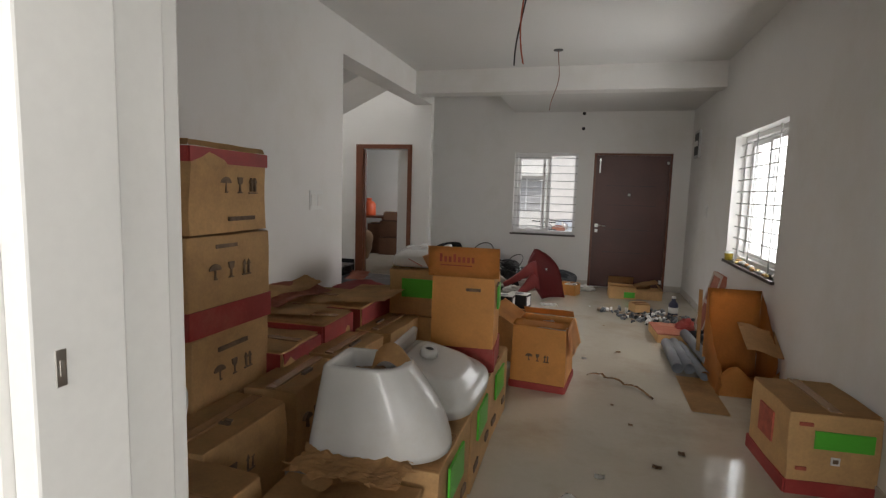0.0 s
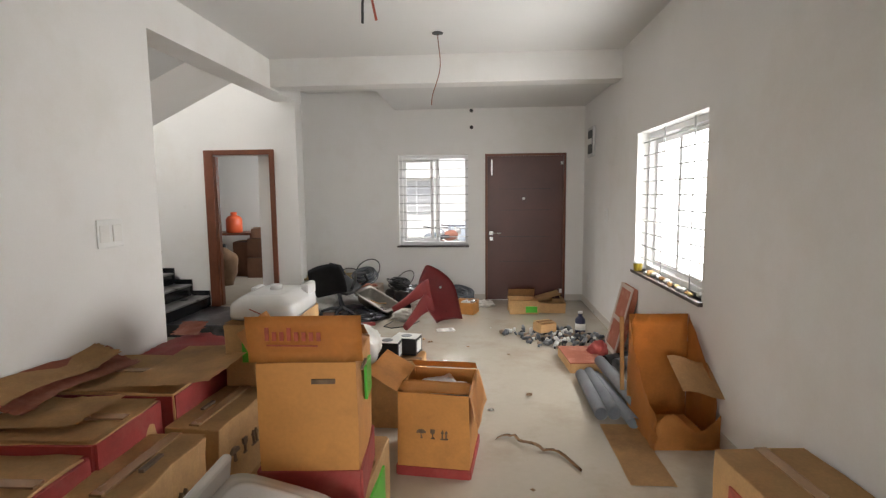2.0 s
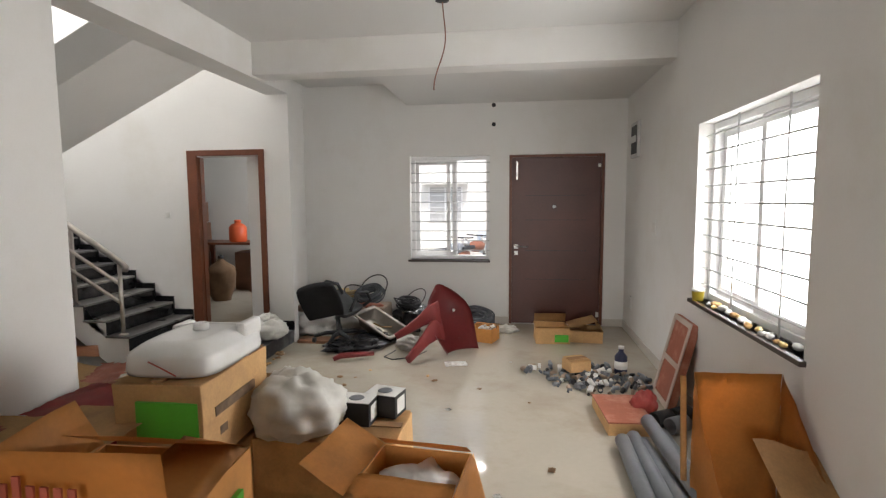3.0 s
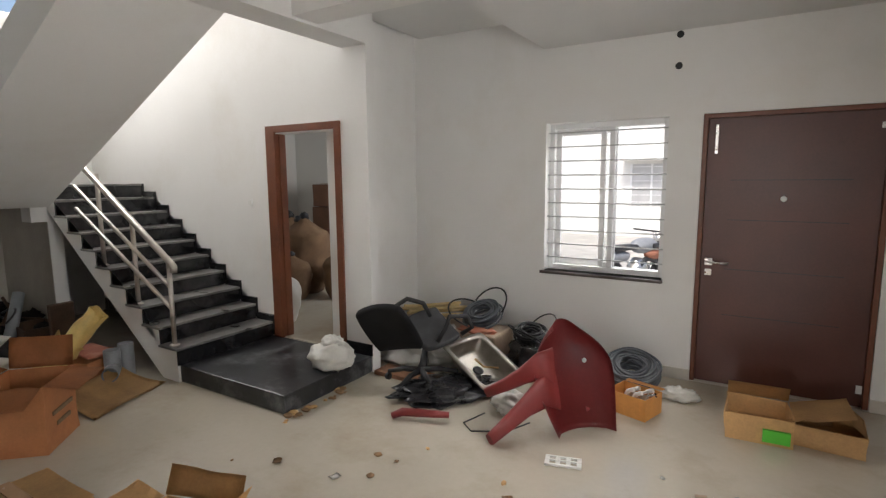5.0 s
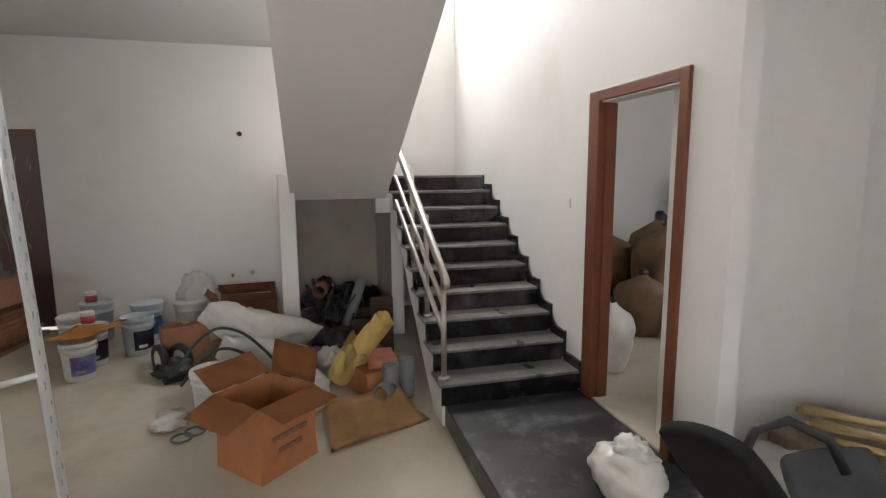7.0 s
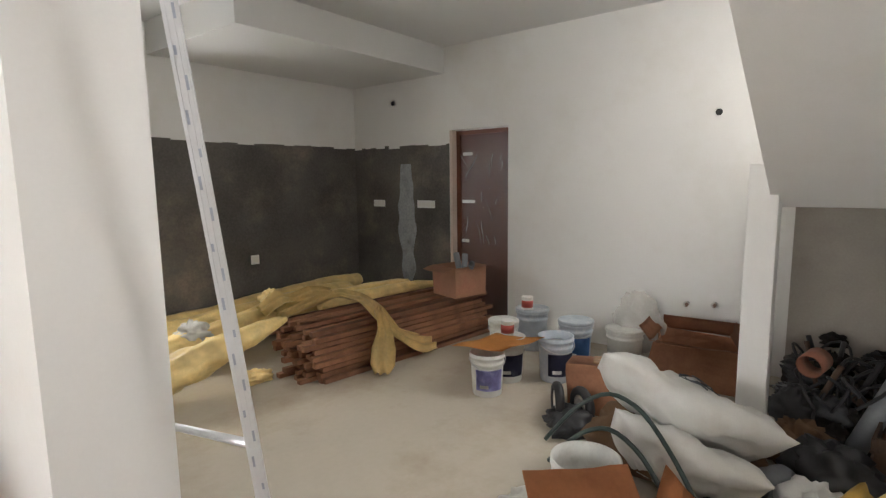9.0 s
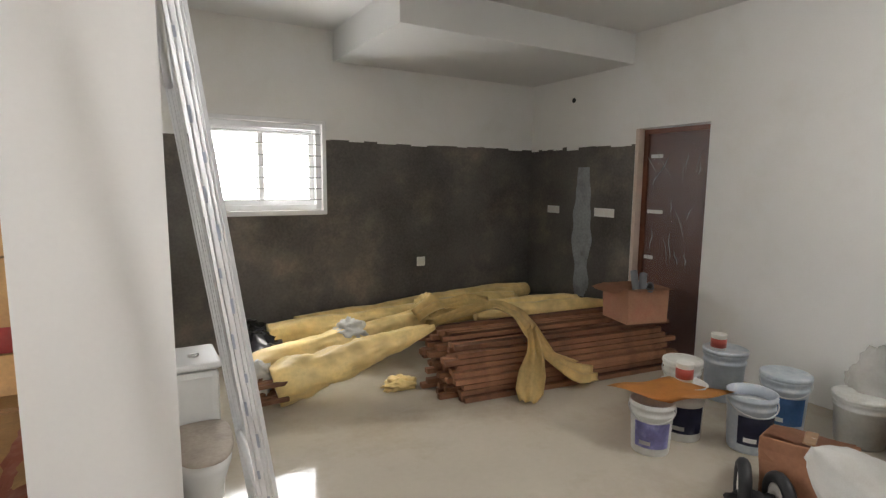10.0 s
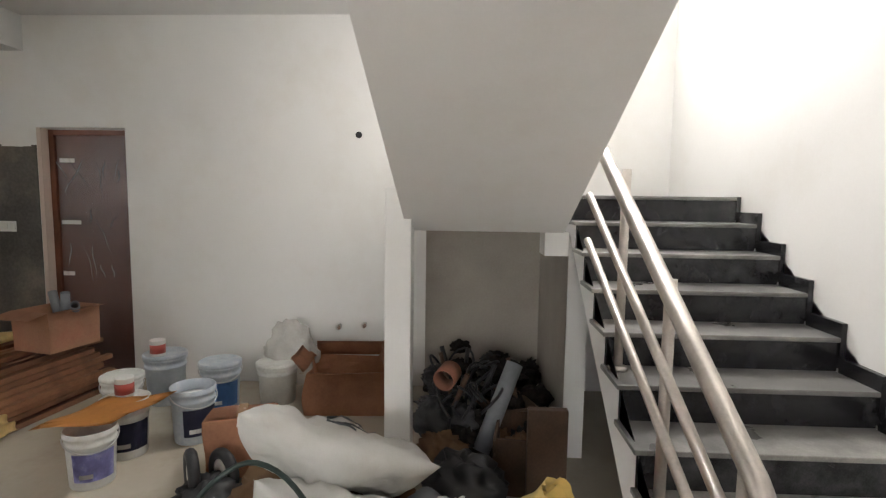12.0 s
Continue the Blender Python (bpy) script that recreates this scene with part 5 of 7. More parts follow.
for k in range(9):
    bm = bmesh.new()
    a = radians(38 + 9 * math.sin(k * 2.3))
    c = Vector((-2.32 + 0.034 * k, -0.27 - 0.022 * k, 0.375 + 0.018 * (k % 4)))
    v = Vector((math.cos(a), math.sin(a), 0.02)) * 0.27
    tube(bm, [c - v, c + v], 0.016, 8)
    tagged(part("timber_stick", bm, PALE_WOOD), "pale peeled timber stick on the rubbish pile", "stick", "timber sticks")
boxes_part("loose_board", [(-2.55, -1.45, -0.60, -0.18, 0.0, 0.29)], DUST_POLY, None, "", 0.02).name = "long_carton"
tagged(bpy.data.objects["long_carton"], "long battered brown carton under the pile", "carton")
boxes_part("flat_board", [(-2.28, -1.75, -1.18, -0.98, 0.0, 0.035)], WOOD, None, "", 0.004)
tagged(bpy.data.objects["flat_board"], "dusty wooden board beside the granite step", "board")

def facing(place, normal, upward):
    """A turn whose z runs along normal and whose y runs as near upward as it can."""
    z = Vector(normal).normalized()
    y = Vector(upward)
    y = (y - z * y.dot(z)).normalized()
    x = y.cross(z)
    return Matrix(((x.x, y.x, z.x, place[0]), (x.y, y.y, z.y, place[1]), (x.z, y.z, z.z, place[2]), (0, 0, 0, 1)))


# steel sink, tilted on the pile
t = thing("kitchen_sink", facing((-1.40, -0.905, 0.20), (0.42, -0.16, 0.89), (0.25, 0.96, -0.06)), "stainless steel kitchen sink tilted on the rubbish pile", "sink")
bm = bmesh.new()
rings = []
for w, d, zz in ((0.54, 0.46, -0.004), (0.54, 0.46, 0.004), (0.45, 0.38, 0.003), (0.435, 0.365, -0.012), (0.405, 0.335, -0.10), (0.35, 0.29, -0.115), (0.09, 0.09, -0.12)):
    e = 14 if w > 0.42 else 5
    rings.append([(w / 2 * math.copysign(abs(math.cos(a)) ** (2 / e), math.cos(a)), d / 2 * math.copysign(abs(math.sin(a)) ** (2 / e), math.sin(a)), zz) for a in (k * math.tau / 40 for k in range(40))])
vs = loft(bm, rings, False, True)
part("bowl", bm, material("dull_sink_steel", (0.30, 0.275, 0.24), 0.45, 0.9, vary=0.25, scale=6, fine=80, bump=0.08, second=(0.22, 0.2, 0.18), second_amount=0.5, stain_scale=6), t)
bm = bmesh.new()
lathe(bm, [(0.042, -0.119), (0.045, -0.112), (0.03, -0.111)], 20)
part("drain_hole", bm, DARK, t, "dark drain opening")
bm = bmesh.new()
tube(bm, [(-0.1, 0.05, -0.10), (0.02, 0.03, -0.07), (0.09, 0.12, -0.05)], 0.008, 8)
part("strap", bm, CARD, t)

# toppled office chair
t = thing("office_chair", pose(-1.95, -1.06, 0.0), "black swivel office chair lying toppled", "chair")


def cushion(name, w, d, th, m, mat, bulge=0.02):
    bm = bmesh.new()
    box(bm, -w / 2, w / 2, -d / 2, d / 2, -th / 2, th / 2, bevel=min(0.02, th * 0.45))
    bmesh.ops.subdivide_edges(bm, edges=[e for e in bm.edges if e.calc_length() > 0.1], cuts=5, use_grid_fill=True)
    for v in bm.verts:
        fx, fy = v.co.x / (w / 2), v.co.y / (d / 2)
        v.co.z += bulge * (1 - min(1, fx * fx)) * (1 - min(1, fy * fy)) * (1 if v.co.z > 0 else -1)
        k = 1 - 0.10 * (fx * fx) * (fy * fy)
        v.co.x *= k
        v.co.y *= k
        v.co.z += 0.03 * fx * fx
    for f in bm.faces:
        f.smooth = True
    bmesh.ops.transform(bm, matrix=m, verts=bm.verts)
    return part(name, bm, mat, t)


CHAIR_BACK = material("black_chair_shell", (0.010, 0.010, 0.011), 0.75, spec=0.25, vary=0.4, scale=8, fine=150, bump=0.2)
cushion("backrest", 0.41, 0.47, 0.06, facing((0.064, -0.395, 0.535), (0.22, -0.80, -0.56), (-0.07, -0.57, 0.82)), CHAIR_BACK)
cushion("seat", 0.38, 0.36, 0.06, facing((0.13, 0.06, 0.40), (0.45, -0.30, 0.84), (0.3, 0.9, 0.1)), FABRIC)
for arm in ([(-0.02, -0.30, 0.50), (-0.03, -0.22, 0.64), (0.02, -0.12, 0.69), (0.12, -0.04, 0.65), (0.16, 0.0, 0.54)], [(0.26, -0.06, 0.36), (0.30, 0.0, 0.46), (0.28, 0.10, 0.53), (0.37, 0.22, 0.52), (0.40, 0.26, 0.42), (0.32, 0.22, 0.36)]):
    bm = bmesh.new()
    tube(bm, arm, 0.019, 8)
    part("armrest", bm, DARK, t)
bm = bmesh.new()
tube(bm, [(0.06, 0.10, 0.30), (0.10, 0.0, 0.22), (0.16, -0.12, 0.14)], [0.03, 0.026, 0.035], 10)
part("gas_lift", bm, DARK, t)
for ex, ey, ez in ((0.12, -0.37, 0.075), (-0.08, -0.25, 0.12), (0.36, -0.28, 0.07), (0.40, 0.02, 0.12), (0.02, 0.06, 0.075)):
    c = Vector((0.16, -0.14, 0.14))
    end = Vector((ex, ey, ez))
    bm = bmesh.new()
    tube(bm, [c, c + (end - c) * 0.5 + Vector((0, -0.01, 0.02)), end], [0.026, 0.021, 0.016], 8)
    leg = part("leg", bm, DARK, t)
    bm = bmesh.new()
    lathe(bm, [(0.02, -0.018), (0.028, -0.014), (0.028, 0.014), (0.02, 0.018)], 14)
    bmesh.ops.rotate(bm, verts=bm.verts, matrix=Matrix.Rotation(radians(90), 3, "Y"))
    bmesh.ops.translate(bm, verts=bm.verts, vec=end + Vector((0, 0, -0.04)))
    part("castor", bm, DARK, leg)

# toppled red plastic chair, lying on its side
t = thing("plastic_chair", pose(-0.60, -1.17, 0.0, 0, 0, 45), "dark red moulded plastic chair lying toppled", "chair")
bm = bmesh.new()
rows = []
for j in range(25):
    v = j / 24
    row = []
    for i in range(21):
        u = i / 20 * 2 - 1
        wide = (0.20 + 0.075 * math.sin(v * 2.6)) * (1 - 0.62 * max(0, (v - 0.55) / 0.45) ** 2.2)
        hollow = 0.13 * (1 - u * u) * (0.55 + 0.45 * math.sin(v * math.pi))
        lip = 0.03 * max(0, abs(u) - 0.8) / 0.2
        row.append((u * wide + 0.04 * math.sin(v * 2.6) * (1 if u > 0 else 0.3), 0.03 + hollow + 0.11 * v - lip - 0.24 * (1 - v) ** 2, 0.012 + 0.64 * v - 0.05 * u * u * v))
    rows.append(row)
sheet(bm, rows, 0.008)
part("shell", bm, RED_PLASTIC, t)


def moulded_leg(points, widths, thick):
    """A flat, flared leg with rounded edges along a bent line."""
    b = bmesh.new()
    pts = [Vector(p) for p in points]
    rings = []
    for q, p in enumerate(pts):
        d = (pts[min(q + 1, len(pts) - 1)] - pts[max(q - 1, 0)]).normalized()
        side = d.cross(Vector((0.2, -1, 0.25))).normalized()
        out = side.cross(d)
        rings.append([p + side * (widths[q] * math.copysign(abs(math.cos(a)) ** 0.6, math.cos(a))) + out * (thick * math.copysign(abs(math.sin(a)) ** 0.7, math.sin(a))) for a in (k * math.tau / 20 for k in range(20))])
    loft(b, rings)
    return part("leg", b, RED_PLASTIC, t)


moulded_leg([(-0.14, -0.01, 0.40), (-0.22, 0.0, 0.40), (-0.31, 0.08, 0.315), (-0.41, 0.15, 0.235), (-0.53, 0.21, 0.165)], (0.12, 0.095, 0.06, 0.045, 0.032), 0.026)
moulded_leg([(-0.12, -0.03, 0.24), (-0.22, -0.04, 0.235), (-0.36, -0.07, 0.16), (-0.50, -0.12, 0.09), (-0.64, -0.19, 0.04)], (0.13, 0.10, 0.062, 0.048, 0.036), 0.026)
moulded_leg([(0.08, -0.05, 0.06), (0.18, -0.06, 0.045), (0.27, -0.04, 0.04)], (0.05, 0.04, 0.03), 0.022)
bm = bmesh.new()
lathe(bm, [(0.017, -0.003), (0.017, 0.003), (0.012, 0.005)], 14)
bmesh.ops.rotate(bm, verts=bm.verts, matrix=Matrix.Rotation(radians(85), 3, "X"))
bmesh.ops.translate(bm, verts=bm.verts, vec=(0.165, 0.135, 0.36))
part("badge", bm, STICKER, t)
bm = bmesh.new()
tube(bm, [(-1.66, -1.76, 0.02), (-1.60, -1.72, 0.045), (-1.42, -1.66, 0.05), (-1.30, -1.60, 0.045)], [0.022, 0.03, 0.026, 0.022], 10)
tagged(part("chair_leg_piece", bm, RED_PLASTIC), "broken dark red chair leg on the floor", "chair leg")
bm = bmesh.new()
tube(bm, [(-1.12, -1.42, 0.03), (-1.2, -1.58, 0.008), (-1.1, -1.66, 0.008), (-0.9, -1.55, 0.008), (-0.8, -1.4, 0.03)], 0.005, 6)
tagged(part("loose_cable", bm, DARK), "thin black loose cable on the floor", "cable")
# small open box with fittings
carton(-0.265, -0.80, 0.0, 0.29, 0.23, 0.15, -18, "small open brown carton with taps inside", CARD_ORANGE, flaps={"yp": (178, 0.06)}, dent=0.006)
for k in range(6):
    bm = bmesh.new()
    x, y = -0.34 + 0.03 * k, -0.80 + 0.05 * math.sin(k * 2)
    tube(bm, [(x, y, 0.06), (x + 0.03, y + 0.02, 0.13), (x + 0.07, y + 0.01, 0.15)], 0.016, 8)
    tagged(part("tap_fitting", bm, STEEL if k % 2 else STICKER), "chrome tap fitting in a small carton", "tap", "tap fittings")
t = thing("plastic_rack", pose(-0.46, -1.72, 0.002, 0, 0, 15), "flat white plastic spacer on the floor", "spacer")
for k in range(4):
    boxes_part("bar", [(-0.11 + 0.06 * k, -0.085 + 0.06 * k, -0.05, 0.05, 0, 0.012)], STICKER, t)
for k in (-0.05, 0.0, 0.04):
    boxes_part("rail", [(-0.11, 0.095, k, k + 0.012, 0.003, 0.014)], STICKER, t)
# bag on the granite platform
bm = bmesh.new()
lump(bm, (-2.44, -1.50, PLAT + 0.085), (0.19, 0.16, 0.115), 8, 0.22, 2.2, True, 0, (40, 26))
lump(bm, (-2.45, -1.48, PLAT + 0.185), (0.10, 0.08, 0.06), 11, 0.5, 3.2, False, 0, (26, 16))
tagged(part("plastic_bag", bm, POLY), "translucent white plastic bag on the granite step", "bag", "plastic bags")
structure("step_skirting", [(-2.60, -2.32, YD2 - 0.014, YD2 - 0.001, PLAT + 0.001, PLAT + 0.10)], GRANITE, "black granite skirting by the store room door", "skirting")

random.seed(41)
for k in range(26):
    bm = bmesh.new()
    s = random.uniform(0.010, 0.036)
    if k < 20:
        x, y = random.uniform(-2.34, -2.22), random.uniform(-2.2, -1.5)
    else:
        x, y = random.uniform(-3.0, -0.4), random.uniform(-2.9, -1.9)
        s *= 0.6
    lump(bm, (x, y, s * 0.2), (s, s * random.uniform(0.6, 1.5), s * 0.35), k, 0.4, 2.2, True, random.uniform(0, 3), (12, 8))
    tagged(part("rubble_crumb", bm, (DUST, CARD, DUST)[k % 3]), "small brown crumb of rubble on the marble", "rubble", "rubble crumbs")

# ---- stair railing ----
t = thing("stair_railing", pose(0, 0, 0), "brushed steel stair railing with a round handrail", "railing")
RY = -2.085
bm = bmesh.new()
tube(bm, [(-3.565, RY, 0.90), (-3.555, RY, 0.945), (-3.58, RY, 0.965), (-4.82, RY - 0.09, 1.86)], 0.027, 14)
part("handrail", bm, RAIL, t)
for z0, z1 in ((0.78, 1.56), (0.60, 1.36)):
    bm = bmesh.new()
    tube(bm, [(-3.63, RY, z0), (-4.82, RY - 0.10, z1 + 0.03)], 0.017, 10)
    part("mid_rail", bm, RAIL, t)
for x in (-3.62, -4.11, -4.62):
    i = int((ST_X - x) / GOING)
    base = PLAT + (i + 1) * RISE
    bm = bmesh.new()
    tube(bm, [(x, RY, base), (x, RY, 0.965 + (-3.58 - x) * 0.72 - 0.02)], 0.019, 10)
    post = part("post", bm, RAIL, t)
    bm = bmesh.new()
    lathe(bm, [(0.04, 0.0), (0.04, 0.012), (0.022, 0.02)], 16)
    bmesh.ops.translate(bm, verts=bm.verts, vec=(x, RY, base))
    part("flange", bm, RAIL, post)
bm = bmesh.new()
lathe(bm, [(0.045, 0.0), (0.045, 0.01), (0.03, 0.016)], 16)
bmesh.ops.rotate(bm, verts=bm.verts, matrix=Matrix.Rotation(radians(90), 3, "X"))
bmesh.ops.translate(bm, verts=bm.verts, vec=(-4.82, -2.198, 1.86))
part("wall_flange", bm, RAIL, t)

# ---- things before and under the stairs ----
CARD_BURNT = material("reddish_brown_cardboard", (0.43, 0.175, 0.068), 0.7, vary=0.15, scale=5, fine=60, bump=0.2, second=(0.30, 0.11, 0.045), second_amount=0.6, stain_scale=4)
carton(-3.42, -3.18, 0.0, 0.40, 0.38, 0.42, -47, "open orange-brown carton with its flaps spread", CARD_BURNT, flaps={"xp": (200, 0.19), "yp": (190, 0.19), "ym": (152, 0.20), "xm": (100, 0.20)}, marks=[("yp", 0.2, 0.8, 0.5, 0.56), ("yp", 0.3, 0.7, 0.32, 0.38)], group="orange cartons", dent=0.014)
bm = bmesh.new()
rows = []
for j in range(9):
    row = []
    for i in range(15):
        f, g = i / 14, j / 8
        row.append((-3.37 - 0.27 * f - g * (0.50 - 0.12 * f), -2.83 + 0.66 * f - g * (0.02 + 0.14 * f), 0.010 + 0.10 * g ** 3 + 0.05 * max(0, f - 0.7) ** 1.5 + 0.012 * math.sin(f * 5 + g * 3)))
    rows.append(row)
sheet(bm, rows, 0.005)
tagged(part("cardboard_sheet", bm, CARD), "curled brown cardboard sheet on the floor", "cardboard")
# yellow rolled sheet
t = thing("yellow_roll", pose(-4.337, -2.621, 0.22) @ Vector((0.20, 0.218, 0.344)).to_track_quat("Z", "Y").to_matrix().to_4x4(), "rolled yellow plastic sheet standing in the rubbish", "roll")
YELLOW_FILM = material("yellow_film", (0.68, 0.49, 0.17), 0.38, vary=0.15, scale=8, bump=0.3, second=(0.55, 0.42, 0.16), second_amount=0.6, stain_scale=6)
bm = bmesh.new()
for r0, top in ((0.076, 0.47), (0.058, 0.455)):
    rings = []
    for k in range(18):
        f = k / 17
        swell = 1 + 0.55 * math.exp(-((f - 0.22) / 0.22) ** 2)
        rings.append([((r0 * swell + 0.022 * noise.noise(Vector((math.cos(a) * 2.4, math.sin(a) * 2.4, f * 5)))) * math.cos(a), (r0 * swell + 0.022 * noise.noise(Vector((math.cos(a) * 2.4 + 4, math.sin(a) * 2.4, f * 5)))) * math.sin(a), -0.22 + (top + 0.22) * f + 0.012 * math.sin(3 * a) * f) for a in (q * math.tau / 32 for q in range(32))])
    loft(bm, rings, False, False)
part("roll", bm, YELLOW_FILM, t)
bm = bmesh.new()
rows = [[(0.11 * math.cos(a) * (1 + 0.3 * math.sin(q * 1.7 + a * 3)), 0.11 * math.sin(a) * (1 + 0.3 * math.sin(q * 1.1 + a * 2)), -0.12 + 0.07 * q + 0.03 * math.sin(a * 5)) for a in (k * 4.2 / 22 for k in range(23))] for q in range(5)]
sheet(bm, rows, 0.003)
part("wrapping", bm, YELLOW_FILM, t, "loose yellow wrapping")
# grey tee fitting
t = thing("pipe_tee", pose(-4.02, -2.38, 0), "large grey plastic pipe tee standing on the floor", "pipe fitting", "pipe fittings")
bm = bmesh.new()
pipe(bm, (0, 0, 0), (0, 0, 0.27), 0.062, 0.006)
part("body", bm, GREY_PVC, t)
bm = bmesh.new()
pipe(bm, (0.03, -0.02, 0.11), (0.13, -0.09, 0.11), 0.06, 0.006)
part("branch", bm, GREY_PVC, t)
bm = bmesh.new()
pipe(bm, (-0.02, 0.12, 0.02), (-0.04, 0.13, 0.29), 0.06, 0.006)
part("socket", bm, GREY_PVC, t)
carton(-4.36, -2.46, 0.0, 0.52, 0.38, 0.20, 20, "low red-brown carton under the stairs", CARD_BURNT, dent=0.02)
boxes_part("board", [(-4.50, -4.10, -2.52, -2.30, 0.215, 0.23)], TERRA).name = "orange_board"
tagged(bpy.data.objects["orange_board"], "thin orange board on a carton", "board")
bm = bmesh.new()
lump(bm, (-4.05, -2.95, 0.12), (0.16, 0.15, 0.15), 21, 0.28, 2.5, True, 0, (36, 24))
tagged(part("plastic_bag", bm, POLY), "crumpled white sheeting beside the open carton", "bag", "plastic bags")
# long white cement sack
def pillow_sack(name, a, b, wide, thick, seed, mat, label, roll=0.0, marks=()):
    """A half-filled woven sack lying from a to b: pillow-shaped, with flat seams at both ends, sagging creases and printed bars."""
    a, b = Vector(a), Vector(b)
    d = (b - a).normalized()
    side = d.cross(Vector((0, 0, 1))).normalized()
    side = Matrix.Rotation(roll, 3, d) @ side
    up = side.cross(d)
    t = thing(name, pose(0, 0, 0), label, "sack")
    nu, nv = 44, 30
    def point(u, v, lift):
        s, c = u * 2 - 1, v * 2 - 1
        fat = max(0.0, (1 - abs(s) ** 2.6)) ** 0.55 * max(0.0, (1 - abs(c) ** 2.4)) ** 0.6
        p = a.lerp(b, u)
        crease = 0.35 * noise.noise(Vector((u * 4 + seed, v * 3, lift))) - 0.55 * abs(noise.noise(Vector((u * 3 + v * 5, v * 4 - u * 3, seed)))) + 0.18 * noise.noise(Vector((u * 13, v * 11, seed + lift)))
        w = wide * (0.86 + 0.14 * math.cos(s * 1.5)) + 0.025 * noise.noise(Vector((u * 5, seed, 2.0)))
        p = p + side * (c * w / 2) + up * (lift * thick * fat * (0.62 + 0.55 * crease) + 0.02 * noise.noise(Vector((u * 3, v * 2, seed))))
        p.z = max(p.z - 0.05 * (1 - s * s), 0.012 + 0.004 * lift)
        return p
    bm = bmesh.new()
    grids = [[[bm.verts.new(point(i / nu, j / nv, lift)) for i in range(nu + 1)] for j in range(nv + 1)] for lift in (1, -1)]
    for g in grids:
        for j in range(nv):
            for i in range(nu):
                bm.faces.new((g[j][i], g[j][i + 1], g[j + 1][i + 1], g[j + 1][i])).smooth = True
    bmesh.ops.remove_doubles(bm, verts=bm.verts[:], dist=0.0008)
    part("body", bm, mat, t)
    for u0, u1, v0, v1 in marks:
        bm = bmesh.new()
        rows = [[point(u0 + (u1 - u0) * i / 6, v0 + (v1 - v0) * j / 6, 1) + up * 0.009 for i in range(7)] for j in range(7)]
        sheet(bm, rows, 0.001)
        part("print_mark", bm, GREY_CABLE, t, "faded grey printed bar")
    return t


pillow_sack("white_sack", (-4.60, -3.70, 0.60), (-4.80, -2.90, 0.30), 0.50, 0.24, 3.0, SACK_WHITE, "long white woven sack slumped over rubbish", -0.55,
            [(0.36, 0.66, 0.30, 0.33), (0.36, 0.60, 0.37, 0.39), (0.40, 0.62, 0.50, 0.54), (0.40, 0.58, 0.58, 0.60), (0.40, 0.66, 0.65, 0.68), (0.42, 0.55, 0.72, 0.74)])
pillow_sack("white_sack", (-4.47, -3.58, 0.36), (-4.56, -2.94, 0.15), 0.46, 0.20, 8.0, SACK_WHITE, "slumped white woven sack with grey print", -0.75,
            [(0.2, 0.45, 0.35, 0.38), (0.2, 0.42, 0.42, 0.44), (0.2, 0.45, 0.48, 0.51)])
bm = bmesh.new()
lump(bm, (-4.78, -3.38, 0.15), (0.24, 0.40, 0.2), 8.5, 0.3, 2, True, 0.2, (40, 28), 0.0)
tagged(part("rubble_sack", bm, JUTE), "brown rubble sack underneath white sacks", "sack")
for pts in ([(-4.30, -3.86, 0.24), (-4.36, -3.72, 0.44), (-4.42, -3.58, 0.53), (-4.36, -3.40, 0.50), (-4.24, -3.22, 0.36), (-4.14, -3.08, 0.20)], [(-4.22, -3.80, 0.18), (-4.24, -3.66, 0.36), (-4.26, -3.52, 0.43), (-4.18, -3.34, 0.38), (-4.10, -3.18, 0.20), (-4.06, -3.06, 0.12)]):
    bm = bmesh.new()
    fine = []
    for k in range(len(pts) - 1):
        for f in range(4):
            a, b = Vector(pts[k]), Vector(pts[k + 1])
            fine.append(a.lerp(b, f / 4))
    for _ in range(3):
        fine = [fine[0]] + [(fine[k - 1] + fine[k] * 2 + fine[k + 1]) / 4 for k in range(1, len(fine) - 1)] + [fine[-1]]
    tube(bm, fine, 0.011, 8)
    tagged(part("garden_hose", bm, HOSE), "dark green hose looped over the white sack", "hose", "hose loops")


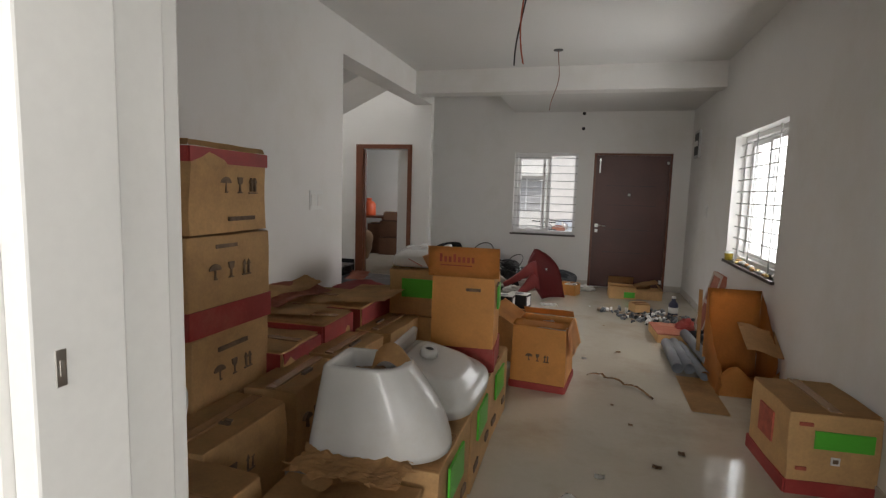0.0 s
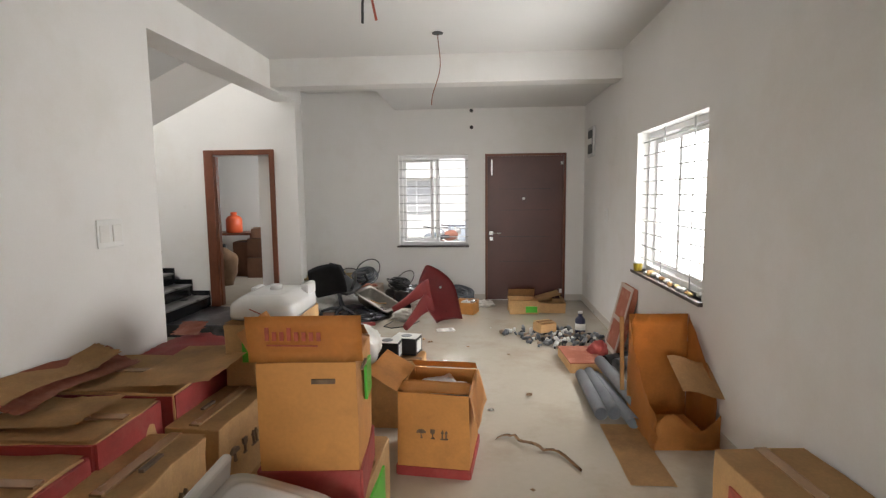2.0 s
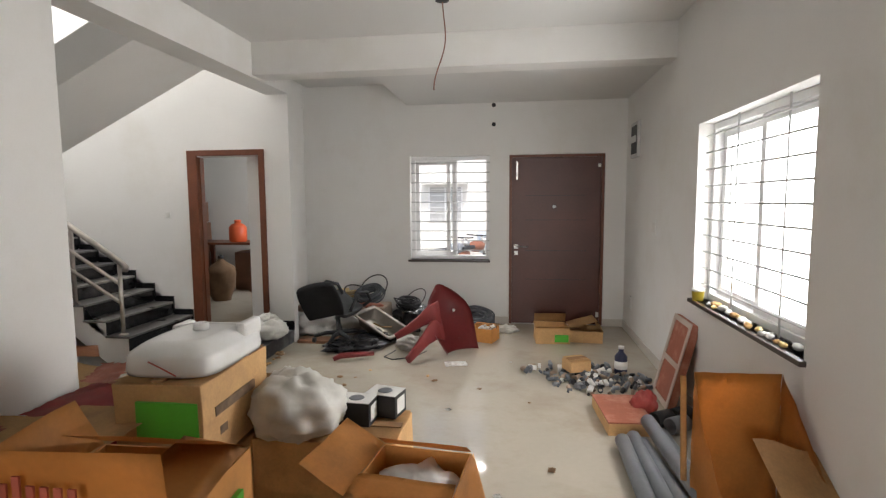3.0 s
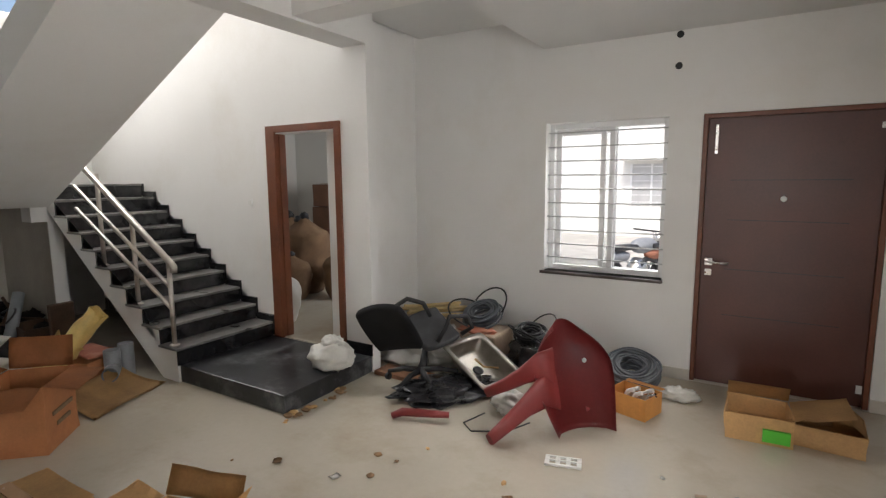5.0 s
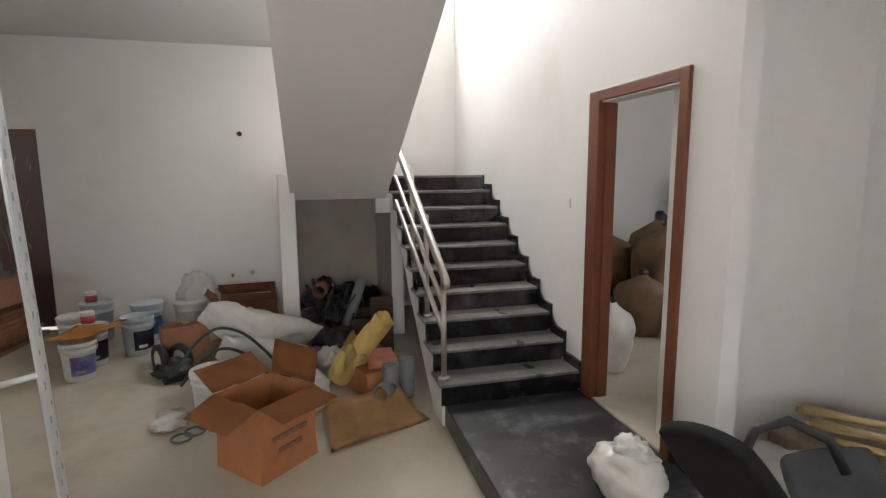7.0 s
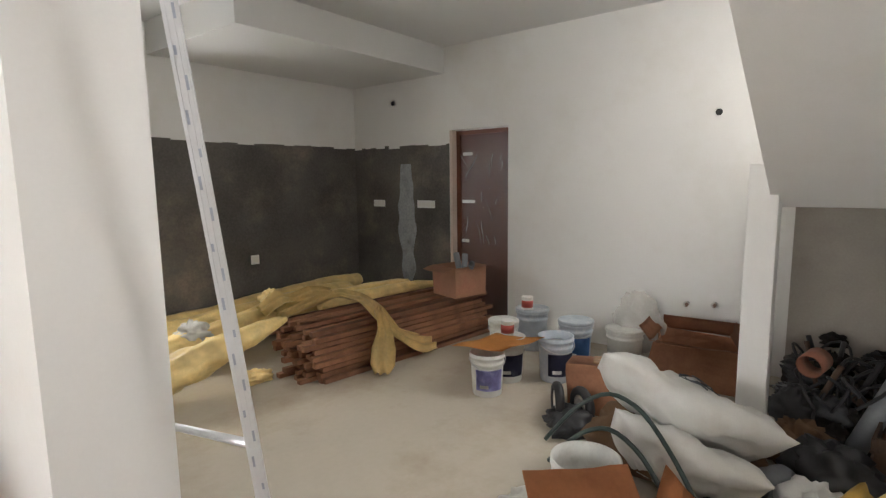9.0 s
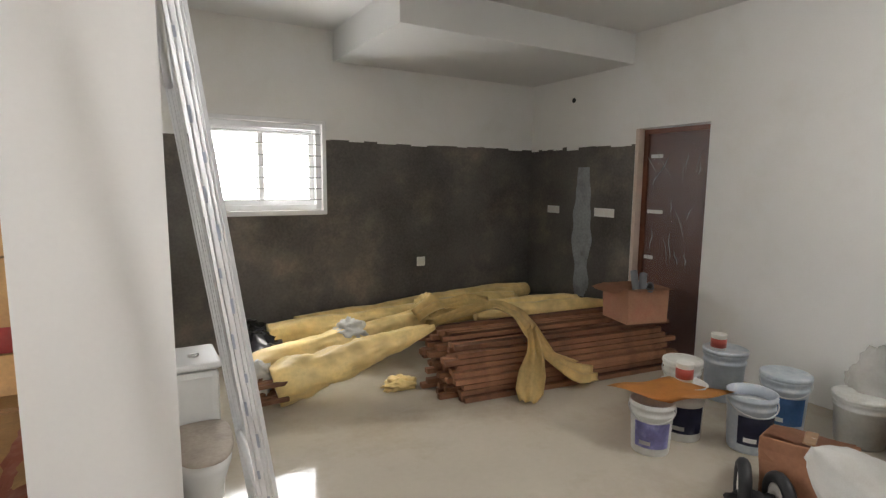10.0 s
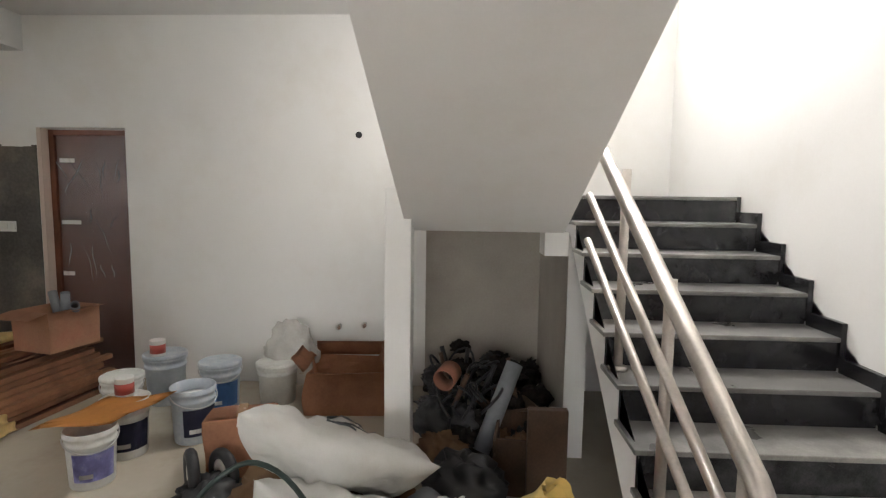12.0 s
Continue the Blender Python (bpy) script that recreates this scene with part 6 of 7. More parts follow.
def bucket(x, y, z, r, h, mat, label, lab=None, lid=None, bail=True, fill=None, rot=0, group="paint buckets"):
    t = thing("paint_bucket", pose(x, y, z, 0, 0, rot), label, "bucket", group)
    bm = bmesh.new()
    q = r * 0.86
    lathe(bm, [(q * 0.96, 0), (q, 0.012), (r * 0.95, h * 0.74), (r * 1.0, h * 0.76), (r * 1.0, h * 0.80), (r * 0.96, h * 0.81), (r * 0.98, h * 0.89), (r * 1.04, h * 0.90), (r * 1.04, h * 0.95), (r * 1.0, h * 0.96), (r * 1.03, h), (r * 0.97, h), (r * 0.93, h * 0.7), (q * 0.92, 0.03)], 30)
    part("body", bm, mat, t)
    if lab:
        bm = bmesh.new()
        f0, f1 = 0.16, 0.66
        rows = [[((q + (r * 0.95 - q) * f / 0.74 + 0.0025) * math.cos(a), (q + (r * 0.95 - q) * f / 0.74 + 0.0025) * math.sin(a), h * f) for a in (radians(-50 + 8 * k) for k in range(14))] for f in (f0, (f0 + f1) / 2, f1)]
        sheet(bm, rows, 0.001)
        part("label", bm, lab, t)
        bm = bmesh.new()
        rows = [[((q + (r * 0.95 - q) * f / 0.74 + 0.005) * math.cos(a), (q + (r * 0.95 - q) * f / 0.74 + 0.005) * math.sin(a), h * f) for a in (radians(-34 + 8 * k) for k in range(5))] for f in (0.22, 0.30)]
        sheet(bm, rows, 0.001)
        part("label_strip", bm, STICKER, t)
    if lid:
        bm = bmesh.new()
        lathe(bm, [(r * 1.07, h * 0.955), (r * 1.07, h * 1.015), (r * 1.0, h * 1.03), (r * 0.95, h * 1.005), (0.01, h * 1.005)], 30)
        part("lid", bm, lid, t)
    elif fill:
        bm = bmesh.new()
        lathe(bm, [(r * 0.94, h * 0.80), (r * 0.5, h * 0.81), (0.01, h * 0.805)], 24)
        part("paint", bm, fill, t)
    if bail:
        bm = bmesh.new()
        tube(bm, [(r * 1.05 * math.cos(a), r * 1.05 * math.sin(a), h * 0.88 - 0.5 * r * math.sin((a + 1.6) / 3.2 * 3.14)) for a in (-1.6 + k * 0.2 for k in range(17))], 0.004, 6)
        part("handle", bm, GRILLE, t)
    return t


bucket(-5.10, -4.74, 0, 0.125, 0.31, BUCKET_WHITE, "paint bucket with a lilac label, spattered", PURPLE_LABEL, None, True, None, 40)
bucket(-5.42, -4.76, 0, 0.13, 0.34, BUCKET_WHITE, "white paint bucket with navy and green label", NAVY_LABEL, BUCKET_WHITE, False, None, 45)
bucket(-5.64, -4.46, 0, 0.135, 0.35, BUCKET_GREY, "grey-blue open bucket crusted with white paint", NAVY_LABEL, None, True, WHITE_PLASTIC, 50)
bucket(-6.10, -4.50, 0, 0.14, 0.36, BUCKET_GREY, "blue-labelled grey paint bucket with lid", BLUE_LABEL, BUCKET_GREY, True, None, 30)
bucket(-5.78, -5.02, 0, 0.125, 0.35, BUCKET_WHITE, "translucent white paint bucket with lid", None, BUCKET_WHITE, True, None, 20)
bucket(-6.22, -4.98, 0, 0.145, 0.37, BUCKET_GREY, "grey paint bucket with a white lid by the wall", None, BUCKET_GREY, False, None, 0)
bucket(-6.30, -4.15, 0, 0.15, 0.30, BUCKET_WHITE, "low paint bucket with a dusty lid", None, BUCKET_WHITE, False, None, 0)
bucket(-4.10, -3.56, 0, 0.15, 0.33, BUCKET_WHITE, "white open bucket with dried plaster, brim crusted", None, None, False, None, 0)
for x, y, z in ((-5.45, -4.78, 0.345), (-6.16, -5.0, 0.375)):
    t = thing("paint_tin", pose(x, y, z, 0, 0, 40), "small red-labelled paint tin on a bucket lid", "tin", "paint tins")
    bm = bmesh.new()
    lathe(bm, [(0.05, 0), (0.052, 0.004), (0.052, 0.112), (0.054, 0.116), (0.046, 0.118), (0.01, 0.112)], 22)
    part("body", bm, STICKER, t)
    bm = bmesh.new()
    lathe(bm, [(0.0528, 0.02), (0.0528, 0.085)], 22)
    part("label", bm, TIN_RED, t)
bm = bmesh.new()
rows = [[(-4.94 - 0.46 * i / 8 - 0.02 * j, -4.95 + 0.36 * j / 6 + 0.10 * i / 8, 0.352 + 0.008 * math.sin(i + j)) for i in range(9)] for j in range(7)]
sheet(bm, rows, 0.005)
tagged(part("cardboard_sheet", bm, CARD_ORANGE), "orange-brown cardboard piece lying across buckets", "cardboard")

CARD_RUST = material("rusty_brown_cardboard", (0.33, 0.15, 0.08), 0.8, vary=0.2, scale=5, fine=60, bump=0.25, second=(0.2, 0.09, 0.05), second_amount=0.7, stain_scale=4)
# tool with wheels and dark clutter on the floor
for k, (x, y, z, r) in enumerate(((-4.98, -4.12, 0.13, 0.12), (-5.04, -3.98, 0.12, 0.11))):
    t = thing("sanding_disc", pose(x, y, z, 90, 0, 35 + 20 * k), "worn round tool wheel standing on the floor", "wheel", "tool wheels")
    bm = bmesh.new()
    tube(bm, [(r * 0.85 * math.cos(a), r * 0.85 * math.sin(a), 0) for a in (i * math.tau / 28 for i in range(28))], 0.03, 10, closed=True)
    part("tyre", bm, DARK, t)
    bm = bmesh.new()
    lathe(bm, [(r * 0.72, -0.016), (r * 0.3, -0.022), (r * 0.3, 0.022), (r * 0.72, 0.016)], 22)
    part("hub", bm, SKIRT, t)
bm = bmesh.new()
lump(bm, (-4.92, -4.0, 0.06), (0.16, 0.14, 0.08), 4, 0.4, 2.4, True)
tagged(part("dark_rag", bm, DARK), "heap of dark rags on the floor", "rags")
bm = bmesh.new()
lump(bm, (-4.02, -3.84, 0.03), (0.15, 0.10, 0.04), 14, 0.5, 2.6, True)
tagged(part("plastic_wrap", bm, POLY), "dusty crumpled plastic sheet on the floor", "wrap")
for k in range(3):
    bm = bmesh.new()
    tube(bm, [(0.06 * math.cos(a), 0.06 * math.sin(a), 0.008 + 0.01 * k) for a in (i * math.tau / 24 for i in range(24))], 0.007, 6, closed=True)
    ob = tagged(part("cable_ring", bm, GREY_CABLE), "small ring of dark cable on the floor", "cable", "cable rings")
    ob.location = (-3.80 - 0.05 * k, -3.72 + 0.07 * k, 0)
carton(-5.28, -3.98, 0.0, 0.30, 0.36, 0.33, 20, "battered brown carton beside the white sack", CARD_RUST, dent=0.03, ry=-10)
# clear bag, brown board, taps against the far wall
bm = bmesh.new()
lump(bm, (-6.46, -4.10, 0.28), (0.13, 0.20, 0.27), 17, 0.3, 1.8, True, 0, (44, 32))
tagged(part("plastic_cover", bm, material("dusty_clear_polythene", (0.66, 0.64, 0.60), 0.3, vary=0.1, scale=8, bump=0.5, bump_dist=0.006, alpha=0.6)), "tall crumpled translucent plastic cover by the wall", "cover")
carton(-6.28, -3.58, 0.0, 0.46, 0.60, 0.31, 4, "wide crushed rusty-brown carton by the column", CARD_RUST, flaps={"xp": (160, 0.18), "ym": (130, 0.14), "yp": (60, 0.14), "xm": (75, 0.12)}, dent=0.06, group="orange cartons")
for y, z in ((-3.76, 0.50), (-3.55, 0.52)):
    t = thing("pipe_stub", pose(XF, y, z), "capped steel water pipe stub in the wall", "pipe stub", "pipe stubs")
    bm = bmesh.new()
    tube(bm, [(0.0, 0, 0), (0.05, 0, 0)], 0.016, 12)
    part("pipe", bm, STEEL, t)
    bm = bmesh.new()
    tube(bm, [(0.045, 0, 0), (0.075, 0, 0)], 0.022, 12)
    part("cap", bm, STEEL, t)
# dark junk in the space under the landing
random.seed(8)
OLD_WOOD = material("dark_weathered_wood", (0.085, 0.05, 0.032), 0.85, vary=0.35, scale=5, fine=70, bump=0.3)
# dark cloth, its colour deepened further for the shade under the landing
JUNK = material("dark_cloth_with_shade", (0.020, 0.017, 0.015), 0.85, spec=0.2, vary=0.5, scale=7, fine=90, bump=0.5, bump_dist=0.006, second=(0.06, 0.045, 0.035), second_amount=0.7, stain_scale=5)
for k in range(52):
    x, y = random.uniform(-6.5, -5.3), random.uniform(-2.95, -2.22)
    s = random.uniform(0.05, 0.12)
    z = random.uniform(0.0, 0.40) * (0.35 + 0.65 * (-5.2 - x) / 1.3) * (1 if y < -2.75 or k % 2 else 0.7)
    bm = bmesh.new()
    lump(bm, (x, y, z + s * 0.6), (s * random.uniform(0.6, 1.5), s * random.uniform(0.6, 1.6), s * random.uniform(0.5, 1.0)), k * 1.3, 0.55, 2.8, True, k, (26, 18), random.uniform(-0.5, 0.5))
    tagged(part("old_bag", bm, [JUNK, MAT_BLACK_BAG, JUNK, DARK, JUNK, JUTE, JUNK, JUNK, FABRIC][k % 9]), "dark dusty bundle of cables and cloth in a heap", "bundle", "junk under the stairs")
for k in range(14):
    bm = bmesh.new()
    cx, cy, r0 = random.uniform(-6.2, -5.4), random.uniform(-2.9, -2.5), random.uniform(0.10, 0.2)
    tube(bm, [(cx + r0 * math.cos(a * 0.4), cy + r0 * math.sin(a * 0.4) * 0.7, 0.30 + 0.16 * math.sin(a * 0.33 + k)) for a in range(16)], 0.009, 6)
    tagged(part("loose_cable", bm, DARK), "black cable looped through the junk heap", "cable", "junk under the stairs")
for k in range(7):
    bm = bmesh.new()
    cx, cy = random.uniform(-6.2, -5.60), random.uniform(-2.9, -2.35)
    a = random.uniform(0, 6)
    tube(bm, [(cx, cy, 0.18), (cx + 0.28 * math.cos(a), cy + 0.12 * math.sin(a), 0.5)], 0.016, 6)
    tagged(part("scrap_stick", bm, (OLD_WOOD, DARK)[k % 2]), "dusty stick poking out of the junk heap", "stick", "junk under the stairs")
bm = bmesh.new()
pipe(bm, (-5.48, -2.80, 0.55), (-5.36, -2.84, 0.53), 0.065, 0.006)
tagged(part("pipe_end", bm, SKIN_PIPE), "reddish round pipe end in the junk heap", "pipe", "pipe ends")
bm = bmesh.new()
pipe(bm, (-5.35, -2.62, 0.12), (-5.55, -2.42, 0.58), 0.05, 0.005)
tagged(part("pvc_pipe", bm, GREY_PVC), "grey plastic pipe leaning in the junk", "pipe", "grey drain pipes")
bm = bmesh.new()
pipe(bm, (-4.75, -2.98, 0.10), (-5.2, -2.62, 0.08), 0.075, 0.006)
tagged(part("pvc_pipe", bm, GREY_PVC), "thick dark grey pipe lying in the junk", "pipe", "grey drain pipes")
for k, (x, y, r) in enumerate(((-5.7, -2.45, 20), (-5.3, -2.40, -8))):
    t = thing("wooden_crate", pose(x, y, 0.0, 0, 0, r), "dusty wooden crate among the junk", "crate", "wooden crates")
    for zz in (0.03, 0.13, 0.23):
        boxes_part("slat", [(-0.2, 0.2, -0.14, -0.125, zz, zz + 0.07)], OLD_WOOD, t)
        boxes_part("slat", [(-0.2, 0.2, 0.125, 0.14, zz, zz + 0.07)], OLD_WOOD, t)
    for sx in (-0.2, 0.185):
        boxes_part("end_panel", [(sx, sx + 0.015, -0.125, 0.125, 0.0, 0.31)], OLD_WOOD, t)
boxes_part("leaning_board", [(-5.05, -5.0, -2.4, -2.2, 0.0, 0.52)], OLD_WOOD, None, "", 0.004)
tagged(bpy.data.objects["leaning_board"], "dark upright board under the stairs", "board")
for x, y, z, r, sd in ((-4.70, -2.75, 0.08, 0.16, 3), (-4.62, -2.48, 0.10, 0.17, 5), (-4.95, -2.7, 0.14, 0.2, 7), (-4.75, -3.12, 0.07, 0.15, 9), (-4.3, -3.1, 0.06, 0.13, 10)):
    bm = bmesh.new()
    lump(bm, (x, y, z), (r, r * 0.9, r * 0.75), sd, 0.45, 2.6, True, sd, (26, 18))
    tagged(part("old_bag", bm, [SACK_WHITE, DARK, JUTE][sd % 3]), "dusty bundle of sacking on the floor", "bundle", "junk under the stairs")

# ---- kitchen end ----
t = thing("aluminium_ladder", pose(0, 0, 0), "aluminium ladder frame leaning on the partition wall", "ladder")
F0, F1 = Vector((-2.845, -3.942, 0.0)), Vector((-2.498, -3.886, 2.60))
R0, R1 = Vector((-2.89, -4.811, 0.0)), Vector((-2.605, -4.64, 2.0))


def channel(a, b, wide, deep, mat, parent):
    """A straight aluminium section: a flat web with two lips and raised ribs along its face."""
    d = (b - a).normalized()
    out = Vector((0.55, 0.83, 0)).normalized()
    out = (out - d * out.dot(d)).normalized()
    side = d.cross(out)
    bm = bmesh.new()
    half, rib = wide / 2, wide * 0.12
    outline = [(-half, 0), (-half, -deep), (-half + 0.003, -deep), (-half + 0.003, -0.003), (half - 0.003, -0.003), (half - 0.003, -deep), (half, -deep), (half, 0),
               (half - rib, 0), (half - rib, 0.003), (half - 2 * rib, 0.003), (half - 2 * rib, 0), (rib, 0), (rib, 0.003), (-rib, 0.003), (-rib, 0), (-half + 2 * rib, 0), (-half + 2 * rib, 0.003), (-half + rib, 0.003), (-half + rib, 0)]
    rings = [[bm.verts.new(p + side * u + out * w) for u, w in outline] for p in (a, b)]
    n = len(outline)
    for k in range(n):
        bm.faces.new((rings[0][k], rings[0][(k + 1) % n], rings[1][(k + 1) % n], rings[1][k]))
    bmesh.ops.triangulate(bm, faces=[bm.faces.new(r) for r in rings])
    return part("side_rail", bm, mat, parent), side, out


FILM_INK = material("pale_blue_film_print", (0.40, 0.44, 0.52), 0.5, vary=0.2, bump=0.0)
rail, side, out = channel(F0, F1, 0.036, 0.018, ALU, t)
for k in range(34):
    bm = bmesh.new()
    p = F0.lerp(F1, 0.02 + 0.0285 * k) + out * 0.0045 + side * (0.007 if k % 2 else -0.005)
    q = p + (F1 - F0).normalized() * (0.032 if k % 3 else 0.02)
    bm.faces.new([bm.verts.new(v) for v in (p - side * 0.003, p + side * 0.003, q + side * 0.003, q - side * 0.003)])
    bmesh.ops.solidify(bm, geom=bm.faces[:], thickness=0.0006)
    part("film_print", bm, FILM_INK, rail)
channel(R0, R1, 0.03, 0.02, ALU, t)
for f in (0.33, 0.93):
    bm = bmesh.new()
    tube(bm, [F0.lerp(F1, f), R0.lerp(R1, f)], 0.013, 8)
    part("rung", bm, ALU, t)
# toilet stored by the partition
t = thing("toilet", pose(-2.715, -5.30, 0.0), "dusty white one-piece toilet stored beside the partition", "toilet")
bm = bmesh.new()
box(bm, -0.115, 0.13, -0.55, -0.22, 0.30, 0.655, 0.035)
tank = part("tank", bm, CERAMIC, t)
bm = bmesh.new()
box(bm, -0.125, 0.135, -0.56, -0.21, 0.657, 0.69, 0.014)
lid = part("tank_lid", bm, CERAMIC, t)
bm = bmesh.new()
lathe(bm, [(0.026, 0.688), (0.027, 0.70), (0.012, 0.703)], 18, (-0.01, -0.36))
part("flush_button", bm, STEEL, lid, "chrome flush button")
bm = bmesh.new()
rings = []
for s, zz in ((0.70, 0.0), (0.66, 0.10), (0.74, 0.22), (0.97, 0.33), (1.0, 0.385)):
    rings.append([(0.13 * s * math.copysign(abs(math.cos(a)) ** 0.8, math.cos(a)), -0.06 + (0.27 * s if math.sin(a) > 0 else 0.20) * math.copysign(abs(math.sin(a)) ** (0.9 if math.sin(a) > 0 else 0.4), math.sin(a)), zz) for a in (k * math.tau / 36 for k in range(36))])
loft(bm, rings)
part("bowl", bm, CERAMIC, t)
bm = bmesh.new()
rings = []
for s, zz in ((1.0, 0.387), (1.03, 0.39), (1.03, 0.40), (0.97, 0.408), (0.5, 0.413)):
    rings.append([(0.13 * s * math.copysign(abs(math.cos(a)) ** 0.8, math.cos(a)), -0.05 + (0.27 * s if math.sin(a) > 0 else 0.16 * s) * math.copysign(abs(math.sin(a)) ** (0.9 if math.sin(a) > 0 else 0.4), math.sin(a)), zz) for a in (k * math.tau / 36 for k in range(36))])
loft(bm, rings)
part("seat_lid", bm, material("dust_covered_seat", (0.42, 0.36, 0.30), 0.75, vary=0.25, scale=7, fine=60, bump=0.2, second=(0.22, 0.18, 0.15), second_amount=0.7, stain_scale=7), t, "seat lid thick with brown dust")

# timber pile
pile = thing("timber_pile", pose(0, 0, 0), "stack of long rough brown timber battens", "timber")
random.seed(5)
for layer in range(9):
    for k in range(13 - layer // 3):
        w, hgt = random.uniform(0.045, 0.062), 0.041
        y0 = -7.17 + 0.062 * k + 0.02 * (layer // 3) + random.uniform(-0.006, 0.006)
        x_near = -4.42 - (0.22 if layer < 3 and k < 6 else 0.0) - 0.05 * (layer % 3) + random.uniform(-0.10, 0.06) - (0.12 if k < 5 else 0)
        lng = random.uniform(1.85, 2.15)
        x_far = max(-6.64, x_near - lng)
        bm = bmesh.new()
        box(bm, x_far, x_near, -w / 2, w / 2, 0, hgt - 0.003, bevel=0.003)
        ob = part("batten", bm, WOOD, pile)
        ob.matrix_local = pose(0, y0, layer * 0.043, 0, 0, 0) @ Matrix.Rotation(radians(-7.2 + random.uniform(-0.6, 0.6)), 4, "Z")
# carton with pipes on the pile
CARD_PINK = material("pinkish_brown_cardboard", (0.42, 0.215, 0.13), 0.75, vary=0.15, scale=5, fine=60, bump=0.2, second=(0.40, 0.13, 0.09), second_amount=0.5, stain_scale=4)
carton(-6.28, -5.86, 0.392, 0.40, 0.36, 0.30, -14, "open brown carton with grey pipes on the timber", CARD_PINK, flaps={"xp": (195, 0.14), "yp": (175, 0.10)}, dent=0.018)
for a, b in (((-6.35, -5.85, 0.55), (-6.30, -5.80, 0.80)), ((-6.40, -5.80, 0.62), (-6.16, -5.62, 0.74)), ((-6.38, -5.92, 0.56), (-6.44, -6.02, 0.78))):
    bm = bmesh.new()
    pipe(bm, a, b, 0.032, 0.004)
    tagged(part("pvc_pipe", bm, GREY_PVC), "short grey pipe sticking out of a carton", "pipe", "grey drain pipes")


def wrapped_roll(p0, p1, r, seed, label, taper=0.0):
    """A long bundle wrapped in creased polythene."""
    bm = bmesh.new()
    p0, p1 = Vector(p0), Vector(p1)
    q = (p1 - p0).to_track_quat("Z", "Y")
    rings = []
    n = 70
    for k in range(n + 1):
        f = k / n
        rr = r * (1 - taper * f ** 1.6) * (1 - 0.35 * max(0, f - 0.85) / 0.15 + 0.12 * noise.noise(Vector((f * 5, seed, 0))))
        ring = []
        for i in range(44):
            a = i * math.tau / 44
            crease = 0.20 * noise.noise(Vector((math.cos(a) * 1.6 + seed, math.sin(a) * 1.6, f * 7))) + 0.12 * noise.noise(Vector((math.cos(a + f * 2) * 5, math.sin(a + f * 2) * 5 + seed, f * 9))) - 0.10 * abs(noise.noise(Vector((math.cos(a - f * 3) * 4 + seed, math.sin(a - f * 3) * 4, f * 5))))
            ring.append(p0 + (p1 - p0) * f + q @ Vector((rr * (1 + crease) * math.cos(a), rr * (1 + crease) * math.sin(a), 0)))
        for p in ring:
            p.z = max(p.z, 0.004)
        rings.append(ring)
    loft(bm, rings)
    tagged(part("wrapped_roll", bm, YELLOW_POLY), label, "bundle", "yellow wrapped bundles")


LB = "long bundle wrapped in yellow polythene sheet"
wrapped_roll((-3.28, -6.42, 0.15), (-4.50, -6.32, 0.445), 0.15, 1.0, LB, 0.72)
wrapped_roll((-3.20, -6.95, 0.12), (-5.3, -7.05, 0.36), 0.12, 2.0, LB)
wrapped_roll((-3.45, -7.40, 0.22), (-6.1, -7.35, 0.30), 0.12, 3.0, LB)
wrapped_roll((-3.75, -7.62, 0.20), (-6.50, -7.62, 0.32), 0.12, 4.0, LB)
wrapped_roll((-4.9, -7.02, 0.34), (-6.45, -6.72, 0.36), 0.09, 5.0, LB)
wrapped_roll((-5.2, -6.78, 0.36), (-6.55, -6.42, 0.38), 0.075, 6.0, LB)
for c, r, sd, mm, lb in (((-4.78, -6.95, 0.46), (0.10, 0.09, 0.09), 3, YELLOW_POLY, "bunched yellow polythene on the bundles"), ((-4.05, -6.98, 0.30), (0.13, 0.10, 0.10), 6, SACK_WHITE, "pale knotted cloth on the bundles"),
                         ((-3.35, -7.50, 0.16), (0.42, 0.18, 0.13), 8, MAT_BLACK_BAG, "black polythene heap by the kitchen wall"), ((-3.20, -6.50, 0.20), (0.10, 0.11, 0.11), 12, SACK_WHITE, "crumpled pale cloth stuffed in the bundle end")):
    bm = bmesh.new()
    lump(bm, c, r, sd, 0.5, 2.8, False, sd, (34, 22))
    tagged(part("polythene_scrap", bm, mm), lb, "polythene", "polythene bunches")
for k in range(7):
    bm = bmesh.new()
    yy, zz = -6.48 + 0.035 * k, 0.10 + 0.05 * ((k * 2) % 4)
    box(bm, -3.34, -3.10 + 0.03 * (k % 3), yy, yy + 0.03, zz, zz + 0.028, 0.003)
    tagged(part("timber_end", bm, WOOD), "dark batten end poking out of a wrapped bundle", "timber", "bundle batten ends")
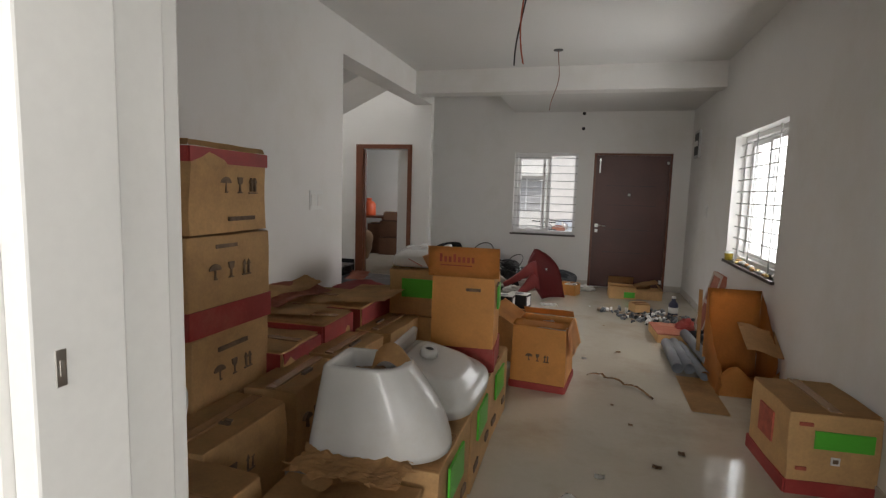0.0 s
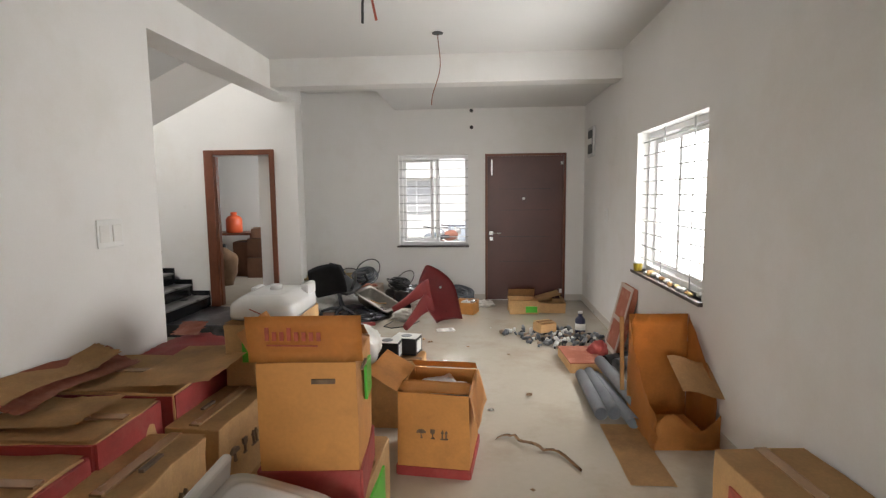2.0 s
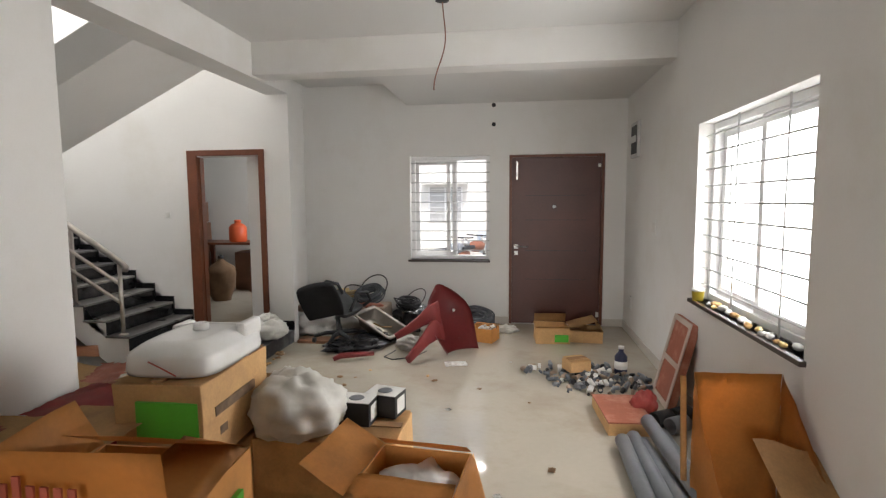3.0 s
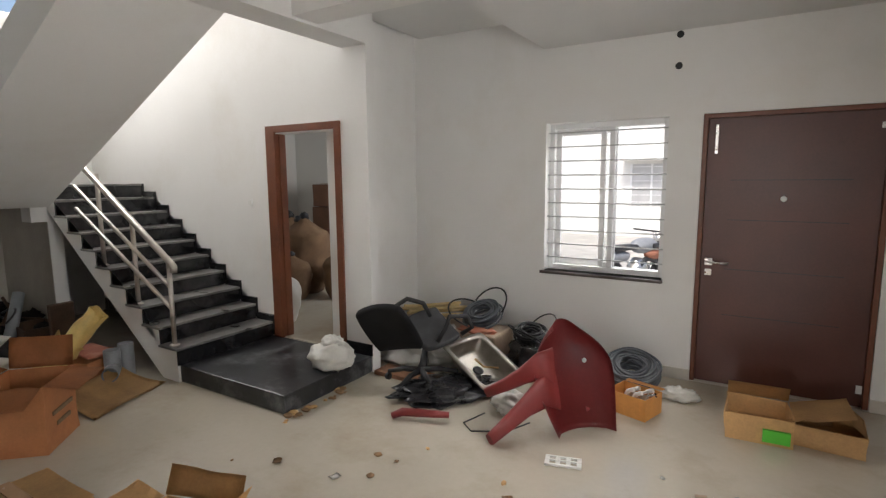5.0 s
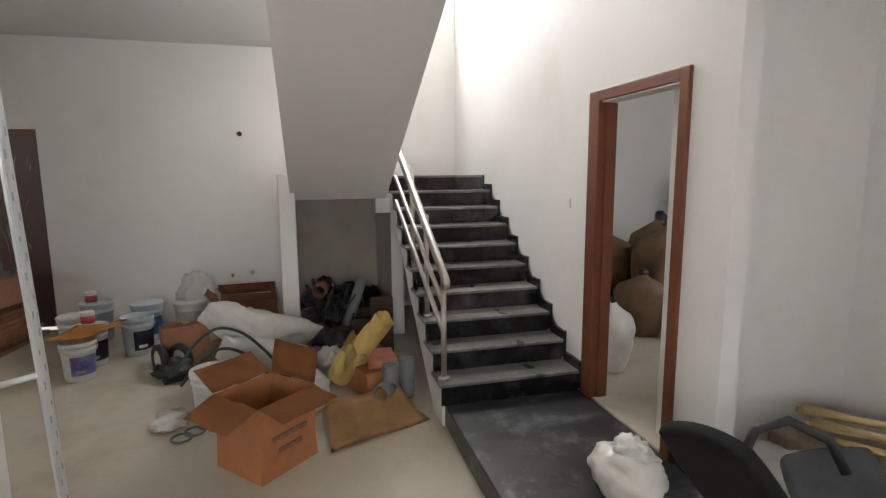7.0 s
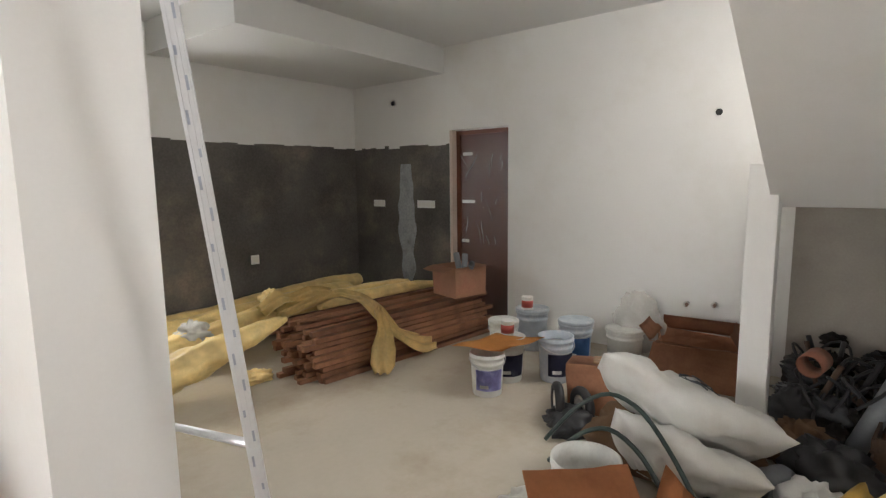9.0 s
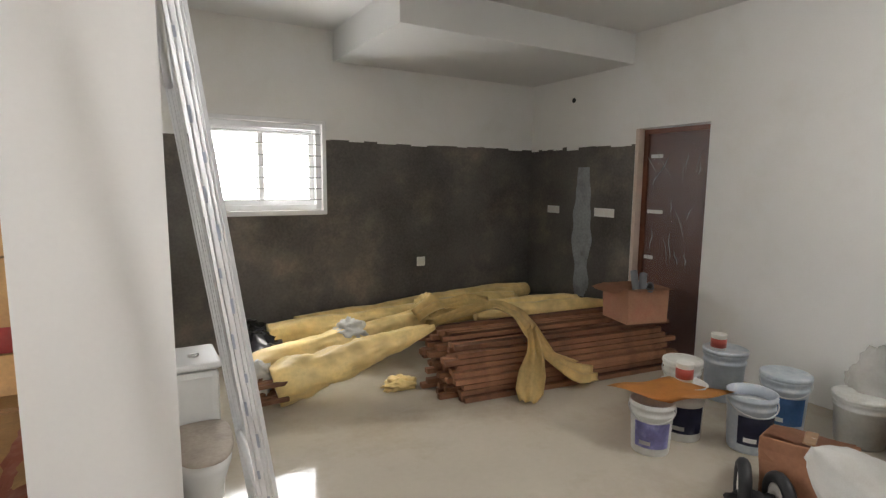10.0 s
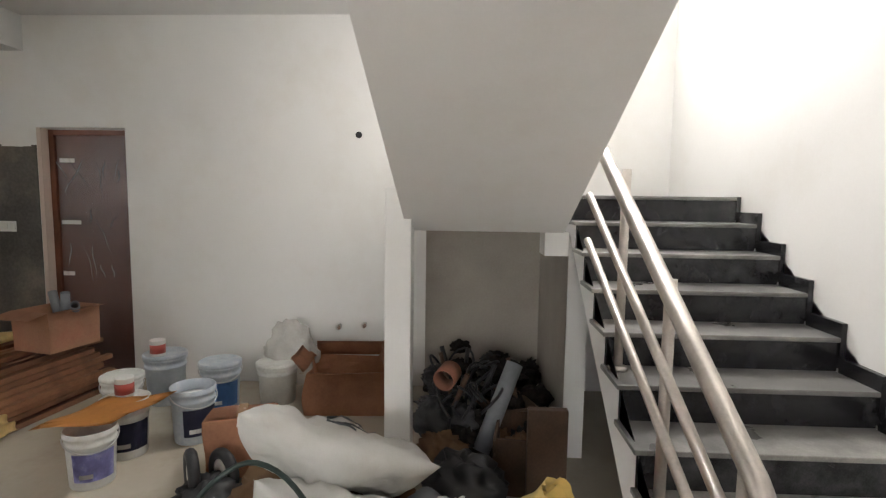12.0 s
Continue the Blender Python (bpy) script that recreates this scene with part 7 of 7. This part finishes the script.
# loose ends of yellow sheet drawn over the timber and hanging down before it


def ribbon(points, widths, label):
    """A creased strip of sheeting along a smooth line, gathered where it is narrow."""
    pts = []
    for k in range(len(points) - 1):
        for f in range(6):
            g = k + f / 6
            pts.append((Vector(points[k]).lerp(Vector(points[k + 1]), f / 6), widths[k] + (widths[k + 1] - widths[k]) * f / 6, g))
    for _ in range(4):
        pts = [pts[0]] + [((pts[k - 1][0] + pts[k][0] * 2 + pts[k + 1][0]) / 4, pts[k][1], pts[k][2]) for k in range(1, len(pts) - 1)] + [pts[-1]]
    rows = []
    for k, (p, w, g) in enumerate(pts):
        d = (pts[min(k + 1, len(pts) - 1)][0] - pts[max(k - 1, 0)][0]).normalized()
        side = d.cross(Vector((0.25, 0.55, 0.8))).normalized()
        up = side.cross(d)
        row = []
        for i in range(13):
            u = i / 6 - 1
            fold = 0.028 * math.sin(u * 7 + g * 0.8) * min(1, 0.1 / w) + 0.022 * noise.noise(Vector((u * 2.2, g * 1.4, 3)))
            q = p + side * (w * u * 0.5) + up * fold
            q.z = max(q.z, 0.012)
            row.append(q)
        rows.append(row)
    bm = bmesh.new()
    sheet(bm, rows, 0.003)
    tagged(part("polythene_strip", bm, YELLOW_POLY), label, "polythene", "polythene bunches")


ribbon([(-4.44, -6.32, 0.47), (-4.89, -6.50, 0.47), (-5.27, -6.55, 0.49), (-5.26, -6.20, 0.47), (-5.10, -5.86, 0.45), (-5.20, -5.72, 0.26), (-5.42, -5.66, 0.12), (-5.62, -5.64, 0.10)], (0.08, 0.09, 0.10, 0.12, 0.12, 0.10, 0.22, 0.16), "loose yellow polythene strip over the timber")
ribbon([(-5.10, -5.86, 0.47), (-5.0, -5.68, 0.34), (-4.94, -5.64, 0.20), (-4.88, -5.60, 0.08), (-4.84, -5.56, 0.02)], (0.08, 0.12, 0.20, 0.20, 0.10), "folded yellow polythene end before the timber")
ribbon([(-4.60, -6.84, 0.40), (-4.78, -6.80, 0.52), (-4.92, -6.86, 0.44), (-5.12, -6.76, 0.50), (-5.34, -6.70, 0.46)], (0.16, 0.20, 0.10, 0.16, 0.08), "bunched yellow polythene end on the bundles")
bm = bmesh.new()
lump(bm, (-4.20, -6.32, 0.03), (0.13, 0.09, 0.05), 7, 0.5, 2.8, True)
tagged(part("polythene_strip", bm, YELLOW_POLY), "yellow polythene scrap on the floor", "polythene", "polythene bunches")

# ---- the store room behind the open door ----
random.seed(13)


def full_sack(x, y, z, r, h, seed, mat=None, label="full jute sack tied at the neck"):
    t = thing("jute_sack", pose(x, y, z), label, "sack", "store room sacks")
    bm = bmesh.new()
    rings = []
    for k in range(22):
        f = k / 21
        rr = r * (0.75 + 0.5 * math.sin(min(1, f * 1.15) * 2.6)) * (1 if f < 0.8 else max(0.16, 1 - (f - 0.8) / 0.2 * 0.95))
        rings.append([(rr * math.cos(a) * (1 + 0.24 * noise.noise(Vector((math.cos(a) * 2.2, math.sin(a) * 1.5 + seed, f * 3)))), rr * math.sin(a) * (1 + 0.24 * noise.noise(Vector((math.cos(a) * 2.2 + seed, math.sin(a) * 2.2, f * 5 + 3)))), h * f) for a in (i * math.tau / 26 for i in range(26))])
    loft(bm, rings)
    part("body", bm, mat or JUTE, t)
    bm = bmesh.new()
    lump(bm, (0, 0, h * 1.02), (r * 0.22, r * 0.2, r * 0.2), seed, 0.5, 3, False, 0, (14, 10))
    part("neck", bm, DARK, t, "dark tied neck")


for x, y, r, h, sd in ((-4.72, 0.45, 0.27, 0.98, 1), (-4.52, 0.02, 0.20, 0.55, 2), (-5.55, 0.95, 0.30, 0.95, 3), (-5.15, 0.75, 0.27, 0.9, 4), (-5.65, 0.25, 0.28, 0.85, 5), (-4.08, 0.38, 0.16, 0.6, 6)):
    full_sack(x, y, 0.15, r, h, sd)
full_sack(-3.80, -0.74, 0.15, 0.125, 0.52, 9, POLY, "white plastic sack beside the doorway")
t = thing("store_table", pose(-4.62, 1.68, 0.15), "dark wooden table loaded with cartons", "table")
boxes_part("tabletop", [(-0.6, 0.6, -0.3, 0.3, 0.70, 0.74)], FRAME_WOOD, t, "", 0.004)
for sx in (-0.56, 0.50):
    for sy in (-0.27, 0.21):
        boxes_part("leg", [(sx, sx + 0.06, sy, sy + 0.06, 0, 0.70)], FRAME_WOOD, t)
CARD_DARK = material("dark_brown_cardboard", (0.17, 0.08, 0.045), 0.75, vary=0.2, scale=5, bump=0.15)
carton(-3.80, 1.32, 0.15, 0.5, 0.5, 0.34, 4, "dark brown carton in the store room", CARD_DARK)
carton(-3.79, 1.34, 0.50, 0.48, 0.46, 0.32, -3, "dark brown carton in the store room", CARD_DARK)
carton(-4.18, 1.42, 0.15, 0.34, 0.4, 0.60, 0, "dark brown carton in the store room", CARD_DARK)
carton(-3.78, 1.30, 0.83, 0.42, 0.34, 0.16, 12, "dark brown carton topping a store room stack", CARD_DARK)
carton(-5.55, 1.85, 0.15, 0.5, 0.45, 0.55, 3, "dark brown carton in the store room", CARD_DARK)
carton(-5.52, 1.86, 0.70, 0.5, 0.45, 0.5, -2, "dark brown carton in the store room", CARD_DARK)
carton(-5.54, 1.88, 1.205, 0.48, 0.42, 0.35, 4, "dark brown carton topping the store room pile", CARD_DARK)
t = thing("water_can", pose(-4.46, 1.55, 0.89), "orange plastic water can on the table", "can")
bm = bmesh.new()
lathe(bm, [(0.12, 0), (0.14, 0.02), (0.14, 0.24), (0.10, 0.29), (0.05, 0.31), (0.05, 0.33)], 22)
part("body", bm, CLAY, t)
bm = bmesh.new()
lathe(bm, [(0.055, 0.33), (0.055, 0.36), (0.04, 0.365)], 16)
part("cap", bm, CLAY, t)
t = thing("wooden_tripod", pose(-2.95, -0.35, 0.15), "pale wooden stick bundle on the store room floor", "sticks")
for k in range(4):
    bm = bmesh.new()
    tube(bm, [(-0.2 + 0.05 * k, -0.08, 0.02), (0.10 - 0.04 * k, 0.12, 0.16 + 0.04 * k)], 0.014, 8)
    part("stick", bm, PALE_WOOD, t)

# ---- outdoors ----
structure("ground", [(-300, 300, -300, 300, -0.6, -0.25)], GROUND, "pale dusty paved ground around the house", "ground")
structure("compound_wall", [(2.9, 3.05, -9.0, 5.5, -0.25, 1.55)], OUT_WALL, "white compound wall beside the house", "wall")
house = thing("opposite_house", pose(-1.0, 13.0, -0.25), "white plastered house across the lane", "house")
boxes_part("wall", [(-8.0, 8.0, 0.0, 0.25, 0, 6.6)], OUT_WALL, house)
for x0 in (-8.0, 7.8):
    boxes_part("wall", [(x0, x0 + 0.2, 0.251, 8, 0, 6.6)], OUT_WALL, house)
boxes_part("roof", [(-8.2, 8.2, -0.5, 8, 6.601, 6.8)], OUT_WALL, house)
for x0, z0 in ((-2.2, 1.0), (1.0, 1.0), (1.0, 4.2), (-2.2, 4.2)):
    boxes_part("sunshade", [(x0 - 0.2, x0 + 1.5, -0.5, -0.001, z0 + 1.4, z0 + 1.5)], OUT_WALL, house)
    pane = boxes_part("window", [(x0, x0 + 1.3, -0.02, -0.003, z0, z0 + 1.3)], GRILLE, house, "grey glazed window")
    for k in range(6):
        boxes_part("window_bar", [(x0, x0 + 1.3, -0.075, -0.06, z0 + 0.1 + 0.22 * k, z0 + 0.12 + 0.22 * k)], UPVC, pane)
    for k in range(3):
        boxes_part("window_frame", [(x0 + 0.62 * k, x0 + 0.62 * k + 0.06, -0.058, -0.021, z0, z0 + 1.3)], UPVC, pane)


def motorbike(x, y, rot, mat):
    t = thing("motorbike", pose(x, y, -0.25, 0, 0, rot), "parked motorbike on its stand in the lane", "motorbike", "parked motorbikes")
    for xx in (-0.62, 0.62):
        bm = bmesh.new()
        tube(bm, [(xx + 0.27 * math.cos(a), 0, 0.30 + 0.27 * math.sin(a)) for a in (k * math.tau / 24 for k in range(24))], 0.045, 8, closed=True)
        wheel = part("wheel", bm, DARK, t)
        for k in range(6):
            a = k * math.tau / 6
            bm = bmesh.new()
            tube(bm, [(xx, 0, 0.30), (xx + 0.25 * math.cos(a), 0, 0.30 + 0.25 * math.sin(a))], 0.012, 6)
            part("spoke", bm, STEEL, wheel)
    bm = bmesh.new()
    lump(bm, (0.15, 0, 0.78), (0.30, 0.14, 0.13), 3, 0.05, 2, False)
    part("fuel_tank", bm, mat, t)
    bm = bmesh.new()
    box(bm, -0.62, -0.08, -0.11, 0.11, 0.74, 0.82, 0.03)
    part("seat", bm, DARK, t)
    bm = bmesh.new()
    lump(bm, (-0.45, 0, 0.64), (0.26, 0.10, 0.10), 5, 0.05, 2, False)
    part("side_panel", bm, mat, t)
    bm = bmesh.new()
    lump(bm, (0.02, 0, 0.42), (0.20, 0.13, 0.17), 8, 0.2, 3, False)
    part("engine", bm, STEEL, t)
    bm = bmesh.new()
    tube(bm, [(0.62, 0, 0.30), (0.46, 0, 0.80), (0.40, 0, 0.98)], 0.03, 8)
    part("fork", bm, STEEL, t)
    bm = bmesh.new()
    tube(bm, [(0.30, -0.34, 1.02), (0.40, -0.15, 1.0), (0.40, 0.15, 1.0), (0.30, 0.34, 1.02)], 0.014, 8)
    part("handlebar", bm, DARK, t)
    bm = bmesh.new()
    lump(bm, (0.54, 0, 0.86), (0.10, 0.09, 0.10), 4, 0.03, 2, False)
    part("headlight", bm, STEEL, t)


motorbike(-1.25, 4.3, 62, GREY_PVC)
motorbike(-0.85, 5.0, 66, SKIN_PIPE)
car = thing("parked_car", pose(0.8, 9.5, -0.25, 0, 0, 5), "pale parked car across the lane", "car")
bm = bmesh.new()
box(bm, -1.9, 1.9, -0.8, 0.8, 0.25, 0.85, 0.15)
body = part("body", bm, BUCKET_GREY, car)
bm = bmesh.new()
box(bm, -1.1, 1.0, -0.7, 0.7, 0.8, 1.42, 0.2)
part("cabin", bm, BUCKET_GREY, car)
boxes_part("windscreen", [(-0.9, 0.85, -0.715, -0.70, 0.92, 1.28)], DARK, car)
for xx in (-1.2, 1.2):
    for yy in (-0.78, 0.62):
        bm = bmesh.new()
        lathe(bm, [(0.2, 0), (0.31, 0.02), (0.31, 0.14), (0.2, 0.16)], 22)
        bmesh.ops.rotate(bm, verts=bm.verts, matrix=Matrix.Rotation(radians(-90), 3, "X"))
        bmesh.ops.translate(bm, verts=bm.verts, vec=(xx, yy, 0.31))
        part("wheel", bm, DARK, car)
